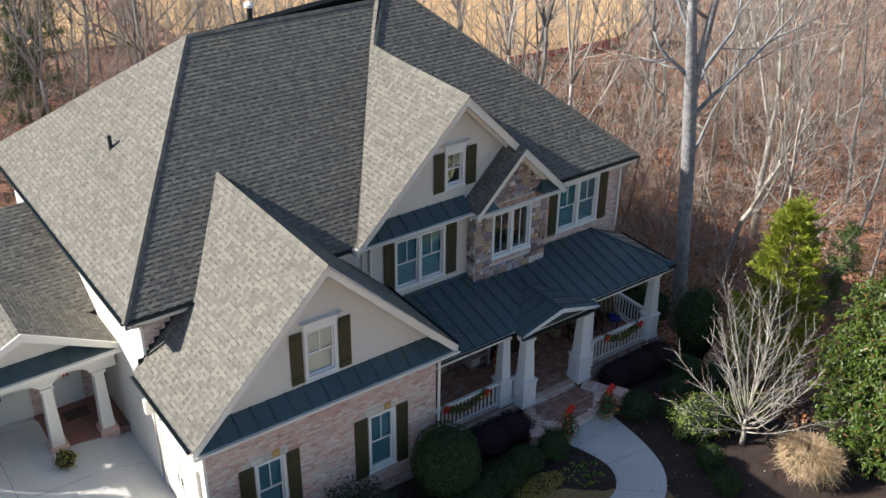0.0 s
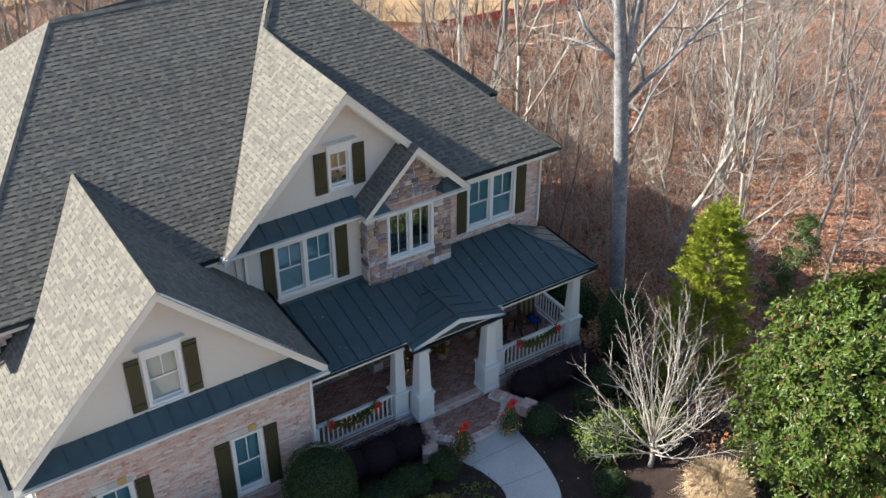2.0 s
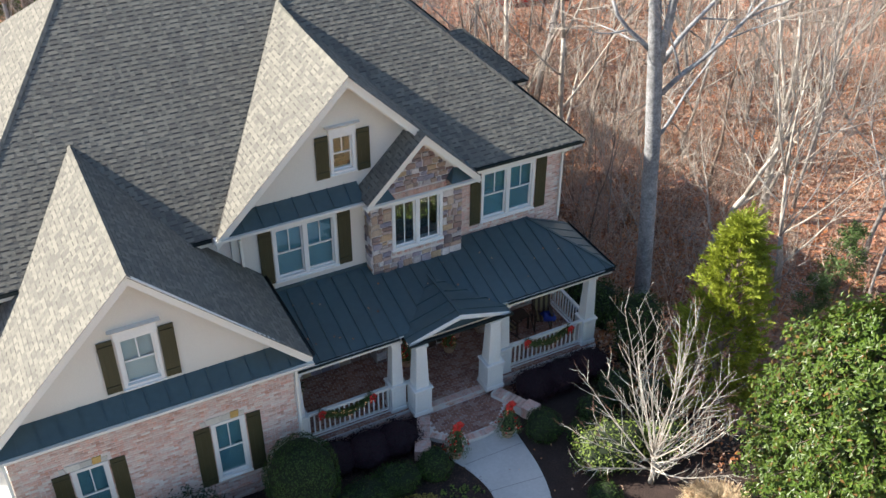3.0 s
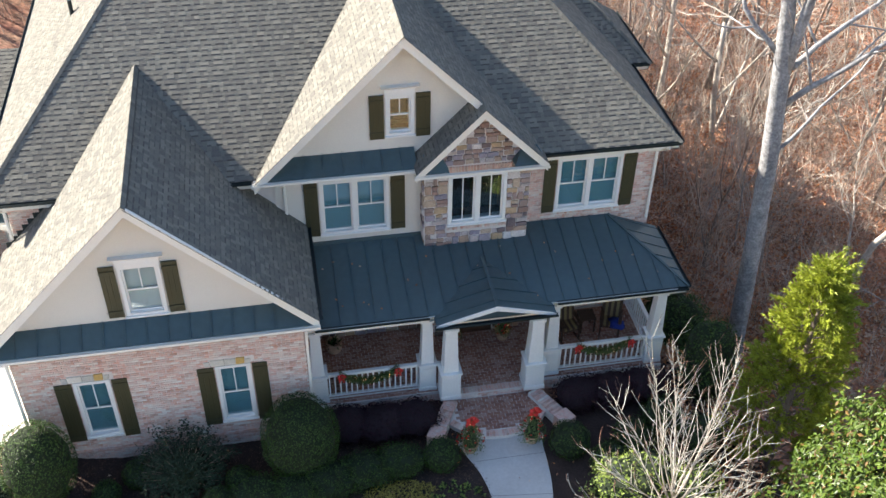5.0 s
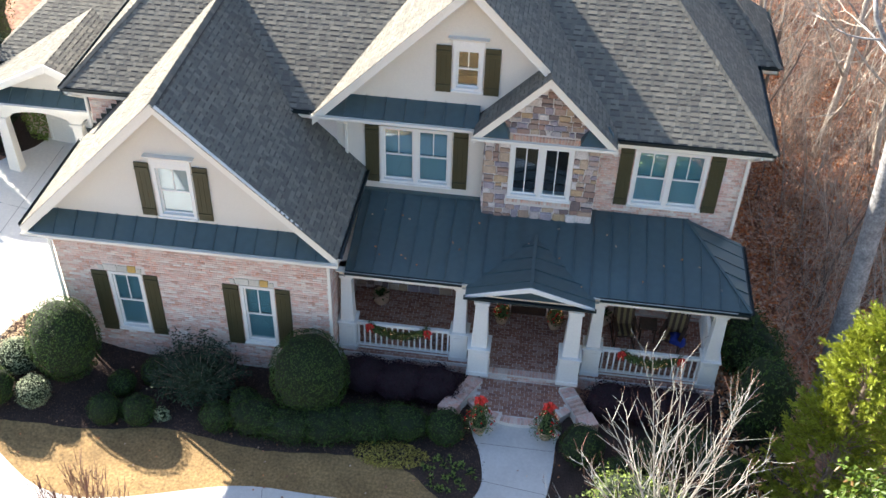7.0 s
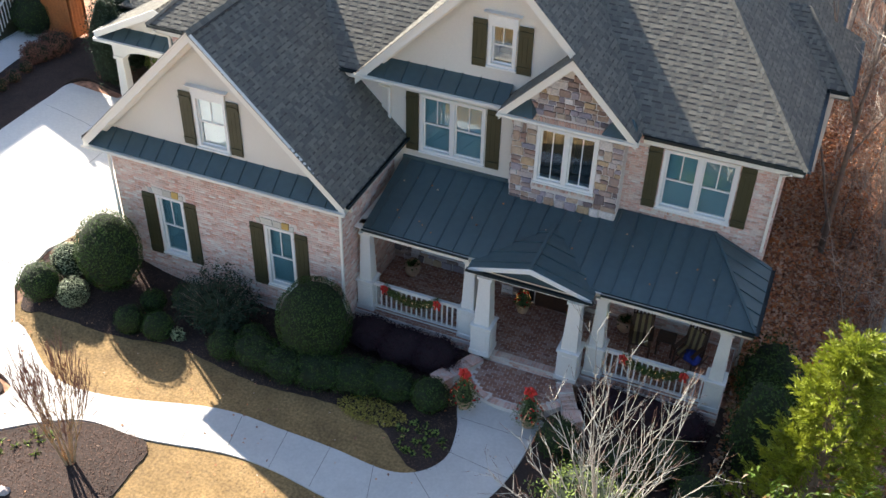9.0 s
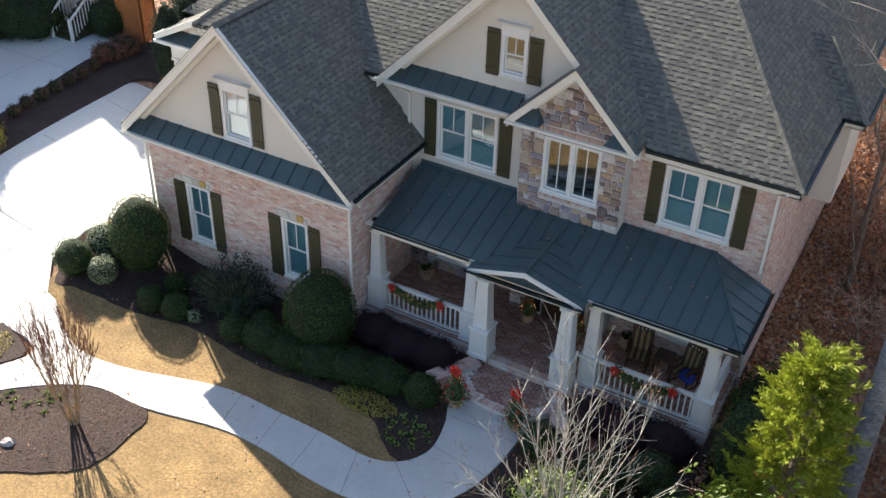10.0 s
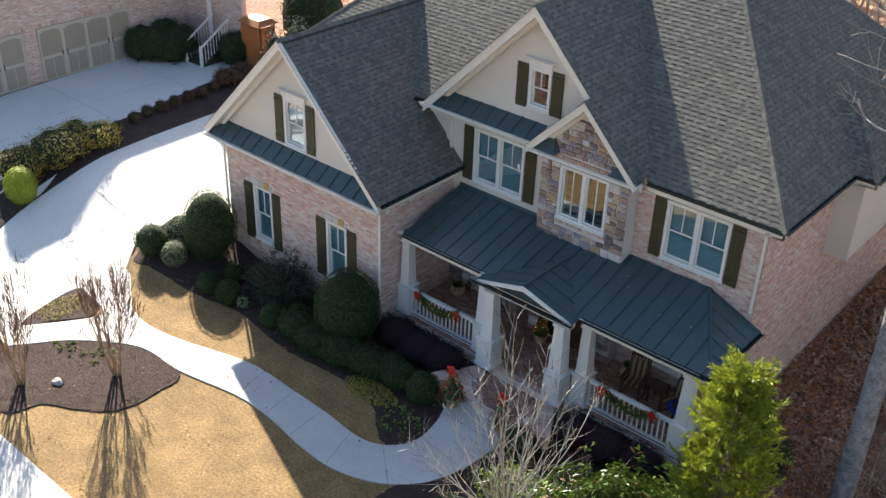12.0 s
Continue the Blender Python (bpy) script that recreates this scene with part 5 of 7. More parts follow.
def annex_roof(pts):
    p = [Vector(c) for c in pts]
    n = (p[1] - p[0]).cross(p[2] - p[0]).normalized()
    n = n if n.z > 0 else -n
    ob = part("roof", Geo().prism([c - n * 0.012 for c in p], -n * 0.14), UNDERLAY, annex)
    SHINGLED_ANNEX.append((p, n, ob))


SHINGLED_ANNEX = []
annex_roof([(1.27, 23.9, 3.2), (3.8, 23.9, 4.45), (3.8, 27.6, 4.45), (1.27, 25.6, 3.2)])
annex_roof([(6.3, 23.9, 3.2), (3.8, 23.9, 4.45), (3.8, 27.6, 4.45), (6.3, 25.6, 3.2)])
annex_roof([(0.9, 25.7, 3.35), (6.3, 25.7, 3.35), (6.3, 29.4, 5.55), (3.6, 29.4, 5.55)])
annex_roof([(0.9, 25.7, 3.35), (0.9, 33.2, 3.35), (3.6, 29.4, 5.55)])
annex_roof([(0.9, 33.2, 3.35), (6.3, 33.2, 3.35), (6.3, 29.4, 5.55), (3.6, 29.4, 5.55)])
part("wall", Geo().box(1.4, 26.2, -0.2, 6.28, 26.45, 3.3), MORTAR, annex, "pink brick wall under the portico")
part("wall", Geo().box(1.4, 26.45, -0.2, 1.65, 32.8, 3.3), MORTAR, annex, "pink brick side wall")
part("gable_wall", wall_front(AY + 0.1, AY + 0.25, 1.6, 6.25, 2.95, gable(3.8, 4.3, 0.5), (), [3.8]), STUCCO, annex, "cream gable wall", join=True)
g = Geo()
for xa, xb in ((2.0, 4.05), (4.35, 5.45)):
    xm, half = (xa + xb) / 2, (xb - xa) / 2
    for k in range(10):
        t0, t1 = -1 + k / 5, -1 + (k + 1) / 5
        z0, z1 = 2.28 + 0.3 * math.sqrt(max(0, 1 - t0 * t0)), 2.28 + 0.3 * math.sqrt(max(0, 1 - t1 * t1))
        g.hexa([(xm + t0 * half, AY, z0), (xm + t1 * half, AY, z1), (xm + t1 * half, AY + 0.28, z1), (xm + t0 * half, AY + 0.28, z0)], [(xm + t0 * half, AY, 3.0), (xm + t1 * half, AY, 3.0), (xm + t1 * half, AY + 0.28, 3.0), (xm + t0 * half, AY + 0.28, 3.0)])
g.box(1.6, AY, 2.28, 2.0, AY + 0.28, 3.0).box(4.05, AY, 2.28, 4.35, AY + 0.28, 3.0).box(5.45, AY, 2.28, 6.2, AY + 0.28, 3.0)
part("arched_beam", g, TRIM, annex, "cream beam with two arches", join=True)
for x in (1.8, 4.2, 5.68):
    col = part("column", Geo().hexa([(x - 0.2, AY - 0.05, -0.2), (x + 0.2, AY - 0.05, -0.2), (x + 0.2, AY + 0.33, -0.2), (x - 0.2, AY + 0.33, -0.2)], [(x - 0.14, AY, 2.2), (x + 0.14, AY, 2.2), (x + 0.14, AY + 0.28, 2.2), (x - 0.14, AY + 0.28, 2.2)]), TRIM, annex, "tapered cream portico column", bevel=0.01)
    part("plinth", Geo().box(x - 0.27, AY - 0.12, -0.3, x + 0.27, AY + 0.4, 0.22), BRICK, col, bevel=0.01)
    part("capital", Geo().box(x - 0.2, AY - 0.05, 2.2, x + 0.2, AY + 0.33, 2.29), TRIM, col, bevel=0.006)
p = [(1.35, 23.85, 3.06), (6.28, 23.85, 3.06), (5.9, 24.32, 3.38), (1.85, 24.32, 3.38)]
metal_strip = part("pent_roof", Geo().prism([Vector(c) for c in p], (0, 0, -0.03)), METAL, annex, "dark metal pent roof")
for k in range(9):
    x = 1.9 + k * 0.5
    part("seam", Geo().beam((x, 23.87, 3.09), (x, 24.31, 3.39), 0.022, 0.03), METAL, metal_strip)
for a, b in (((1.25, 3.21), (3.8, 4.47)), ((6.3, 3.21), (3.8, 4.47))):
    part("rake_board", Geo().prism([(a[0], 23.9, a[1] + 0.02), (b[0], 23.9, b[1] + 0.02), (b[0], 23.9, b[1] - 0.24), (a[0], 23.9, a[1] - 0.2)], (0, -0.05, 0)), TRIM, annex, bevel=0.005)
part("gutter", Geo().box(1.25, 23.75, 2.96, 6.3, 23.85, 3.06), TRIM, annex, "cream gutter")
part("gutter", Geo().box(1.15, 23.9, 3.08, 1.27, 25.7, 3.18), GUTTER, annex)


def garage_door(parent, m, wide, high, bays, label, paint=TRIM, field=TAUPE):
    """A carriage door facing -y in m's frame: boards, frame, and tall panels."""
    place = lambda geo: [setattr(geo, "v", [tuple(m @ Vector(c)) for c in geo.v]), geo][1]
    door = part("garage_door", place(Geo().box(0, 0, 0, wide, 0.06, high)), paint, parent, label)
    w = wide / bays
    for k in range(bays):
        x = k * w
        part("panel", place(Geo().box(x + 0.1, -0.012, high * 0.48, x + w - 0.1, 0.0, high - 0.14)), field, door)
        for j in range(2):
            part("panel", place(Geo().box(x + 0.1 + j * (w - 0.2) / 2 + 0.02, -0.012, 0.12, x + 0.1 + (j + 1) * (w - 0.2) / 2 - 0.02, 0.0, high * 0.42)), field, door)
        part("stile", place(Geo().box(x, -0.03, 0, x + 0.07, 0.0, high).box(x + w - 0.07, -0.03, 0, x + w, 0.0, high)), paint, door)
        part("arch_rail", place(Geo().prism([(x + 0.07, -0.03, high), (x + 0.07, -0.03, high - 0.24), (x + w * 0.3, -0.03, high - 0.13), (x + w * 0.5, -0.03, high - 0.1), (x + w * 0.7, -0.03, high - 0.13), (x + w - 0.07, -0.03, high - 0.24), (x + w - 0.07, -0.03, high)], (0, 0.03, 0))), paint, door)
        part("handle", place(Geo().box(x + (0.09 if k % 2 else w - 0.13), -0.05, high * 0.42, x + (0.13 if k % 2 else w - 0.09), -0.03, high * 0.52)), GUTTER, door)
    return door


garage_door(annex, pose(2.15, 26.13, 0.08), 1.9, 2.3, 2, "cream carriage door with vertical boards", TRIM, TRIM)
door = part("door", Geo().box(4.65, 26.12, 0.08, 5.6, 26.19, 2.15), TRIM, annex, "cream side door", bevel=0.006)
part("door_panel", Geo().box(4.78, 26.1, 1.2, 5.47, 26.12, 2.0), WHITE, door)
part("door_panel", Geo().box(4.78, 26.1, 0.25, 5.47, 26.12, 1.05), WHITE, door)
part("knob", Geo().lathe(pose(4.74, 26.06, 1.05, 90), [(0.03, 0), (0.035, 0.03), (0.015, 0.05)], 10), GUTTER, door)
part("portico_floor", Geo().box(4.0, 24.15, -0.15, 6.28, 26.15, 0.07), PAVER, annex, "red-brown brick portico floor")
part("ceiling", Geo().box(1.6, 24.3, 2.88, 6.28, 26.2, 2.93), TRIM, annex)
garage_door(house, pose(6.24, 21.1, 0.06, 0, 0, -90), 2.5, 2.25, 2, "cream carriage garage door in the wing", TRIM, TRIM)
lantern = part("wall_lantern", Geo().box(5.98, 21.18, 2.5, 6.22, 21.38, 2.95), TRIM, house, "white wall lantern", bevel=0.02)
part("vent_pipe", Geo().tube([(7.9, 27.0, 7.6), (7.9, 27.0, 8.1)], [0.06, 0.06], 8), GUTTER, house, "dark roof vent pipe")
part("vent_pipe", Geo().tube([(13.4, 28.6, 9.4), (13.4, 28.6, 10.6)], [0.09, 0.09], 10), GUTTER, house, "metal roof vent pipe")
part("vent_pipe", Geo().lathe(pose(13.4, 28.6, 10.6), [(0.16, 0), (0.16, 0.1), (0.05, 0.18)], 12), WHITE, house, "pale vent cap")
part("vent_pipe", Geo().tube([(3.5, 30.2, 4.8), (3.5, 30.2, 5.9)], [0.11, 0.11], 10), GUTTER, house, "metal roof vent pipe")
part("vent_pipe", Geo().lathe(pose(3.5, 30.2, 5.9), [(0.2, 0), (0.2, 0.12), (0.06, 0.2)], 12), WHITE, house, "pale vent cap")


# ---- things on and before the porch ----
def scatter_balls(g, pts, rad, n=5):
    for p in pts:
        g.lathe(Matrix.Translation(p), [(rad * 0.4, -rad), (rad, -rad * 0.3), (rad, rad * 0.3), (rad * 0.4, rad)], n)
    return g


def bow(parent, p, s=0.12, label="red ribbon bow"):
    g, p = Geo(), Vector(p)
    for k in range(5):
        a = k * 2 * math.pi / 5
        d = Vector((math.cos(a), -0.35, math.sin(a))) * s
        w = Vector((-math.sin(a), 0.2, math.cos(a))) * s * 0.45
        g.add([p, p + d * 0.6 + w, p + d, p + d * 0.6 - w, p + d * 0.55 - Vector((0, s * 0.5, 0))], [(0, 1, 4), (1, 2, 4), (2, 3, 4), (3, 0, 4)])
    for sx in (-1, 1):
        g.add([p + Vector((sx * 0.01, -0.02, 0)), p + Vector((sx * 0.06, -0.03, 0)), p + Vector((sx * 0.09, -0.02, -s * 1.6)), p + Vector((sx * 0.03, -0.02, -s * 1.7))], [(0, 1, 2, 3)])
    return part("bow", g, RED_CLOTH, parent, label, world_space=False, tidy=False)


def planter(x, y, z, seed, h=0.95, rad=0.34, topped=True, pot=True, label="potted dwarf conifer with red baubles and a bow", group="decorated planters"):
    """A pot with a small cone-shaped conifer, baubles, fairy lights and a bow on top."""
    th, q = thing("planter", x, y, z, label, "planter", group), random.Random(seed)
    if pot:
        part("pot", Geo().lathe(Matrix.Identity(4), [(0.13, 0), (0.15, 0.02), (0.2, 0.26), (0.225, 0.27), (0.225, 0.32), (0.19, 0.32), (0.18, 0.28)], 22), TERRACOTTA, th, "pale terracotta pot", smooth=False, world_space=False)
    z0 = 0.28 if pot else 0.05
    g = Geo()
    for _ in range(1500):
        t = q.random() ** 1.3
        a, rr = q.random() * 6.283, rad * (1 - t) * q.uniform(0.55, 1.08) + 0.02
        leaf(g, (rr * math.cos(a), rr * math.sin(a), z0 + h * t + 0.03 * q.random()), (math.cos(a), math.sin(a), 0.5), q, 0.07, 0.02, 0.8)
    part("foliage", g, PINE, th, world_space=False, kind="stuff", tidy=False)
    # Wide dark cone inside the needles, coloured as their inner shade.
    part("stem", Geo().tube([(0, 0, z0 - 0.05), (0, 0, z0 + h * 0.95)], [rad * 0.55, 0.01], 8), CORE, th, world_space=False)
    spots = [(rad * (1 - t) * 1.02 * math.cos(a), rad * (1 - t) * 1.02 * math.sin(a), z0 + 0.05 + h * t) for t, a in ((q.random() * 0.85, q.random() * 6.283) for _ in range(44))]
    part("baubles", scatter_balls(Geo(), spots, 0.026), RED_SHINE, th, "small red baubles", world_space=False, kind="stuff")
    spots = [(rad * (1 - t) * 1.05 * math.cos(a), rad * (1 - t) * 1.05 * math.sin(a), z0 + 0.03 + h * t) for t, a in ((q.random() * 0.9, q.random() * 6.283) for _ in range(30))]
    part("fairy_lights", scatter_balls(Geo(), spots, 0.009, 4), FAIRY, th, "tiny warm fairy lights", world_space=False, kind="stuff")
    if topped:
        bow(th, (0, -0.02, z0 + h + 0.02), 0.2)
    return th


planter(17.38, 16.75, gz(17.4, 16.8) + 0.05, 1, 0.95, 0.4)
planter(19.08, 16.8, gz(19.1, 16.8) + 0.05, 2, 0.95, 0.4)
planter(17.62, 20.5, FLOOR, 3, 0.75, 0.24, False, True, "small lit conifer beside the front door", "lit conifers at the door")
planter(19.1, 20.5, FLOOR, 4, 0.75, 0.24, False, True, "small lit conifer beside the front door", "lit conifers at the door")


def garland(x0, x1, y, z, seed):
    th, q = thing("garland", x0, y, z, "green garland with fairy lights and red bows on the railing", "garland", "railing garlands"), random.Random(seed)
    long = x1 - x0
    g, lights = Geo(), []
    for _ in range(1500):
        t = q.random()
        sag = -0.3 * 4 * t * (1 - t)
        a, rr = q.random() * 6.283, 0.085 * math.sqrt(q.random()) + 0.02
        p = (t * long, rr * math.cos(a) - 0.02, sag + rr * math.sin(a))
        leaf(g, p, (0.2, math.cos(a), math.sin(a)), q, 0.1, 0.025, 0.8)
        if q.random() < 0.022:
            lights.append((p[0], p[1] - 0.06, p[2] + 0.02))
    part("greenery", g, PINE, th, world_space=False, kind="stuff", tidy=False)
    part("rope", Geo().tube([(long * k / 8, 0, -0.3 * 4 * (k / 8) * (1 - k / 8)) for k in range(9)], [0.02] * 9, 5), CORE, th, world_space=False)
    part("fairy_lights", scatter_balls(Geo(), lights, 0.009, 4), FAIRY, th, "tiny warm fairy lights", world_space=False, kind="stuff")
    bow(th, (0.0, -0.08, 0.02), 0.14)
    bow(th, (long, -0.08, 0.0), 0.14)


garland(14.2, 15.75, 18.86, FLOOR + 0.96, 1)
garland(20.85, 22.4, 18.86, FLOOR + 0.96, 2)


def rocking_chair(x, y, turn, blanket):
    """A dark rocking chair with a striped seat and back cushion."""
    th = thing("rocking_chair", x, y, FLOOR, "dark wooden rocking chair with striped cushions" + (" and a blue blanket" if blanket else ""), "chair", "porch rocking chairs")
    th.matrix_basis = th.matrix_basis @ pose(0, 0, 0, 0, 0, turn)
    add = lambda n, g, m=DARK_DOOR, **k: part(n, g, m, th, world_space=False, **k)
    add("seat", Geo().box(-0.28, -0.26, 0.4, 0.28, 0.26, 0.44))
    for sx in (-0.27, 0.27):
        add("rocker", Geo().tube([(sx, -0.5 + k * 0.14, 0.03 + 0.5 * (-0.5 + k * 0.14) ** 2 * 0.5) for k in range(9)], [0.022] * 9, 5))
        add("leg", Geo().beam((sx, -0.24, 0.06), (sx, -0.24, 0.66), 0.045, 0.045, (0, 1, 0)))
        add("leg", Geo().beam((sx, 0.24, 0.06), (sx, 0.38, 1.2), 0.045, 0.045, (0, 1, 0)))
        add("arm", Geo().box(sx - 0.05, -0.32, 0.66, sx + 0.05, 0.3, 0.69))
    add("top_rail", Geo().box(-0.28, 0.34, 1.1, 0.28, 0.39, 1.24), bevel=0.01)
    for k in range(5):
        xx = -0.2 + k * 0.1
        add("slat", Geo().beam((xx, 0.26, 0.44), (xx, 0.37, 1.12), 0.05, 0.015, (0, 1, 0)))
    for k in range(7):
        xx, m = -0.24 + k * 0.08, (STRIPE if k % 2 else DARK_DOOR)
        add("cushion_stripe", Geo().beam((xx, 0.2, 0.5), (xx, 0.31, 1.04), 0.079, 0.05, (0, 1, 0)), m)
        add("cushion_stripe", Geo().box(xx - 0.04, -0.24, 0.44, xx + 0.04, 0.22, 0.5), m)
    if blanket:
        add("blanket", blob(pose(0.18, -0.12, 0.5), (0.24, 0.22, 0.14), 4.0, 0.5, 2.5), BLUE_CLOTH, label="crumpled blue blanket", smooth=True)


rocking_chair(21.0, 20.25, 8, False)
rocking_chair(22.3, 20.2, -22, True)
table = thing("side_table", 21.65, 20.5, FLOOR, "small dark wooden side table on the porch", "table")
part("tabletop", Geo().box(-0.24, -0.24, 0.5, 0.24, 0.24, 0.54), DARK_DOOR, table, world_space=False, bevel=0.008)
for sx in (-0.2, 0.2):
    for sy in (-0.2, 0.2):
        part("leg", Geo().box(sx - 0.025, sy - 0.025, 0, sx + 0.025, sy + 0.025, 0.5), DARK_DOOR, table, world_space=False)
for x, y in ((14.15, 20.75), (20.45, 20.9)):
    urn = thing("flower_pot", x, y, FLOOR, "bronze-coloured pot with dry plants on the porch", "pot", "porch pots")
    part("pot", Geo().lathe(Matrix.Identity(4), [(0.14, 0), (0.22, 0.12), (0.24, 0.28), (0.2, 0.36), (0.23, 0.4), (0.19, 0.4), (0.17, 0.34)], 20), TERRACOTTA, urn, world_space=False)
    g = Geo()
    q = random.Random(3)
    for _ in range(90):
        leaf(g, (q.gauss(0, 0.06), q.gauss(0, 0.06), 0.34), (q.gauss(0, 1), q.gauss(0, 1), 1), q, 0.2, 0.05, 0.3)
    part("plant", g, BOXWOOD, urn, world_space=False, kind="stuff", tidy=False)
wreath = thing("wreath", 5.12, 26.08, 1.62, "green wreath with a red ribbon on the side door", "wreath")
q, g = random.Random(5), Geo()
for _ in range(700):
    a, b, rr = q.random() * 6.283, q.random() * 6.283, 0.07
    leaf(g, ((0.24 + rr * math.cos(b)) * math.cos(a), rr * math.sin(b) * 0.6 - 0.05, (0.24 + rr * math.cos(b)) * math.sin(a)), (math.cos(a), -1, math.sin(a)), q, 0.09, 0.025, 0.8)
part("greenery", g, PINE, wreath, world_space=False, kind="stuff", tidy=False)
bow(wreath, (0, -0.14, -0.1), 0.16)
mat_ob = part("doormat", Geo().box(4.75, 25.3, 0.07, 5.5, 25.8, 0.085), DARK_DOOR, None, bevel=0.004)
tagged(mat_ob, "dark doormat on the portico floor", "doormat")
for k, (x, y, r0, h0) in enumerate(((0.75, 25.1, 0.7, 1.75), (0.65, 26.4, 0.8, 1.85), (-1.9, 29.6, 1.5, 2.3))):
    shrub("evergreen", x, y, (r0, r0, h0), "tall loose evergreen beside the garage annex", HOLLY if k < 2 else BOXWOOD, 3600, 0.1, 0.045, seed=150 + k, rough=0.3, depth=0.35, loose=0.9, group="evergreens by the annex")
shrub("shrub", 4.13, 23.4, (0.3, 0.3, 0.28), "small olive potted shrub before the portico", YELLOW_LEAF, 500, 0.09, 0.03, seed=95, rough=0.4, depth=0.5, loose=0.9)
ivy = part("creeper", foliage(pose(1.75, 26.1, 1.1), (0.35, 0.25, 1.2), 1500, 0.09, 0.06, 96, 0.3), LEAFY, None, tidy=False)
tagged(ivy, "green climbing plant on the annex corner", "plant", kind="stuff")
stake = thing("path_light", 23.95, 18.25, gz(23.95, 18.25), "black path light at the porch corner", "lamp")
part("stake", Geo().tube([(0, 0, -0.05), (0, 0, 0.62)], [0.015, 0.015], 6), GUTTER, stake, world_space=False)
part("hood", Geo().lathe(pose(0, 0, 0.6), [(0.02, 0), (0.1, 0.02), (0.02, 0.1)], 12), GUTTER, stake, world_space=False)

# ---- neighbour's house and forecourt ----
NX = -8.35
nb = thing("neighbour_house", -14.0, 18.0, 0.0, "neighbouring pink brick house with tan carriage garage doors", "house")
NZ = 0.75
wall_nb = part("wall", Geo().box(NX - 0.3, 14.0, -0.5, NX, 27.6, 4.9).box(NX - 0.3, 20.0, 4.9, NX, 27.6, 7.1), MORTAR, nb, "pink brick wall with garage doors")
wall_return = part("wall", Geo().box(NX, 27.35, -0.5, -4.2, 27.6, 7.1), MORTAR, nb, "pink brick return wall")
part("wall", Geo().box(-20.0, 27.3, -0.5, NX - 0.3, 27.6, 7.1).box(-20.0, 14.0, -0.5, NX - 0.3, 14.3, 4.9).box(-20.0, 20.0, 4.9, NX - 0.3, 20.3, 7.1), MORTAR, nb, "pink brick front and back walls")
E, F, W = NX + 0.4, -14.2, -20.4
for pts in ([(E, 19.6, 7.0), (E, 28.0, 7.0), (F, 24.4, 11.0), (F, 23.2, 11.0)], [(W, 19.6, 7.0), (W, 28.0, 7.0), (F, 24.4, 11.0), (F, 23.2, 11.0)], [(E, 19.6, 7.0), (W, 19.6, 7.0), (F, 23.2, 11.0)], [(E, 28.0, 7.0), (W, 28.0, 7.0), (F, 24.4, 11.0)],
            [(E, 13.6, 4.8), (E, 20.0, 4.8), (-11.5, 20.0, 6.9), (-11.5, 17.0, 6.9)], [(E, 13.6, 4.8), (W, 13.6, 4.8), (-16.9, 17.0, 6.9), (-11.5, 17.0, 6.9)], [(W, 13.6, 4.8), (W, 20.0, 4.8), (-16.9, 20.0, 6.9), (-16.9, 17.0, 6.9)], [(-11.5, 17.0, 6.9), (-11.5, 20.0, 6.9), (-16.9, 20.0, 6.9), (-16.9, 17.0, 6.9)]):
    p = [Vector(c) for c in pts]
    n = (p[1] - p[0]).cross(p[2] - p[0]).normalized()
    part("roof", Geo().prism(p, (n if n.z < 0 else -n) * 0.15), SHINGLE, nb, "grey shingle roof")
garage_door(nb, pose(NX + 0.07, 19.75, NZ, 0, 0, 90), 4.5, 2.35, 4, "tan double carriage garage door", TAN_PAINT)
garage_door(nb, pose(NX + 0.07, 14.6, NZ, 0, 0, 90), 4.5, 2.35, 4, "tan double carriage garage door", TAN_PAINT)
for y0 in (19.75, 14.6):
    for k in range(48):
        part("arch_brick", Geo().add(*brick_solid(Vector((NX, y0 - 0.1 + k * 0.0985, NZ + 2.36)), Vector((0, 1, 0)), Vector((0, 0, 1)), Vector((1, 0, 0)), 0.085, 0.2, 0.03)), BRICK, wall_nb, tidy=False)
stairs = thing("outdoor_stair", -5.4, 26.6, NZ, "short white-railed stair to the neighbour's side door", "stair")
for k in range(6):
    part("step", Geo().box(-6.0 + 0.0, 25.5 + k * 0.28, -0.3, -4.9, 25.5 + (k + 1) * 0.28 + (0.3 if k == 5 else 0), NZ + 0.17 * (k + 1)), SHUTTER, stairs, "dark wooden step")
for x in (-6.0, -4.9):
    a, b = Vector((x, 25.45, NZ)), Vector((x, 27.1, NZ + 1.0))
    part("newel", Geo().box(x - 0.05, 25.4, NZ - 0.2, x + 0.05, 25.5, NZ + 1.05), WHITE, stairs)
    part("handrail", Geo().beam(a + Vector((0, 0, 0.95)), b + Vector((0, 0, 0.95)), 0.06, 0.08, (0, 0, 1)), WHITE, stairs)
    for k in range(10):
        c = a + (b - a) * (k + 0.5) / 10
        part("baluster", Geo().box(c.x - 0.015, c.y - 0.015, c.z + 0.1, c.x + 0.015, c.y + 0.015, c.z + 0.95), WHITE, stairs)
part("post", Geo().box(-6.15, 26.9, NZ, -6.0, 27.05, 6.95), WHITE, nb, "white porch post")
ribbon = thing("ribbon", -6.07, 26.86, 3.9, "red ribbon bow on the neighbour's porch post", "ribbon")
bow(ribbon, (0, 0, 0), 0.22)
gate = thing("cedar_enclosure", -3.1, 27.3, NZ, "tall orange-stained cedar enclosure with a capped roof", "enclosure")
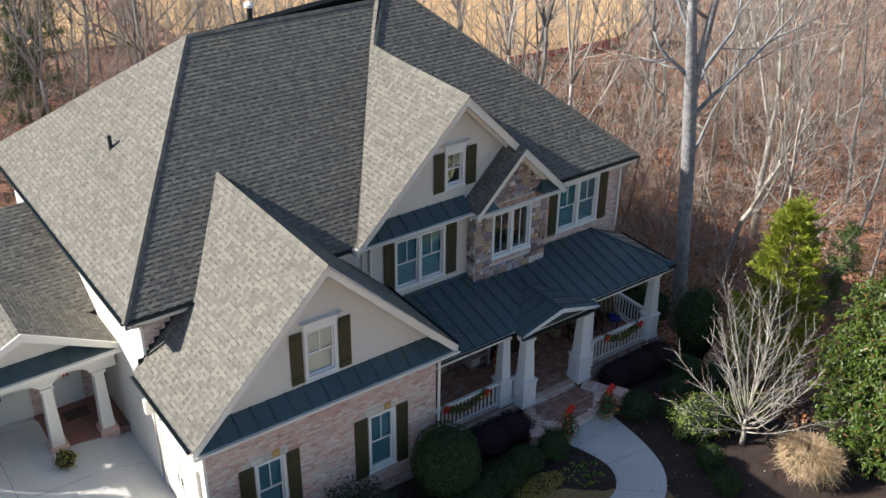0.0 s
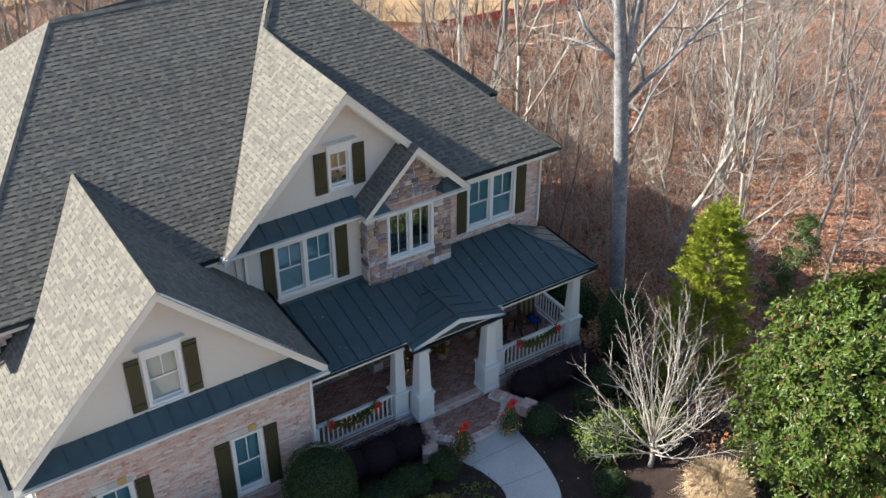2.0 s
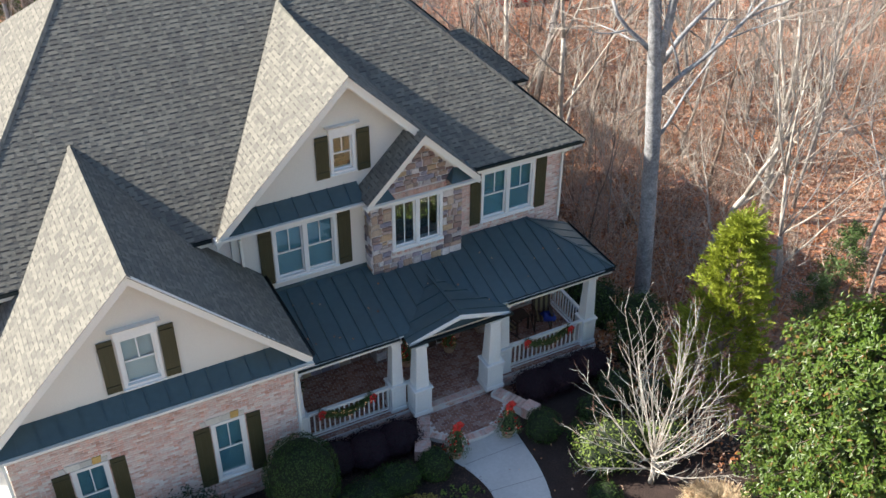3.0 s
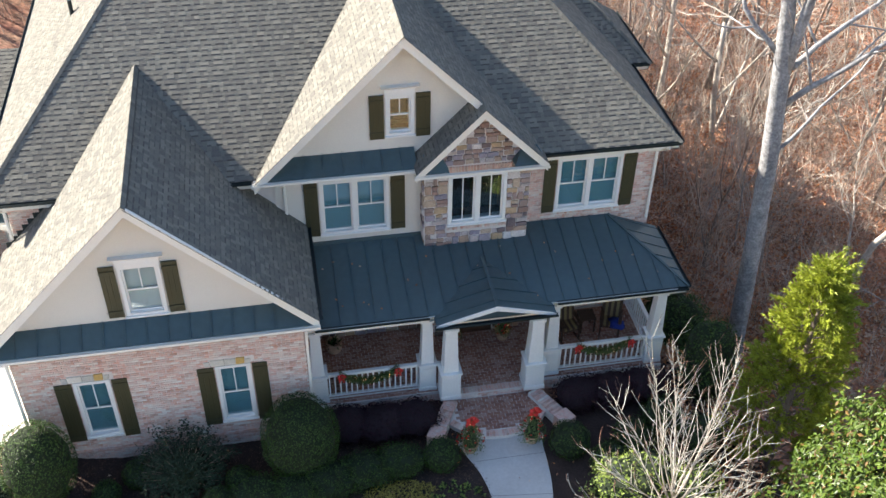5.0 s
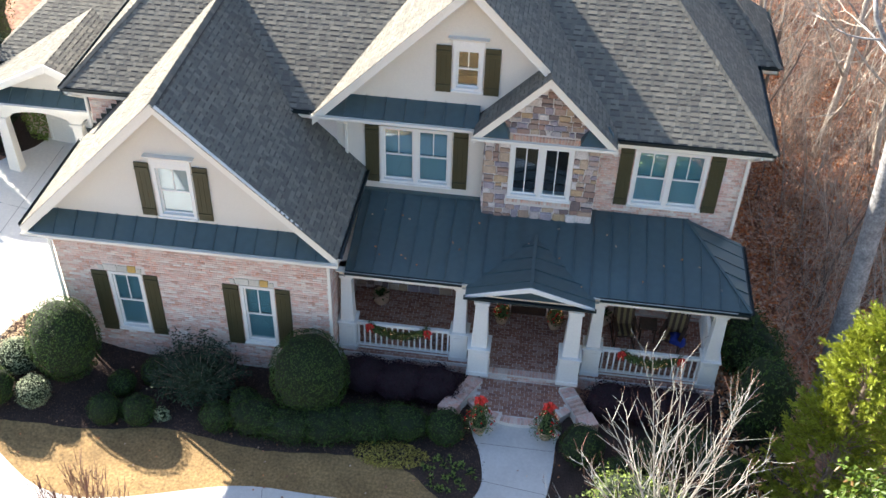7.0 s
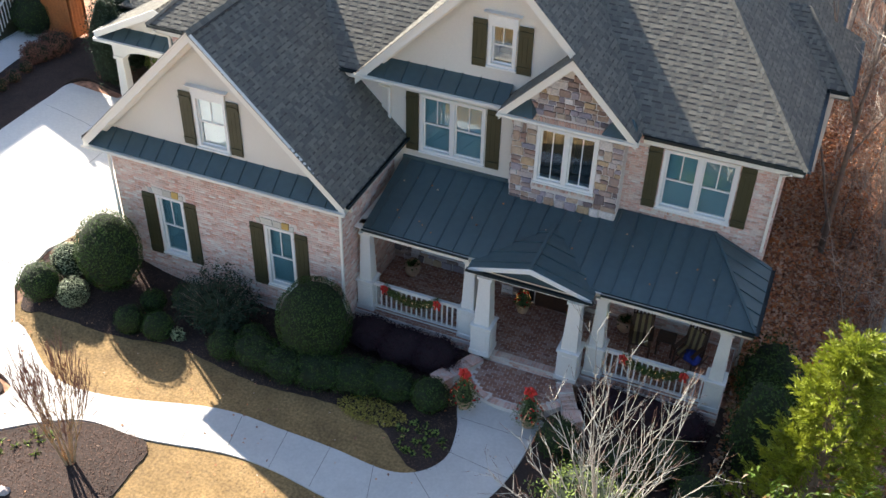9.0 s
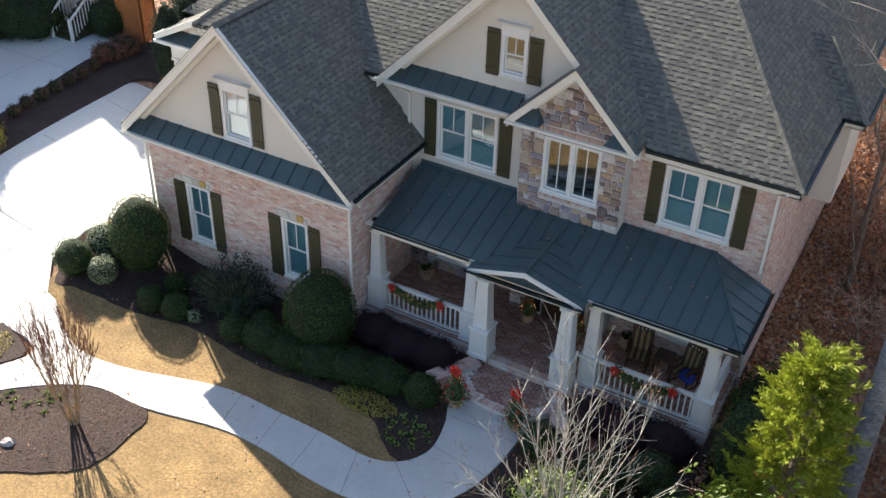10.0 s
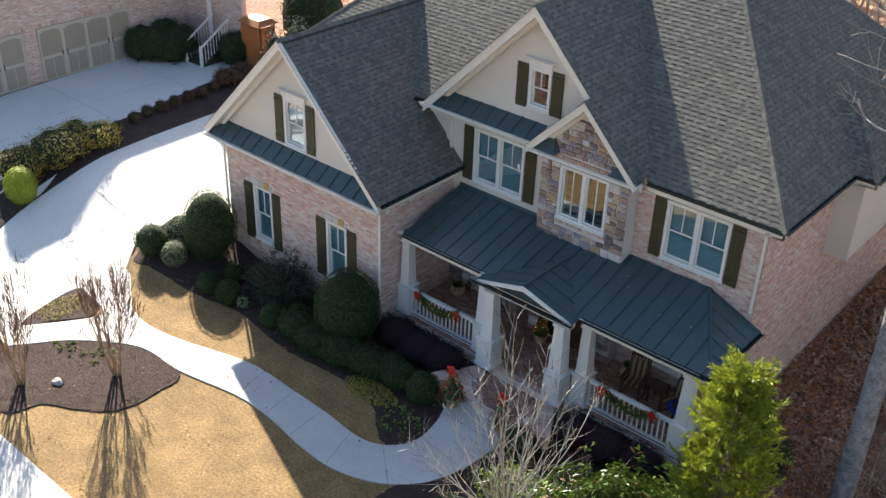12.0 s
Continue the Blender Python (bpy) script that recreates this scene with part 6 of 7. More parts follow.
for sx in (-0.55, 0.55):
    for sy in (-0.4, 0.4):
        part("post", Geo().box(sx - 0.06, sy - 0.06, -0.2, sx + 0.06, sy + 0.06, 2.2), CEDAR, gate, world_space=False)
for k in range(7):
    x = -0.49 + k * 0.165
    part("board", Geo().box(x - 0.075, -0.43, 0.05, x + 0.075, -0.4, 2.1), CEDAR, gate, world_space=False)
for k in range(5):
    y = -0.34 + k * 0.17
    part("board", Geo().box(0.58, y - 0.075, 0.05, 0.61, y + 0.075, 2.1), CEDAR, gate, world_space=False)
part("cap", Geo().hexa([(-0.75, -0.6, 2.2), (0.75, -0.6, 2.2), (0.75, 0.6, 2.2), (-0.75, 0.6, 2.2)], [(-0.5, -0.35, 2.4), (0.5, -0.35, 2.4), (0.5, 0.35, 2.4), (-0.5, 0.35, 2.4)]), CEDAR, gate, world_space=False, bevel=0.01)
for k, (x, y, r0) in enumerate(((-7.75, 24.3, 0.75), (-7.1, 24.75, 0.8), (-6.45, 25.1, 0.75), (-6.55, 25.75, 0.75), (-4.15, 26.85, 0.75), (-7.6, 25.6, 0.8), (-4.5, 27.0, 0.7))):
    shrub("hedge_shrub", x, y, (r0, r0 * 1.1, r0 * 1.1), "dark green clipped shrub by the neighbour's stair", BOXWOOD, 1300, 0.07, 0.04, seed=110 + k, rough=0.25, group="neighbour's shrubs")
for k, (x, y) in enumerate(((-1.65, 18.9), (-1.95, 19.9), (-2.1, 20.6), (-2.15, 21.3), (-2.2, 22.0), (-2.25, 22.7), (-2.25, 23.35), (-2.35, 24.1))):
    shrub("shrub", x, y, (0.24, 0.24, 0.26), "small brown dormant shrub between the driveways", TAN_RED, 420, 0.07, 0.03, seed=120 + k, rough=0.4, depth=0.5, loose=0.9, group="row of small shrubs")
for k, (x, y, r0) in enumerate(((-1.5, 16.3, 0.95), (-1.15, 17.9, 0.65), (-1.9, 15.0, 0.9), (-2.6, 25.0, 0.5), (-2.5, 25.8, 0.55), (0.5, 25.4, 0.5), (-1.9, 17.2, 0.7))):
    shrub("azalea", x, y, (r0, r0, r0 * 0.7), "loose yellow-green and rusty shrub in the mulch strip", YELLOW_LEAF if k in (0, 1, 2, 6) else TAN_RED, 2600, 0.09, 0.04, seed=130 + k, rough=0.4, depth=0.45, loose=0.9, group="azaleas")
shrub("conical_shrub", -0.55, 14.2, (0.55, 0.55, 0.7), "bright lime clipped conical shrub", LIME, 3600, 0.06, 0.035, seed=140, rough=0.06, depth=0.08, core=LIME)

# ---- woods ----
CLEARING = [(-60, 90), (-10, 74), (8, 65), (22, 61), (33, 55), (40, 49.5), (50, 49), (60, 55), (75, 72), (90, 95), (110, 150), (0, 190), (-90, 150)]
rnd = random.Random(101)
wood, twigs = Geo(), Geo()
wood.tube([(0.02, 0, -0.3), (0.01, 0.05, 0.3), (-0.05, 0.32, 4.0), (-0.13, 0.55, 7.2), (-0.34, 0.72, 10.0), (-0.6, 0.86, 12.4), (-0.8, 1.0, 14.5)], [0.38, 0.29, 0.265, 0.25, 0.235, 0.17, 0.13], 14)
branch(wood, twigs, Vector((-0.8, 1.0, 14.4)), Vector((-0.12, 0.1, 1)), 3.6, 0.14, 4, rnd, 0.25, (2, 3), 0.5, 8, 0.014, (0.6, 0.85), 0.06, 0.3)
for p, d, long, rad in (((-0.25, 0.7, 9.6), (0.16, 0.0, 1.0), 5.6, 0.16), ((-0.42, 0.75, 10.3), (-0.7, 0.55, 1.0), 2.2, 0.085), ((-0.1, 0.66, 10.0), (0.9, 0.25, 0.42), 4.0, 0.085), ((-0.1, 0.6, 8.9), (0.55, -0.3, 0.9), 3.4, 0.09), ((-0.05, 0.5, 7.4), (0.75, 0.25, 0.5), 2.4, 0.06), ((-0.5, 0.8, 11.6), (0.15, 0.9, 0.8), 2.4, 0.09)):
    branch(wood, twigs, Vector(p), Vector(d).normalized(), long, rad, 3, rnd, 0.15, (2, 3), 0.55, 8, 0.012, (0.55, 0.85), 0.12, 0.6)
big = wood.mesh("trunk", TRUNK_BARK, True, False), twigs.mesh("crown", TWIG, False, False)
tree("tree", 26.9, 20.75, big, "tall bare hardwood with a pale trunk beside the house")
tree("tree", 31.6, 22.6, tree_meshes(113, 12, 0.16, 5, 1, 0.55, 0.22, (2, 2), 0.3, 0.012, PALE_BARK, TWIG, 0.02, 0.55, 0.1), "crooked bare tree with a pale trunk")
tree("tree", 35.2, 23.9, tree_meshes(114, 15, 0.2, 5, 1, 0.5, 0.2, (2, 3), 0.34, 0.013, PALE_BARK, TWIG, 0.01, 0.45, 0.07), "bare hardwood forked low with pale limbs")
tree("tree", 41.5, 27.5, tree_meshes(115, 13, 0.17, 5, 1, 0.55, 0.2, (2, 3), 0.34, 0.012, PALE_BARK, TWIG, 0.02, 0.5, 0.08), "bare hardwood with pale limbs in the woods")
tree("tree", 25.1, 28.6, tree_meshes(118, 11, 0.11, 4, 1, 0.5, 0.2, (2, 2), 0.45, 0.012, BARK_DARK, TWIG, 0.02, 0.5, 0.06), "slim dark-barked bare tree behind the house")
tree("tree", 27.6, 25.0, tree_meshes(106, 8, 0.06, 4, 1, 0.5, 0.2, (2, 2), 0.4, 0.012, BARK_DARK, TWIG, 0.1, 0.4, 0.1), "slim bare tree behind the house")
kinds = [tree_meshes(200 + k, h, rad, 4, 1, 0.5, 0.2, (2, 3), 0.5, 0.008, bark, TWIG, 0.015, 0.6, 0.07)
         for k, (h, rad, bark) in enumerate(((12, 0.12, PALE_BARK), (10, 0.085, BARK), (9, 0.075, BARK_DARK), (13, 0.14, BARK), (7, 0.055, PALE_BARK), (10, 0.08, BARK_DARK), (6, 0.045, BARK)))]
labels = ["slim bare hardwood in the woods", "bare pale-barked sapling tree in the woods", "thin dark bare tree in the woods"]
r = random.Random(77)
taken = [(26.75, 20.3), (31.6, 22.6), (35.2, 23.9), (25.4, 15.5), (24.9, 10.2), (24.9, 24.6)]
count = 0
while count < 235:
    x, y = (r.uniform(-14, 78), r.uniform(12, 74)) if count < 200 else (r.uniform(2, 26), r.uniform(44, 66))
    if not (x > 27.5 or y > 37) or (x < 22 and y < 39) or (x < 6 and y < 42) or (x > 24 and y < 17 and x < 33):
        continue
    if min((x - a) ** 2 + (y - b) ** 2 for a, b in taken) < 3.0:
        continue
    if inside(x, y, CLEARING) and r.random() < 0.8:
        continue
    if r.random() > 1.15 - 0.012 * max(x - 20, y - 20):
        continue
    taken.append((x, y))
    k = r.randrange(len(kinds))
    tree("tree", x, y, kinds[k], labels[0] if k in (0, 3) else labels[1] if k in (1, 4, 6) else labels[2], turn=r.uniform(0, 360), scale=r.uniform(0.75, 1.2), group="trees of the woods")
    count += 1

for k in range(9):
    x, y = r.uniform(26.2, 30.5), 27.5 + k * 1.35
    j = r.choice((1, 4, 4, 6, 6))
    tree("tree", x, y, kinds[j], labels[1], turn=r.uniform(0, 360), scale=r.uniform(0.45, 0.75), group="trees of the woods")

# saplings and brush
g = Geo()
for k in range(8600):
    x, y = (r.uniform(-14, 70), r.uniform(13, 70)) if k < 8000 else (r.uniform(25.7, 36), r.uniform(21, 40))
    if not (x > 27 or y > 36.5 or k >= 8000) or (x < 10 and y < 42) or (x > 24 and y < 17 and x < 32) or inside(x, y, CLEARING) or r.random() > 1.25 - 0.014 * max(x - 18, y - 22):
        continue
    z, h = gz(x, y), r.uniform(0.5, 3.0) * (1.0 if r.random() < 0.8 else 1.6)
    d = Vector((r.gauss(0, 0.24), r.gauss(0, 0.24), 1)).normalized()
    p = Vector((x, y, z - 0.05))
    mid = p + d * h * 0.5 + Vector((r.gauss(0, 0.05), r.gauss(0, 0.05), 0)) * h
    g.tube([p, mid, p + d * h + Vector((r.gauss(0, 0.1), r.gauss(0, 0.1), 0)) * h], [0.006 + 0.004 * h, 0.005 + 0.002 * h, 0.004], 3)
    for _ in range(int(4 + h * 2.5)):
        s = r.uniform(0.2, 0.95)
        a = (p + (mid - p) * s * 2) if s < 0.5 else mid + d * h * (s - 0.5)
        e = Vector((r.gauss(0, 1), r.gauss(0, 1), abs(r.gauss(0.5, 0.5)))).normalized() * h * r.uniform(0.12, 0.34)
        b = a + e * 0.55 + Vector((r.gauss(0, 0.06), r.gauss(0, 0.06), r.gauss(0.03, 0.05))) * h
        g.tube([a, b, b + e * 0.5 + Vector((0, 0, 0.06 * h))], [0.007, 0.005, 0.003], 3)
        g.tube([b, b + Vector((r.gauss(0, 0.5), r.gauss(0, 0.5), r.uniform(0.1, 0.6))) * e.length * 0.6], [0.004, 0.0025], 3)
tagged(part("brush", g, BRUSH, tidy=False), "tangle of thin bare saplings and brush", "brush", kind="stuff")

# fallen leaves that stand out of the litter
g = Geo()
for k in range(85000):
    x = 23.6 + (26 if k < 60000 else 10) * r.random() ** 1.5
    y = r.uniform(13, 48) if k < 60000 else r.uniform(19, 36)
    if x < 27 and y < 19.5 and r.random() < 0.5:
        continue
    leaf(g, (x, y, gz(x, y) + r.uniform(0.01, 0.05)), (0, 0, 1), r, r.uniform(0.1, 0.2), r.uniform(0.07, 0.13), 0.8, 0.3)
tagged(part("fallen_leaves", g, FALLEN, tidy=False), "fallen brown and orange leaves on the woodland floor", "leaves", kind="stuff")
g = Geo()
for _ in range(380):
    x, y = r.uniform(4.5, 24), r.uniform(6.5, 19)
    leaf(g, (x, y, gz(x, y) + r.uniform(0.055, 0.07)), (0, 0, 1), r, r.uniform(0.05, 0.1), r.uniform(0.04, 0.07), 0.4, 0.3)
for _ in range(26):
    x, t = r.uniform(13.8, 23.2), r.random()
    leaf(g, (x, 18.8 + 2.5 * t, 2.49 + 0.66 * t), (0, -0.25, 1), r, r.uniform(0.06, 0.1), r.uniform(0.04, 0.07), 0.2, 0.3)
tagged(part("fallen_leaves", g, FALLEN, tidy=False), "few fallen leaves on walk, mulch and porch roof", "leaves", kind="stuff")

# bark chips on the mulch
for line, n in ((BED, 11000), (ISLAND, 9000)):
    outline = curve_through(line)
    g, made = Geo(), 0
    lo_x, hi_x, lo_y, hi_y = min(c[0] for c in outline), max(c[0] for c in outline), min(c[1] for c in outline), max(c[1] for c in outline)
    while made < n:
        x, y = r.uniform(lo_x, hi_x), r.uniform(lo_y, hi_y)
        if inside(x, y, outline):
            leaf(g, (x, y, gz(x, y) + r.uniform(0.035, 0.065)), (0, 0, 1), r, r.uniform(0.03, 0.08), r.uniform(0.015, 0.03), 0.35, 0.15)
            made += 1
    tagged(part("bark_chips", g, CHIPS, tidy=False), "loose brown bark chips on the mulch bed", "mulch", kind="stuff")

# young beeches that keep their rusty leaves
def leafy_sapling(x, y, h, seed):
    th = thing("beech_sapling", x, y, gz(x, y), "beech sapling that keeps its rusty orange leaves", "sapling", "leafy saplings")
    q, leaves, limbs = random.Random(seed), Geo(), Geo()
    part("trunk", Geo().tube([(0, 0, -0.1), (0.08, 0.02, h * 0.5), (0.02, 0.1, h)], [0.04, 0.025, 0.008], 6), BARK, th, world_space=False)
    for k in range(int(14 + h * 7)):
        a, t = q.random() * 6.283, q.uniform(0.12, 1.0)
        base = Vector((0.05, 0.04, h * t))
        out = Vector((math.cos(a), math.sin(a), q.uniform(-0.1, 0.4))) * h * 0.34 * (1.15 - t) * q.uniform(0.6, 1.2)
        limbs.tube([base, base + out], [0.012, 0.005], 3)
        for _ in range(26):
            leaf(leaves, base + out * q.uniform(0.3, 1.1) + Vector((q.gauss(0, 0.09), q.gauss(0, 0.09), q.gauss(0, 0.09))), (0, 0, 1), q, q.uniform(0.08, 0.15), q.uniform(0.05, 0.08), 1.2)
    part("limb_frame", limbs, TWIG, th, world_space=False, kind="stuff", tidy=False)
    part("leaves", leaves, FALLEN, th, world_space=False, kind="stuff", tidy=False)


q2 = random.Random(41)
for k in range(22):
    leafy_sapling(q2.uniform(38, 52) if k < 9 else q2.uniform(26.2, 31.5), q2.uniform(22, 36) if k < 9 else q2.uniform(25, 37), q2.uniform(1.2, 3.0), 300 + k)

for x, y, h in ((25.0, 29.6, 1.8), (25.5, 30.9, 2.2), (25.0, 32.3, 1.6), (26.0, 30.1, 2.0), (25.3, 33.6, 1.9)):
    leafy_sapling(x, y, h, 330 + int(y))

# young pines
def pine(x, y, h, seed, label):
    th = thing("pine", x, y, gz(x, y), label, "tree", "young pines")
    q, needles, limbs = random.Random(seed), Geo(), Geo()
    part("trunk", Geo().tube([(0, 0, -0.1), (0.1, 0, h * 0.6), (0.05, 0.05, h)], [0.02 * h, 0.012 * h, 0.02], 7), BARK_DARK, th, world_space=False)
    for k in range(int(h * 7)):
        t = 0.25 + 0.75 * (k + q.random()) / (h * 7)
        a = q.random() * 6.283
        reach = h * 0.24 * (1.08 - t) + 0.25
        out = Vector((math.cos(a), math.sin(a), 0.25)) * reach
        base = Vector((0.06, 0.02, h * t))
        limbs.tube([base, base + out], [0.02, 0.008], 3)
        for _ in range(110):
            s = q.uniform(0.35, 1.05)
            c = base + out * s + Vector((q.gauss(0, 0.1), q.gauss(0, 0.1), q.gauss(0, 0.1)))
            e = Vector((q.gauss(0, 1), q.gauss(0, 1), q.gauss(0.5, 0.8))).normalized() * q.uniform(0.12, 0.24)
            w = e.cross(Vector((q.gauss(0, 1), q.gauss(0, 1), q.gauss(0, 1)))).normalized() * 0.02
            needles.add([c - w, c + w, c + e], [(0, 1, 2)])
    part("limbs", limbs, BARK_DARK, th, world_space=False, kind="stuff", tidy=False)
    part("needles", needles, PINE, th, world_space=False, kind="stuff", tidy=False)


pine(11.3, 48.3, 10.0, 1, "young green pine at the edge of the woods")
pine(10.4, 48.0, 6.5, 2, "young green pine at the edge of the woods")
pine(34.0, 18.6, 3.2, 3, "small green pine among brush")
pine(31.5, 17.6, 2.6, 4, "small green pine among brush")
pine(-9.0, 36.0, 6.0, 5, "young green pine at the edge of the woods")

sheet("clearing", CLEARING, 0.25, CLAY, "bare orange clay clearing beyond the woods", spacing=6.0, category="clearing", drop=0.6)
g = Geo()
for k in range(22):
    a, b = Vector((37.5 + k * 0.6, 49.6 - 0.06 * k, 0)), Vector((37.5 + (k + 1) * 0.6, 49.6 - 0.06 * (k + 1), 0))
    a.z, b.z = gz(a.x, a.y), gz(b.x, b.y)
    g.hexa([a, b, b + Vector((0, 0.03, 0)), a + Vector((0, 0.03, 0))], [a + Vector((0, 0, 0.75)), b + Vector((0, 0, 0.75)), b + Vector((0, 0.03, 0.75)), a + Vector((0, 0.03, 0.75))])
tagged(part("silt_fence", g, RED_CLOTH, join=True), "low red silt fence at the edge of the clearing", "fence")

# ---- pieces: shingles, bricks, stones, pavers ----
def tile_solid(a, b, c, d, n, low, high, skew=0.0):
    """Corners of a tile on the quad a b c d (a and b at the butt): raised by low at the head and high at the butt."""
    vs = [a - n * 0.004, b - n * 0.004, c - n * 0.004, d - n * 0.004, a + n * high, b + n * high, c + n * low, d + n * low]
    return vs, [(4, 5, 6, 7), (0, 1, 5, 4), (1, 2, 6, 5), (3, 0, 4, 7)]


def spans(q, v):
    """Where the level line v crosses the outline q, as pairs of u."""
    cut = sorted(a0 + (a1 - a0) * (v - b0) / (b1 - b0) for (a0, b0), (a1, b1) in zip(q, q[1:] + q[:1]) if (b0 > v) != (b1 > v))
    return list(zip(cut[::2], cut[1::2]))


roofs = [o for o in house.children if o.name.split(".")[0] == "roof"]
shingle_r = random.Random(21)
loose = 0
for p, n, roof_ob in [(*a, b) for a, b in zip(SHINGLED, roofs)] + SHINGLED_ANNEX:
    u = n.cross(Vector((0, 0, 1))).normalized()
    v = n.cross(u)
    v = v if v.z > 0 else -v
    u = v.cross(n)
    o = min(p, key=lambda c: c.z)
    q = [((c - o).dot(u), (c - o).dot(v)) for c in p]
    top, e, row, g, low = max(b for _, b in q), 0.145, 0, Geo(), Geo()
    while row * e < top:
        v0 = row * e
        below, above = (spans(q, min(max(k, 0.003), top - 0.003)) for k in (v0 + 0.002, v0 + e - 0.002))
        middle = spans(q, min(v0 + e * 0.5, top - 0.004))
        if not len(below) == len(above) == len(middle):
            below = above = middle
        for (l0, l1), (h0, h1) in zip(below, above):
            s0, s1 = min(l0, h0), max(l1, h1)
            s = s0 - shingle_r.uniform(0.0, 0.25)
            while s < s1:
                w = shingle_r.choice((0.12, 0.16, 0.19, 0.23)) + shingle_r.uniform(-0.015, 0.015)
                plain = shingle_r.uniform(0.07, 0.13)
                for wide, tooth in ((w, True), (plain, False)):
                    a, b, c, d = (min(max(k, lo), hi) for k, lo, hi in ((s, l0, l1), (s + wide, l0, l1), (s + wide, h0, h1), (s, h0, h1)))
                    s += wide
                    if max(b - a, c - d) < 0.012:
                        continue
                    cut = 0.042 if tooth else 0.0
                    d0, d1, f = v0 - 0.008 + cut, min(v0 + e + 0.008, top - 0.001), cut / e
                    if d1 - d0 < 0.01:
                        continue
                    a2, b2 = a + (d - a) * f, b + (c - b) * f
                    high = shingle_r.uniform(0.009, 0.011) if tooth else 0.006
                    vs, fs = tile_solid(o + u * a2 + v * d0, o + u * b2 + v * d0, o + u * c + v * d1, o + u * d + v * d1, n, 0.001, high)
                    if tooth and loose < 290 and p[0].y < 18 and vs[0].y < 18.9 and vs[0].z > 4.0:
                        loose += 1
                        part("shingle", Geo().add(vs, fs), SHINGLE, roof_ob, tidy=False)
                    else:
                        g.add(vs, fs)
                    # Darker strip below the tooth, coloured as printed band and butt shade.
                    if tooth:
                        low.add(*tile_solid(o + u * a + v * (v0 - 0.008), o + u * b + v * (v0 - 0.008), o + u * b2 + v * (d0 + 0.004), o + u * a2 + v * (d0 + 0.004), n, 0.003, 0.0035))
        row += 1
    part("shingles", g, SHINGLE, roof_ob, "weathered grey-brown asphalt shingles", kind="stuff", tidy=False)
    part("shadow_band", low, SHINGLE_DARK, roof_ob, "darker bands under shingle teeth, butt shade put into their colour", kind="stuff", tidy=False)


def cap_line(a, b, side1, side2, wide=0.13):
    """Folded cap shingles along a ridge or hip, between the slopes whose falls are side1 and side2."""
    a, b = Vector(a), Vector(b)
    d = (b - a).normalized()
    f1, f2 = Vector(side1).normalized() * wide, Vector(side2).normalized() * wide
    g, n = Geo(), int((b - a).length / 0.15)
    up = Vector((0, 0, 1))
    for k in range(n):
        s, e = a + d * (k * 0.15 - 0.02), a + d * (k * 0.15 + 0.16)
        h0, h1 = up * 0.022, up * 0.014
        g.add([s + h0, s + f1 + h0 * 0.6, s + f2 + h0 * 0.6, e + h1, e + f1 + h1 * 0.5, e + f2 + h1 * 0.5, s, s + f1, s + f2], [(0, 1, 4, 3), (2, 0, 3, 5), (6, 7, 1, 0), (8, 6, 0, 2)])
    part("cap_shingles", g, SHINGLE, house, kind="stuff", tidy=False)


cap_line((9.75, 17.55, 7.73), (9.75, 23.75, 7.73), (-1, 0, -1.02), (1, 0, -1.02))
cap_line((16.3, 20.75, 9.52), (16.3, 25.9, 9.52), (-1, 0, -1), (1, 0, -1))
cap_line((18.29, 20.45, 7.52), (18.29, 21.4, 7.52), (-1, 0, -1), (1, 0, -1))
cap_line((5.78, 21.08, 5.63), (10.75, 27.35, 10.52), (0.35, -0.95, -0.78), (-0.95, 0.35, -0.9))
cap_line((23.92, 21.08, 5.63), (18.0, 27.76, 10.97), (-0.35, -0.95, -0.78), (0.95, 0.35, -0.85))
cap_line((16.3, 25.9, 9.5), (18.0, 27.76, 10.97), (0.35, -0.95, -0.75), (-0.95, 0.35, -0.95))
cap_line((10.75, 27.35, 10.52), (17.4, 27.35, 10.52), (0, -1, -0.8), (0, 1, -0.75))
cap_line((24.52, 25.38, 5.64), (22.95, 27.15, 7.04), (-0.3, -0.95, -0.75), (0.95, 0.3, -0.8))

walls = {o["label"]: o for o in house.children if o.name.split(".")[0] == "wall"}
brick_r = random.Random(5)


def bricks(wall_ob, o, u, n, long, z0, z1, openings=(), top=None, parts=0, mat=BRICK):
    """Running bond on a wall face from the corner o along u, facing n; openings are (s0, s1, z0, z1)."""
    o, u, n, up = Vector(o), Vector(u), Vector(n), Vector((0, 0, 1))
    g, made, row, z = Geo(), 0, 0, z0
    while z + 0.06 < z1:
        gaps = sorted((a, b) for a, b, h0, h1 in openings if h0 < z + 0.031 < h1)
        free, s = [], 0.0
        for a, b in gaps:
            free.append((s, a))
            s = b
        free.append((s, long))
        for s0, s1 in free:
            s = s0 - (0.1055 if row % 2 else 0.0)
            while s < s1 - 0.02:
                a, b = max(s, s0), min(s + 0.2, s1)
                s += 0.211
                if b - a < 0.03 or (top and z + 0.062 > top((a + b) / 2)):
                    continue
                vs, fs = brick_solid(o + u * a + up * (z + brick_r.uniform(-0.002, 0.002)), u, up, n, b - a, 0.062, brick_r.uniform(0.006, 0.016))
                if made < parts and 5.2 < a < 6.9 and 0.9 < z < 3.4:
                    made += 1
                    part("brick", Geo().add(vs, fs), mat, wall_ob, tidy=False)
                else:
                    g.add(vs, fs)
        z += 0.0735
        row += 1
    part("bricks", g, mat, wall_ob, kind="stuff", tidy=False)


def grown(w, x0, m=0.0):
    return (w[0] - x0 - m, w[1] - x0 + m, w[2] - m, w[3] + m)


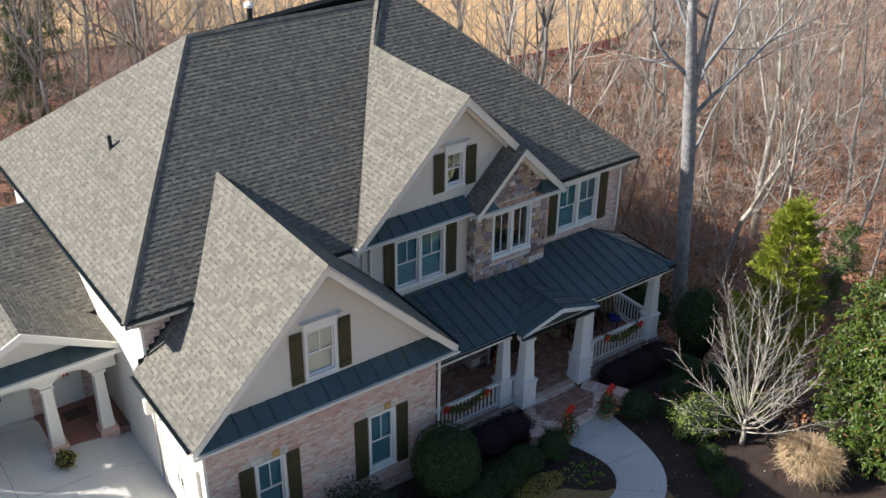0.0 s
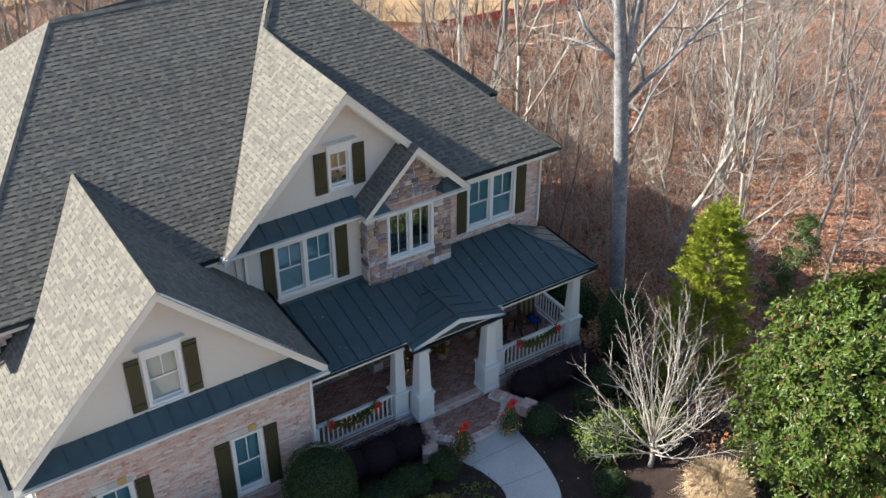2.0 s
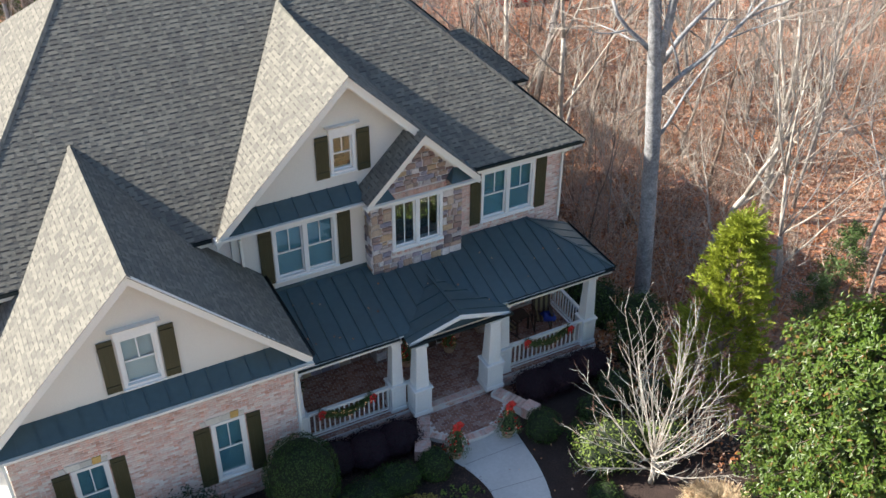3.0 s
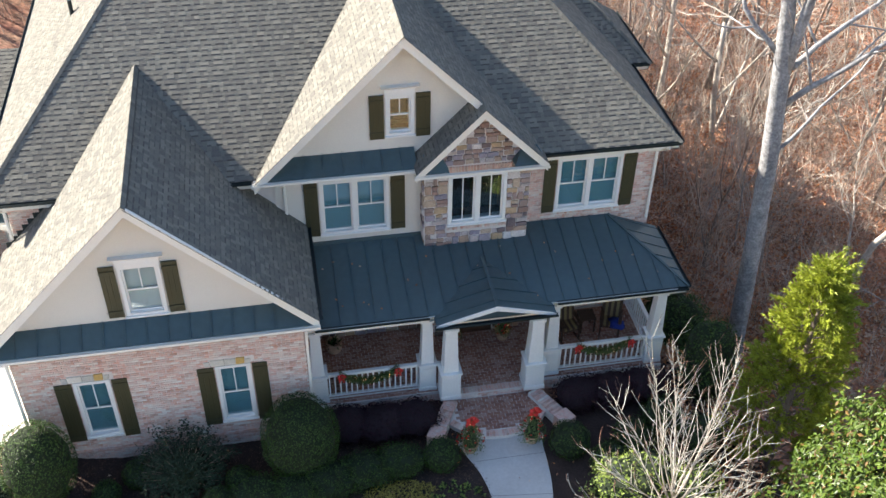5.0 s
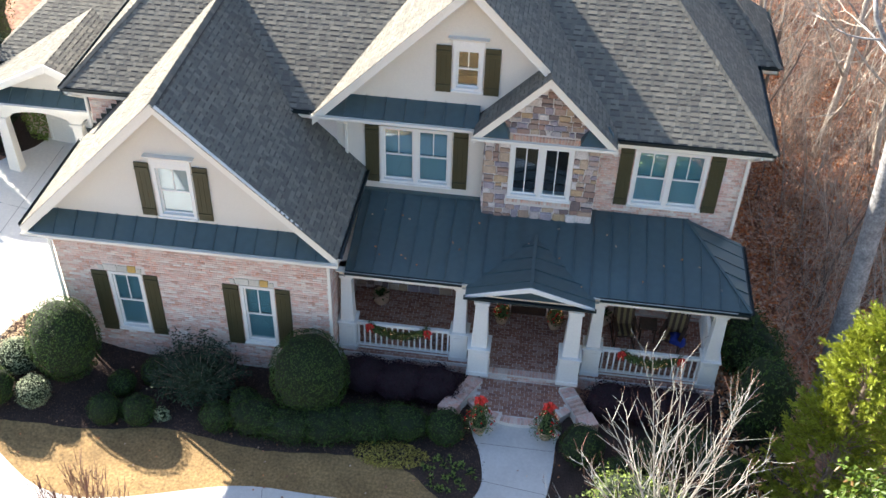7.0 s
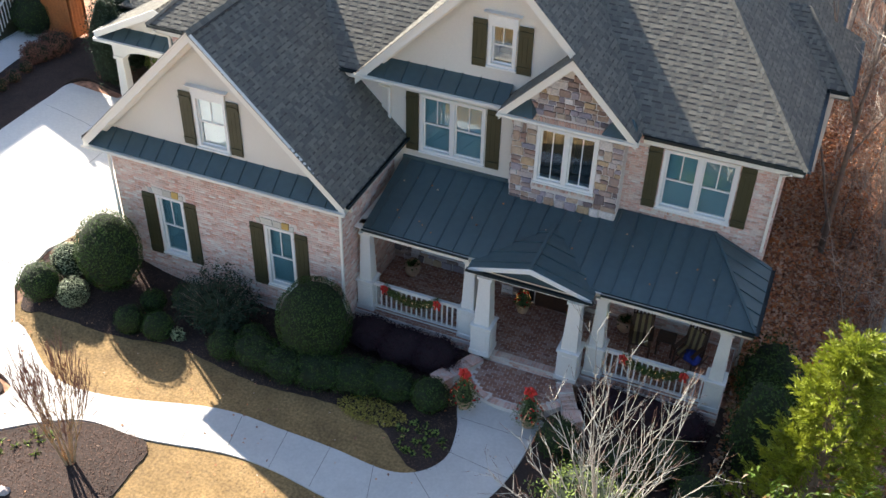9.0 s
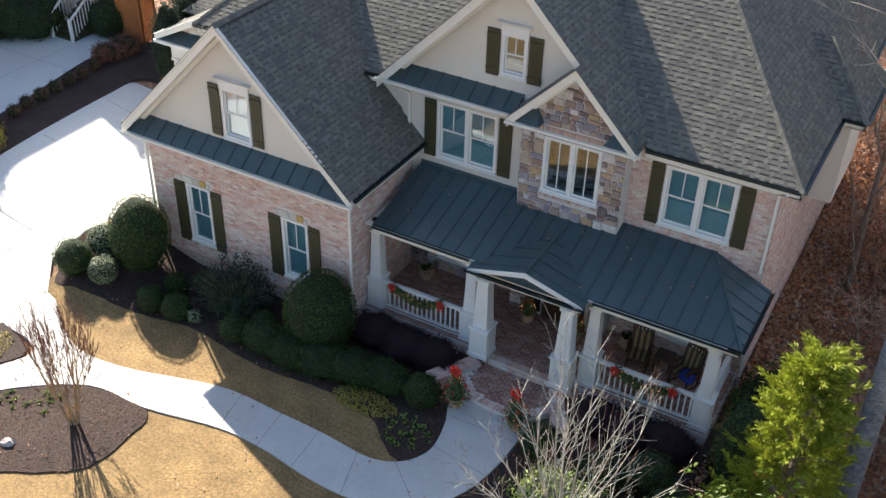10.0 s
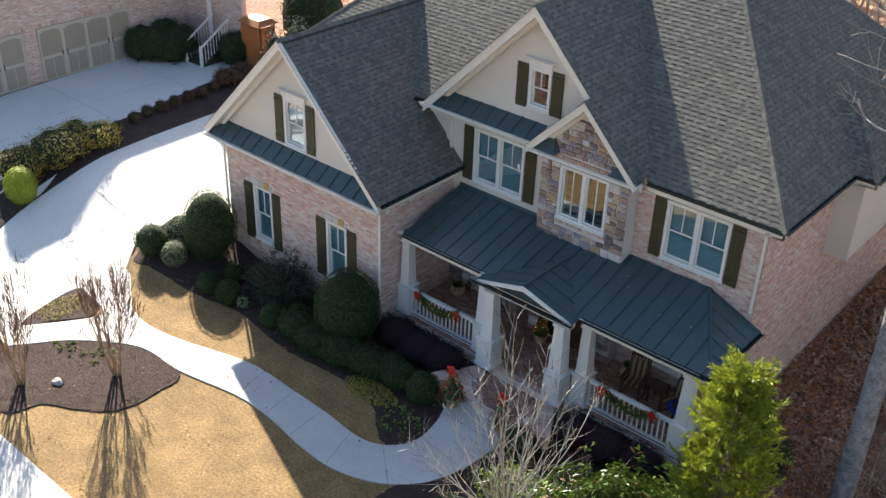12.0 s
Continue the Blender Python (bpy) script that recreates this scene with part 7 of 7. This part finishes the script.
low_holes = [grown(w, 6.3) for w in WINDOWS_LOW] + [(w[0] - 6.3 - 0.1, w[1] - 6.3 + 0.1, 2.2, 2.44) for w in WINDOWS_LOW]
bricks(walls["pink brick wall of the front wing"], (6.3, WING_Y, 0), (1, 0, 0), (0, -1, 0), 7.0, -1.0, 3.66, low_holes, parts=290)
part("brick_ledge", Geo().box(6.28, WING_Y - 0.06, -0.36, 13.32, WING_Y - 0.001, -0.29), BRICK, house, "projecting brick water table", bevel=0.006)
bricks(walls["pink brick upper front wall"], (19.7, WALL_Y, 0), (1, 0, 0), (0, -1, 0), RIGHT_X - 19.7, -0.4, 5.4, [grown(W_TWO, 19.7), (W_TWO[0] - 19.78, W_TWO[1] - 19.62, 3.3, 3.45), (1.0, 2.72, 0.0, 1.9)])
bricks(walls["tall pink brick side wall"], (RIGHT_X, WALL_Y, 0), (0, 1, 0), (1, 0, 0), 12.6, -2.7, 5.4, [(4.28, 7.18, 2.85, 5.6)])
bricks(walls["pink brick upper wall"], (6.3, WALL_Y, 0), (1, 0, 0), (0, -1, 0), 2.0, 3.5, 5.4)
bricks(walls["pink brick side wall by the porch"], (13.3, WING_Y, 0), (0, 1, 0), (1, 0, 0), 3.3, -0.8, 3.6)
for k in range(26):
    x = W_TWO[0] - 0.06 + k * 0.076
    part("sill_brick", Geo().add(*brick_solid(Vector((x, WALL_Y, 3.31)), Vector((1, 0, 0)), Vector((0, 0, 1)), Vector((0, -1, 0)), 0.062, 0.1, 0.04 + 0.006 * brick_r.random())), BRICK, house, tidy=False)
for k in range(22):
    x = W_STONE[0] - 0.02 + k * 0.0755
    part("sill_brick", Geo().add(*brick_solid(Vector((x, STONE_Y, 3.52)), Vector((1, 0, 0)), Vector((0, 0, 1)), Vector((0, -1, 0)), 0.062, 0.1, 0.055 + 0.006 * brick_r.random())), BRICK, house, tidy=False)
for k in range(23):
    t = k / 22 - 0.5
    x = 18.26 + t * 1.72
    part("arch_brick", Geo().add(*brick_solid(Vector((x - 0.033, STONE_Y, 5.33)), Vector((1, 0, 0)), Vector((t * 0.35, 0, 1)).normalized(), Vector((0, -1, 0)), 0.066, 0.24, 0.03 + 0.008 * brick_r.random())), BRICK, house, tidy=False)


def stones(wall_ob, o, u, n, long, z0, z1, openings=(), top=None):
    """Squared rubble: courses of uneven height, each stone with its own depth and corners."""
    o, u, n, up = Vector(o), Vector(u), Vector(n), Vector((0, 0, 1))
    r, z = random.Random(11), z0
    while z < z1 - 0.05:
        h = min(r.choice((0.13, 0.16, 0.2, 0.25, 0.3)), z1 - z)
        gaps = sorted((a, b) for a, b, h0, h1 in openings if h0 < z + h * 0.5 < h1)
        free, s = [], 0.0
        for a, b in gaps:
            free.append((s, a))
            s = b
        free.append((s, long))
        for s0, s1 in free:
            s = s0
            while s < s1 - 0.01:
                w = r.uniform(0.12, 0.36)
                e = min(s + w, s1)
                e = s1 if s1 - e < 0.12 else e
                rows = [(z, z + h)] if h < 0.19 or r.random() < 0.5 else [(z, z + h * 0.45), (z + h * 0.45, z + h)]
                for a0, a1 in rows:
                    if top:
                        a1 = min(a1, min(top(s), top(e)))
                    if a1 - a0 < 0.05:
                        continue
                    m, k = 0.01, r.uniform(0.04, 0.16)
                    w, t = e - s - 2 * m, a1 - a0 - 2 * m
                    c = [(k, 0), (1 - r.uniform(0.03, 0.15), 0), (1, r.uniform(0.03, 0.2)), (1, 1 - k), (1 - k, 1), (r.uniform(0.03, 0.15), 1), (0, 1 - r.uniform(0.03, 0.15)), (0, k)]
                    c = [(s + m + a * w + r.uniform(-0.014, 0.014), a0 + m + b * t + r.uniform(-0.012, 0.012)) for a, b in c]
                    deep = r.uniform(0.02, 0.05)
                    m = [(a * 0.84 + sum(q[0] for q in c) * 0.02, b * 0.84 + sum(q[1] for q in c) * 0.02) for a, b in c]
                    vs = [o + u * a + up * b for a, b in c] + [o + u * a + up * b + n * deep * 0.7 for a, b in c] + [o + u * a + up * b + n * (deep + 0.01 * r.random()) for a, b in m]
                    fs = [tuple(range(16, 24))] + [(i + v, (i + 1) % 8 + v, 8 + (i + 1) % 8 + v, 8 + i + v) for v in (0, 8) for i in range(8)]
                    part("stone", Geo().add(vs, fs), STONE, wall_ob, tidy=False)
                s = e
        z += h


bay = walls["fieldstone bay wall"]
stones(bay, (16.83, STONE_Y, 0), (1, 0, 0), (0, -1, 0), 2.87, 3.0, 7.3, [grown(W_STONE, 16.83, 0.01), (W_STONE[0] - 16.88, W_STONE[1] - 16.78, 3.5, 3.66), (0.55, 2.32, 5.29, 5.6)], lambda s: gable(18.29, 7.2, 1.0)(16.83 + s))
stones(bay, (16.83, STONE_Y, 0), (1, 0, 0), (0, -1, 0), 2.87, FLOOR, 2.3, [(0.6, 2.45, FLOOR - 1, 2.0)])
stones(walls["fieldstone bay side walls"], (16.83, WALL_Y - 0.06, 0), (0, -1, 0), (-1, 0, 0), WALL_Y - 0.06 - STONE_Y, 3.1, 5.5)
stones(walls["cream siding wall above the porch"], (13.3, WALL_Y - 0.07, 0), (1, 0, 0), (0, -1, 0), 3.5, FLOOR, 2.3, [(0.85, 2.65, 0.0, 1.9)])

# porch floor pavers, entry steps
g = Geo()
y, row = PY - 0.22, 0
while y < WALL_Y - 0.1:
    x = PX0 + 0.02 - (0.105 if row % 2 else 0)
    while x < PX1 - 0.05:
        a, b = max(x, PX0 + 0.01), min(x + 0.2, PX1 - 0.01)
        g.add(*brick_solid(Vector((a, y, FLOOR - 0.014)), Vector((1, 0, 0)), Vector((0, 1, 0)), Vector((0, 0, 1)), b - a, 0.092, brick_r.uniform(0.008, 0.014)))
        x += 0.21
    y += 0.101
    row += 1
floor_ob = next(o for o in house.children if o.name == "porch_floor")
part("pavers", g, PAVER, floor_ob, "red-brown brick pavers", kind="stuff", tidy=False)
bricks(floor_ob, (PX0, PY - 0.25, 0), (1, 0, 0), (0, -1, 0), PX1 - PX0, -1.1, FLOOR - 0.08)
bricks(floor_ob, (PX1, PY - 0.25, 0), (0, 1, 0), (1, 0, 0), 2.6, -2.2, FLOOR - 0.08)

steps = thing("entry_steps", 18.33, 17.9, -0.8, "curved brick entry steps with flared cheek walls", "steps")
sx, sy, sr, stop = 18.33, 18.75, 1.75, -0.6
arc = [(sx + sr * math.cos(t), sy + sr * math.sin(t)) for t in np.linspace(math.pi * 1.22, math.pi * 1.78, 15)]
platform = [(17.3, 18.72)] + arc + [(19.36, 18.72)]
part("landing", Geo().prism([(x, y, -1.1) for x, y in platform], (0, 0, stop - 0.014 + 1.1)), MORTAR, steps, "brick landing with a curved edge")
for k in range(34):
    t = math.pi * (1.225 + 0.55 * k / 33)
    d, s = Vector((math.cos(t), math.sin(t), 0)), Vector((-math.sin(t), math.cos(t), 0))
    part("edge_brick", Geo().add(*brick_solid(Vector((sx, sy, stop - 0.014)) + d * (sr - 0.2) - s * 0.04, s, d, Vector((0, 0, 1)), 0.08, 0.215, 0.014)), BRICK, steps, tidy=False)
for k in range(22):
    part("edge_brick", Geo().add(*brick_solid(Vector((17.46 + k * 0.082, 18.5, FLOOR - 0.012)), Vector((1, 0, 0)), Vector((0, 1, 0)), Vector((0, 0, 1)), 0.072, 0.21, 0.014)), BRICK, steps, tidy=False)
tread = part("tread", Geo().box(17.42, 18.5, -1.0, 19.28, 18.72, FLOOR - 0.012), MORTAR, steps)
bricks(tread, (17.42, 18.5, 0), (1, 0, 0), (0, -1, 0), 1.86, -0.62, FLOOR - 0.01)
for row in range(12):
    for col in range(11):
        x, y = 17.3 + col * 0.21 - (0.1 if row % 2 else 0), 17.25 + row * 0.101
        if inside(x + 0.1, y + 0.05, platform) and math.hypot(x + 0.1 - sx, y + 0.05 - sy) < sr - 0.24 and y < 18.42:
            part("paver", Geo().add(*brick_solid(Vector((x, y, stop - 0.014)), Vector((1, 0, 0)), Vector((0, 1, 0)), Vector((0, 0, 1)), 0.2, 0.092, 0.012)), PAVER, steps, tidy=False)
for side in (-1, 1):
    a, b = Vector((sx + side * 1.18, 18.35, 0)), Vector((sx + side * 1.78, 17.2, 0))
    d = (b - a).normalized()
    w = Vector((-d.y, d.x, 0)) * 0.19
    cheek = part("cheek_wall", Geo().prism([a - w + Vector((0, 0, -1.1)), b - w + Vector((0, 0, -1.1)), b + w + Vector((0, 0, -1.1)), a + w + Vector((0, 0, -1.1))], (0, 0, 0.62)), MORTAR, steps, "low brick cheek wall")
    n = int((b - a).length / 0.076)
    for k in range(n):
        part("cap_brick", Geo().add(*brick_solid(a + d * (k * 0.076) - w + Vector((0, 0, -0.48)), d, w.normalized(), Vector((0, 0, 1)), 0.066, 0.38, 0.035)), BRICK, cheek, tidy=False)
    g = Geo()
    part("pier_block", Geo().prism([b - w * 1.2 - d * 0.22 + Vector((0, 0, -1.1)), b - w * 1.2 + d * 0.2 + Vector((0, 0, -1.1)), b + w * 1.2 + d * 0.2 + Vector((0, 0, -1.1)), b + w * 1.2 - d * 0.22 + Vector((0, 0, -1.1))], (0, 0, 0.72)), BRICK, cheek, "pale brick end block", bevel=0.012)

bricks(wall_nb, (NX, 14.0, 0), (0, 1, 0), (1, 0, 0), 13.4, 0.3, 6.9, [(5.75, 10.25, 0, NZ + 2.57), (0.6, 5.1, 0, NZ + 2.57)], lambda a: 4.8 if a < 6 else 7.0)
bricks(next(o for o in annex.children if o.name.startswith("wall")), (1.4, 26.2, 0), (1, 0, 0), (0, -1, 0), 4.8, 0.0, 3.0, [(0.75, 2.65, 0, 2.4), (3.2, 4.25, 0, 2.2)])
bricks(wall_return, (NX, 27.35, 0), (1, 0, 0), (0, -1, 0), 4.1, 0.5, 6.9)

# joints across the walk and the drive
def joint(a, b, lift, wide=0.014):
    g, n = Geo(), 8
    a, b = Vector((*a, 0)), Vector((*b, 0))
    side = (b - a).cross(Vector((0, 0, 1))).normalized() * wide / 2
    for k in range(n):
        p, q = a + (b - a) * k / n, a + (b - a) * (k + 1) / n
        h = lambda c: Vector((c.x, c.y, gz(c.x, c.y) + lift))
        g.add([h(p - side), h(p + side), h(q + side), h(q - side)], [(0, 1, 2, 3)])
    return g


walk_ob = next(o for o in scene.objects if o.name == "walkway")
for a, b in (((17.45, 16.35), (19.3, 16.35)), ((17.55, 15.2), (19.2, 15.0)), ((17.05, 14.3), (18.2, 13.3)), ((16.1, 14.1), (16.5, 12.77)), ((14.9, 14.16), (15.0, 12.88)), ((13.7, 14.19), (13.85, 12.97)),
             ((12.4, 14.17), (12.65, 12.96)), ((11.2, 14.02), (11.5, 12.75)), ((9.9, 13.65), (10.1, 12.53)), ((8.6, 13.4), (8.7, 12.42)), ((7.2, 13.42), (7.7, 11.8)), ((5.4, 10.7), (6.4, 10.4))):
    part("joint", joint(a, b, 0.054), GROOVE, walk_ob, tidy=False)
drives = [o for o in scene.objects if o.name.split(".")[0] == "driveway"]
for a, b in (((0.9, 16.2), (4.2, 16.2)), ((-0.2, 19.6), (6.2, 19.6)), ((-0.25, 22.6), (6.2, 22.6)), ((2.6, 9.0), (2.6, 26.0)), ((1.8, 12.6), (4.7, 12.6))):
    part("joint", joint(a, b, 0.024), GROOVE, drives[0], tidy=False)
for a, b in (((-8.2, 19.5), (-1.3, 19.5)), ((-8.2, 23.6), (-1.35, 23.6)), ((-4.8, 9.5), (-4.8, 27.0)), ((-8.2, 15.0), (-1.1, 15.0))):
    part("joint", joint(a, b, 0.024), GROOVE, drives[1], tidy=False)
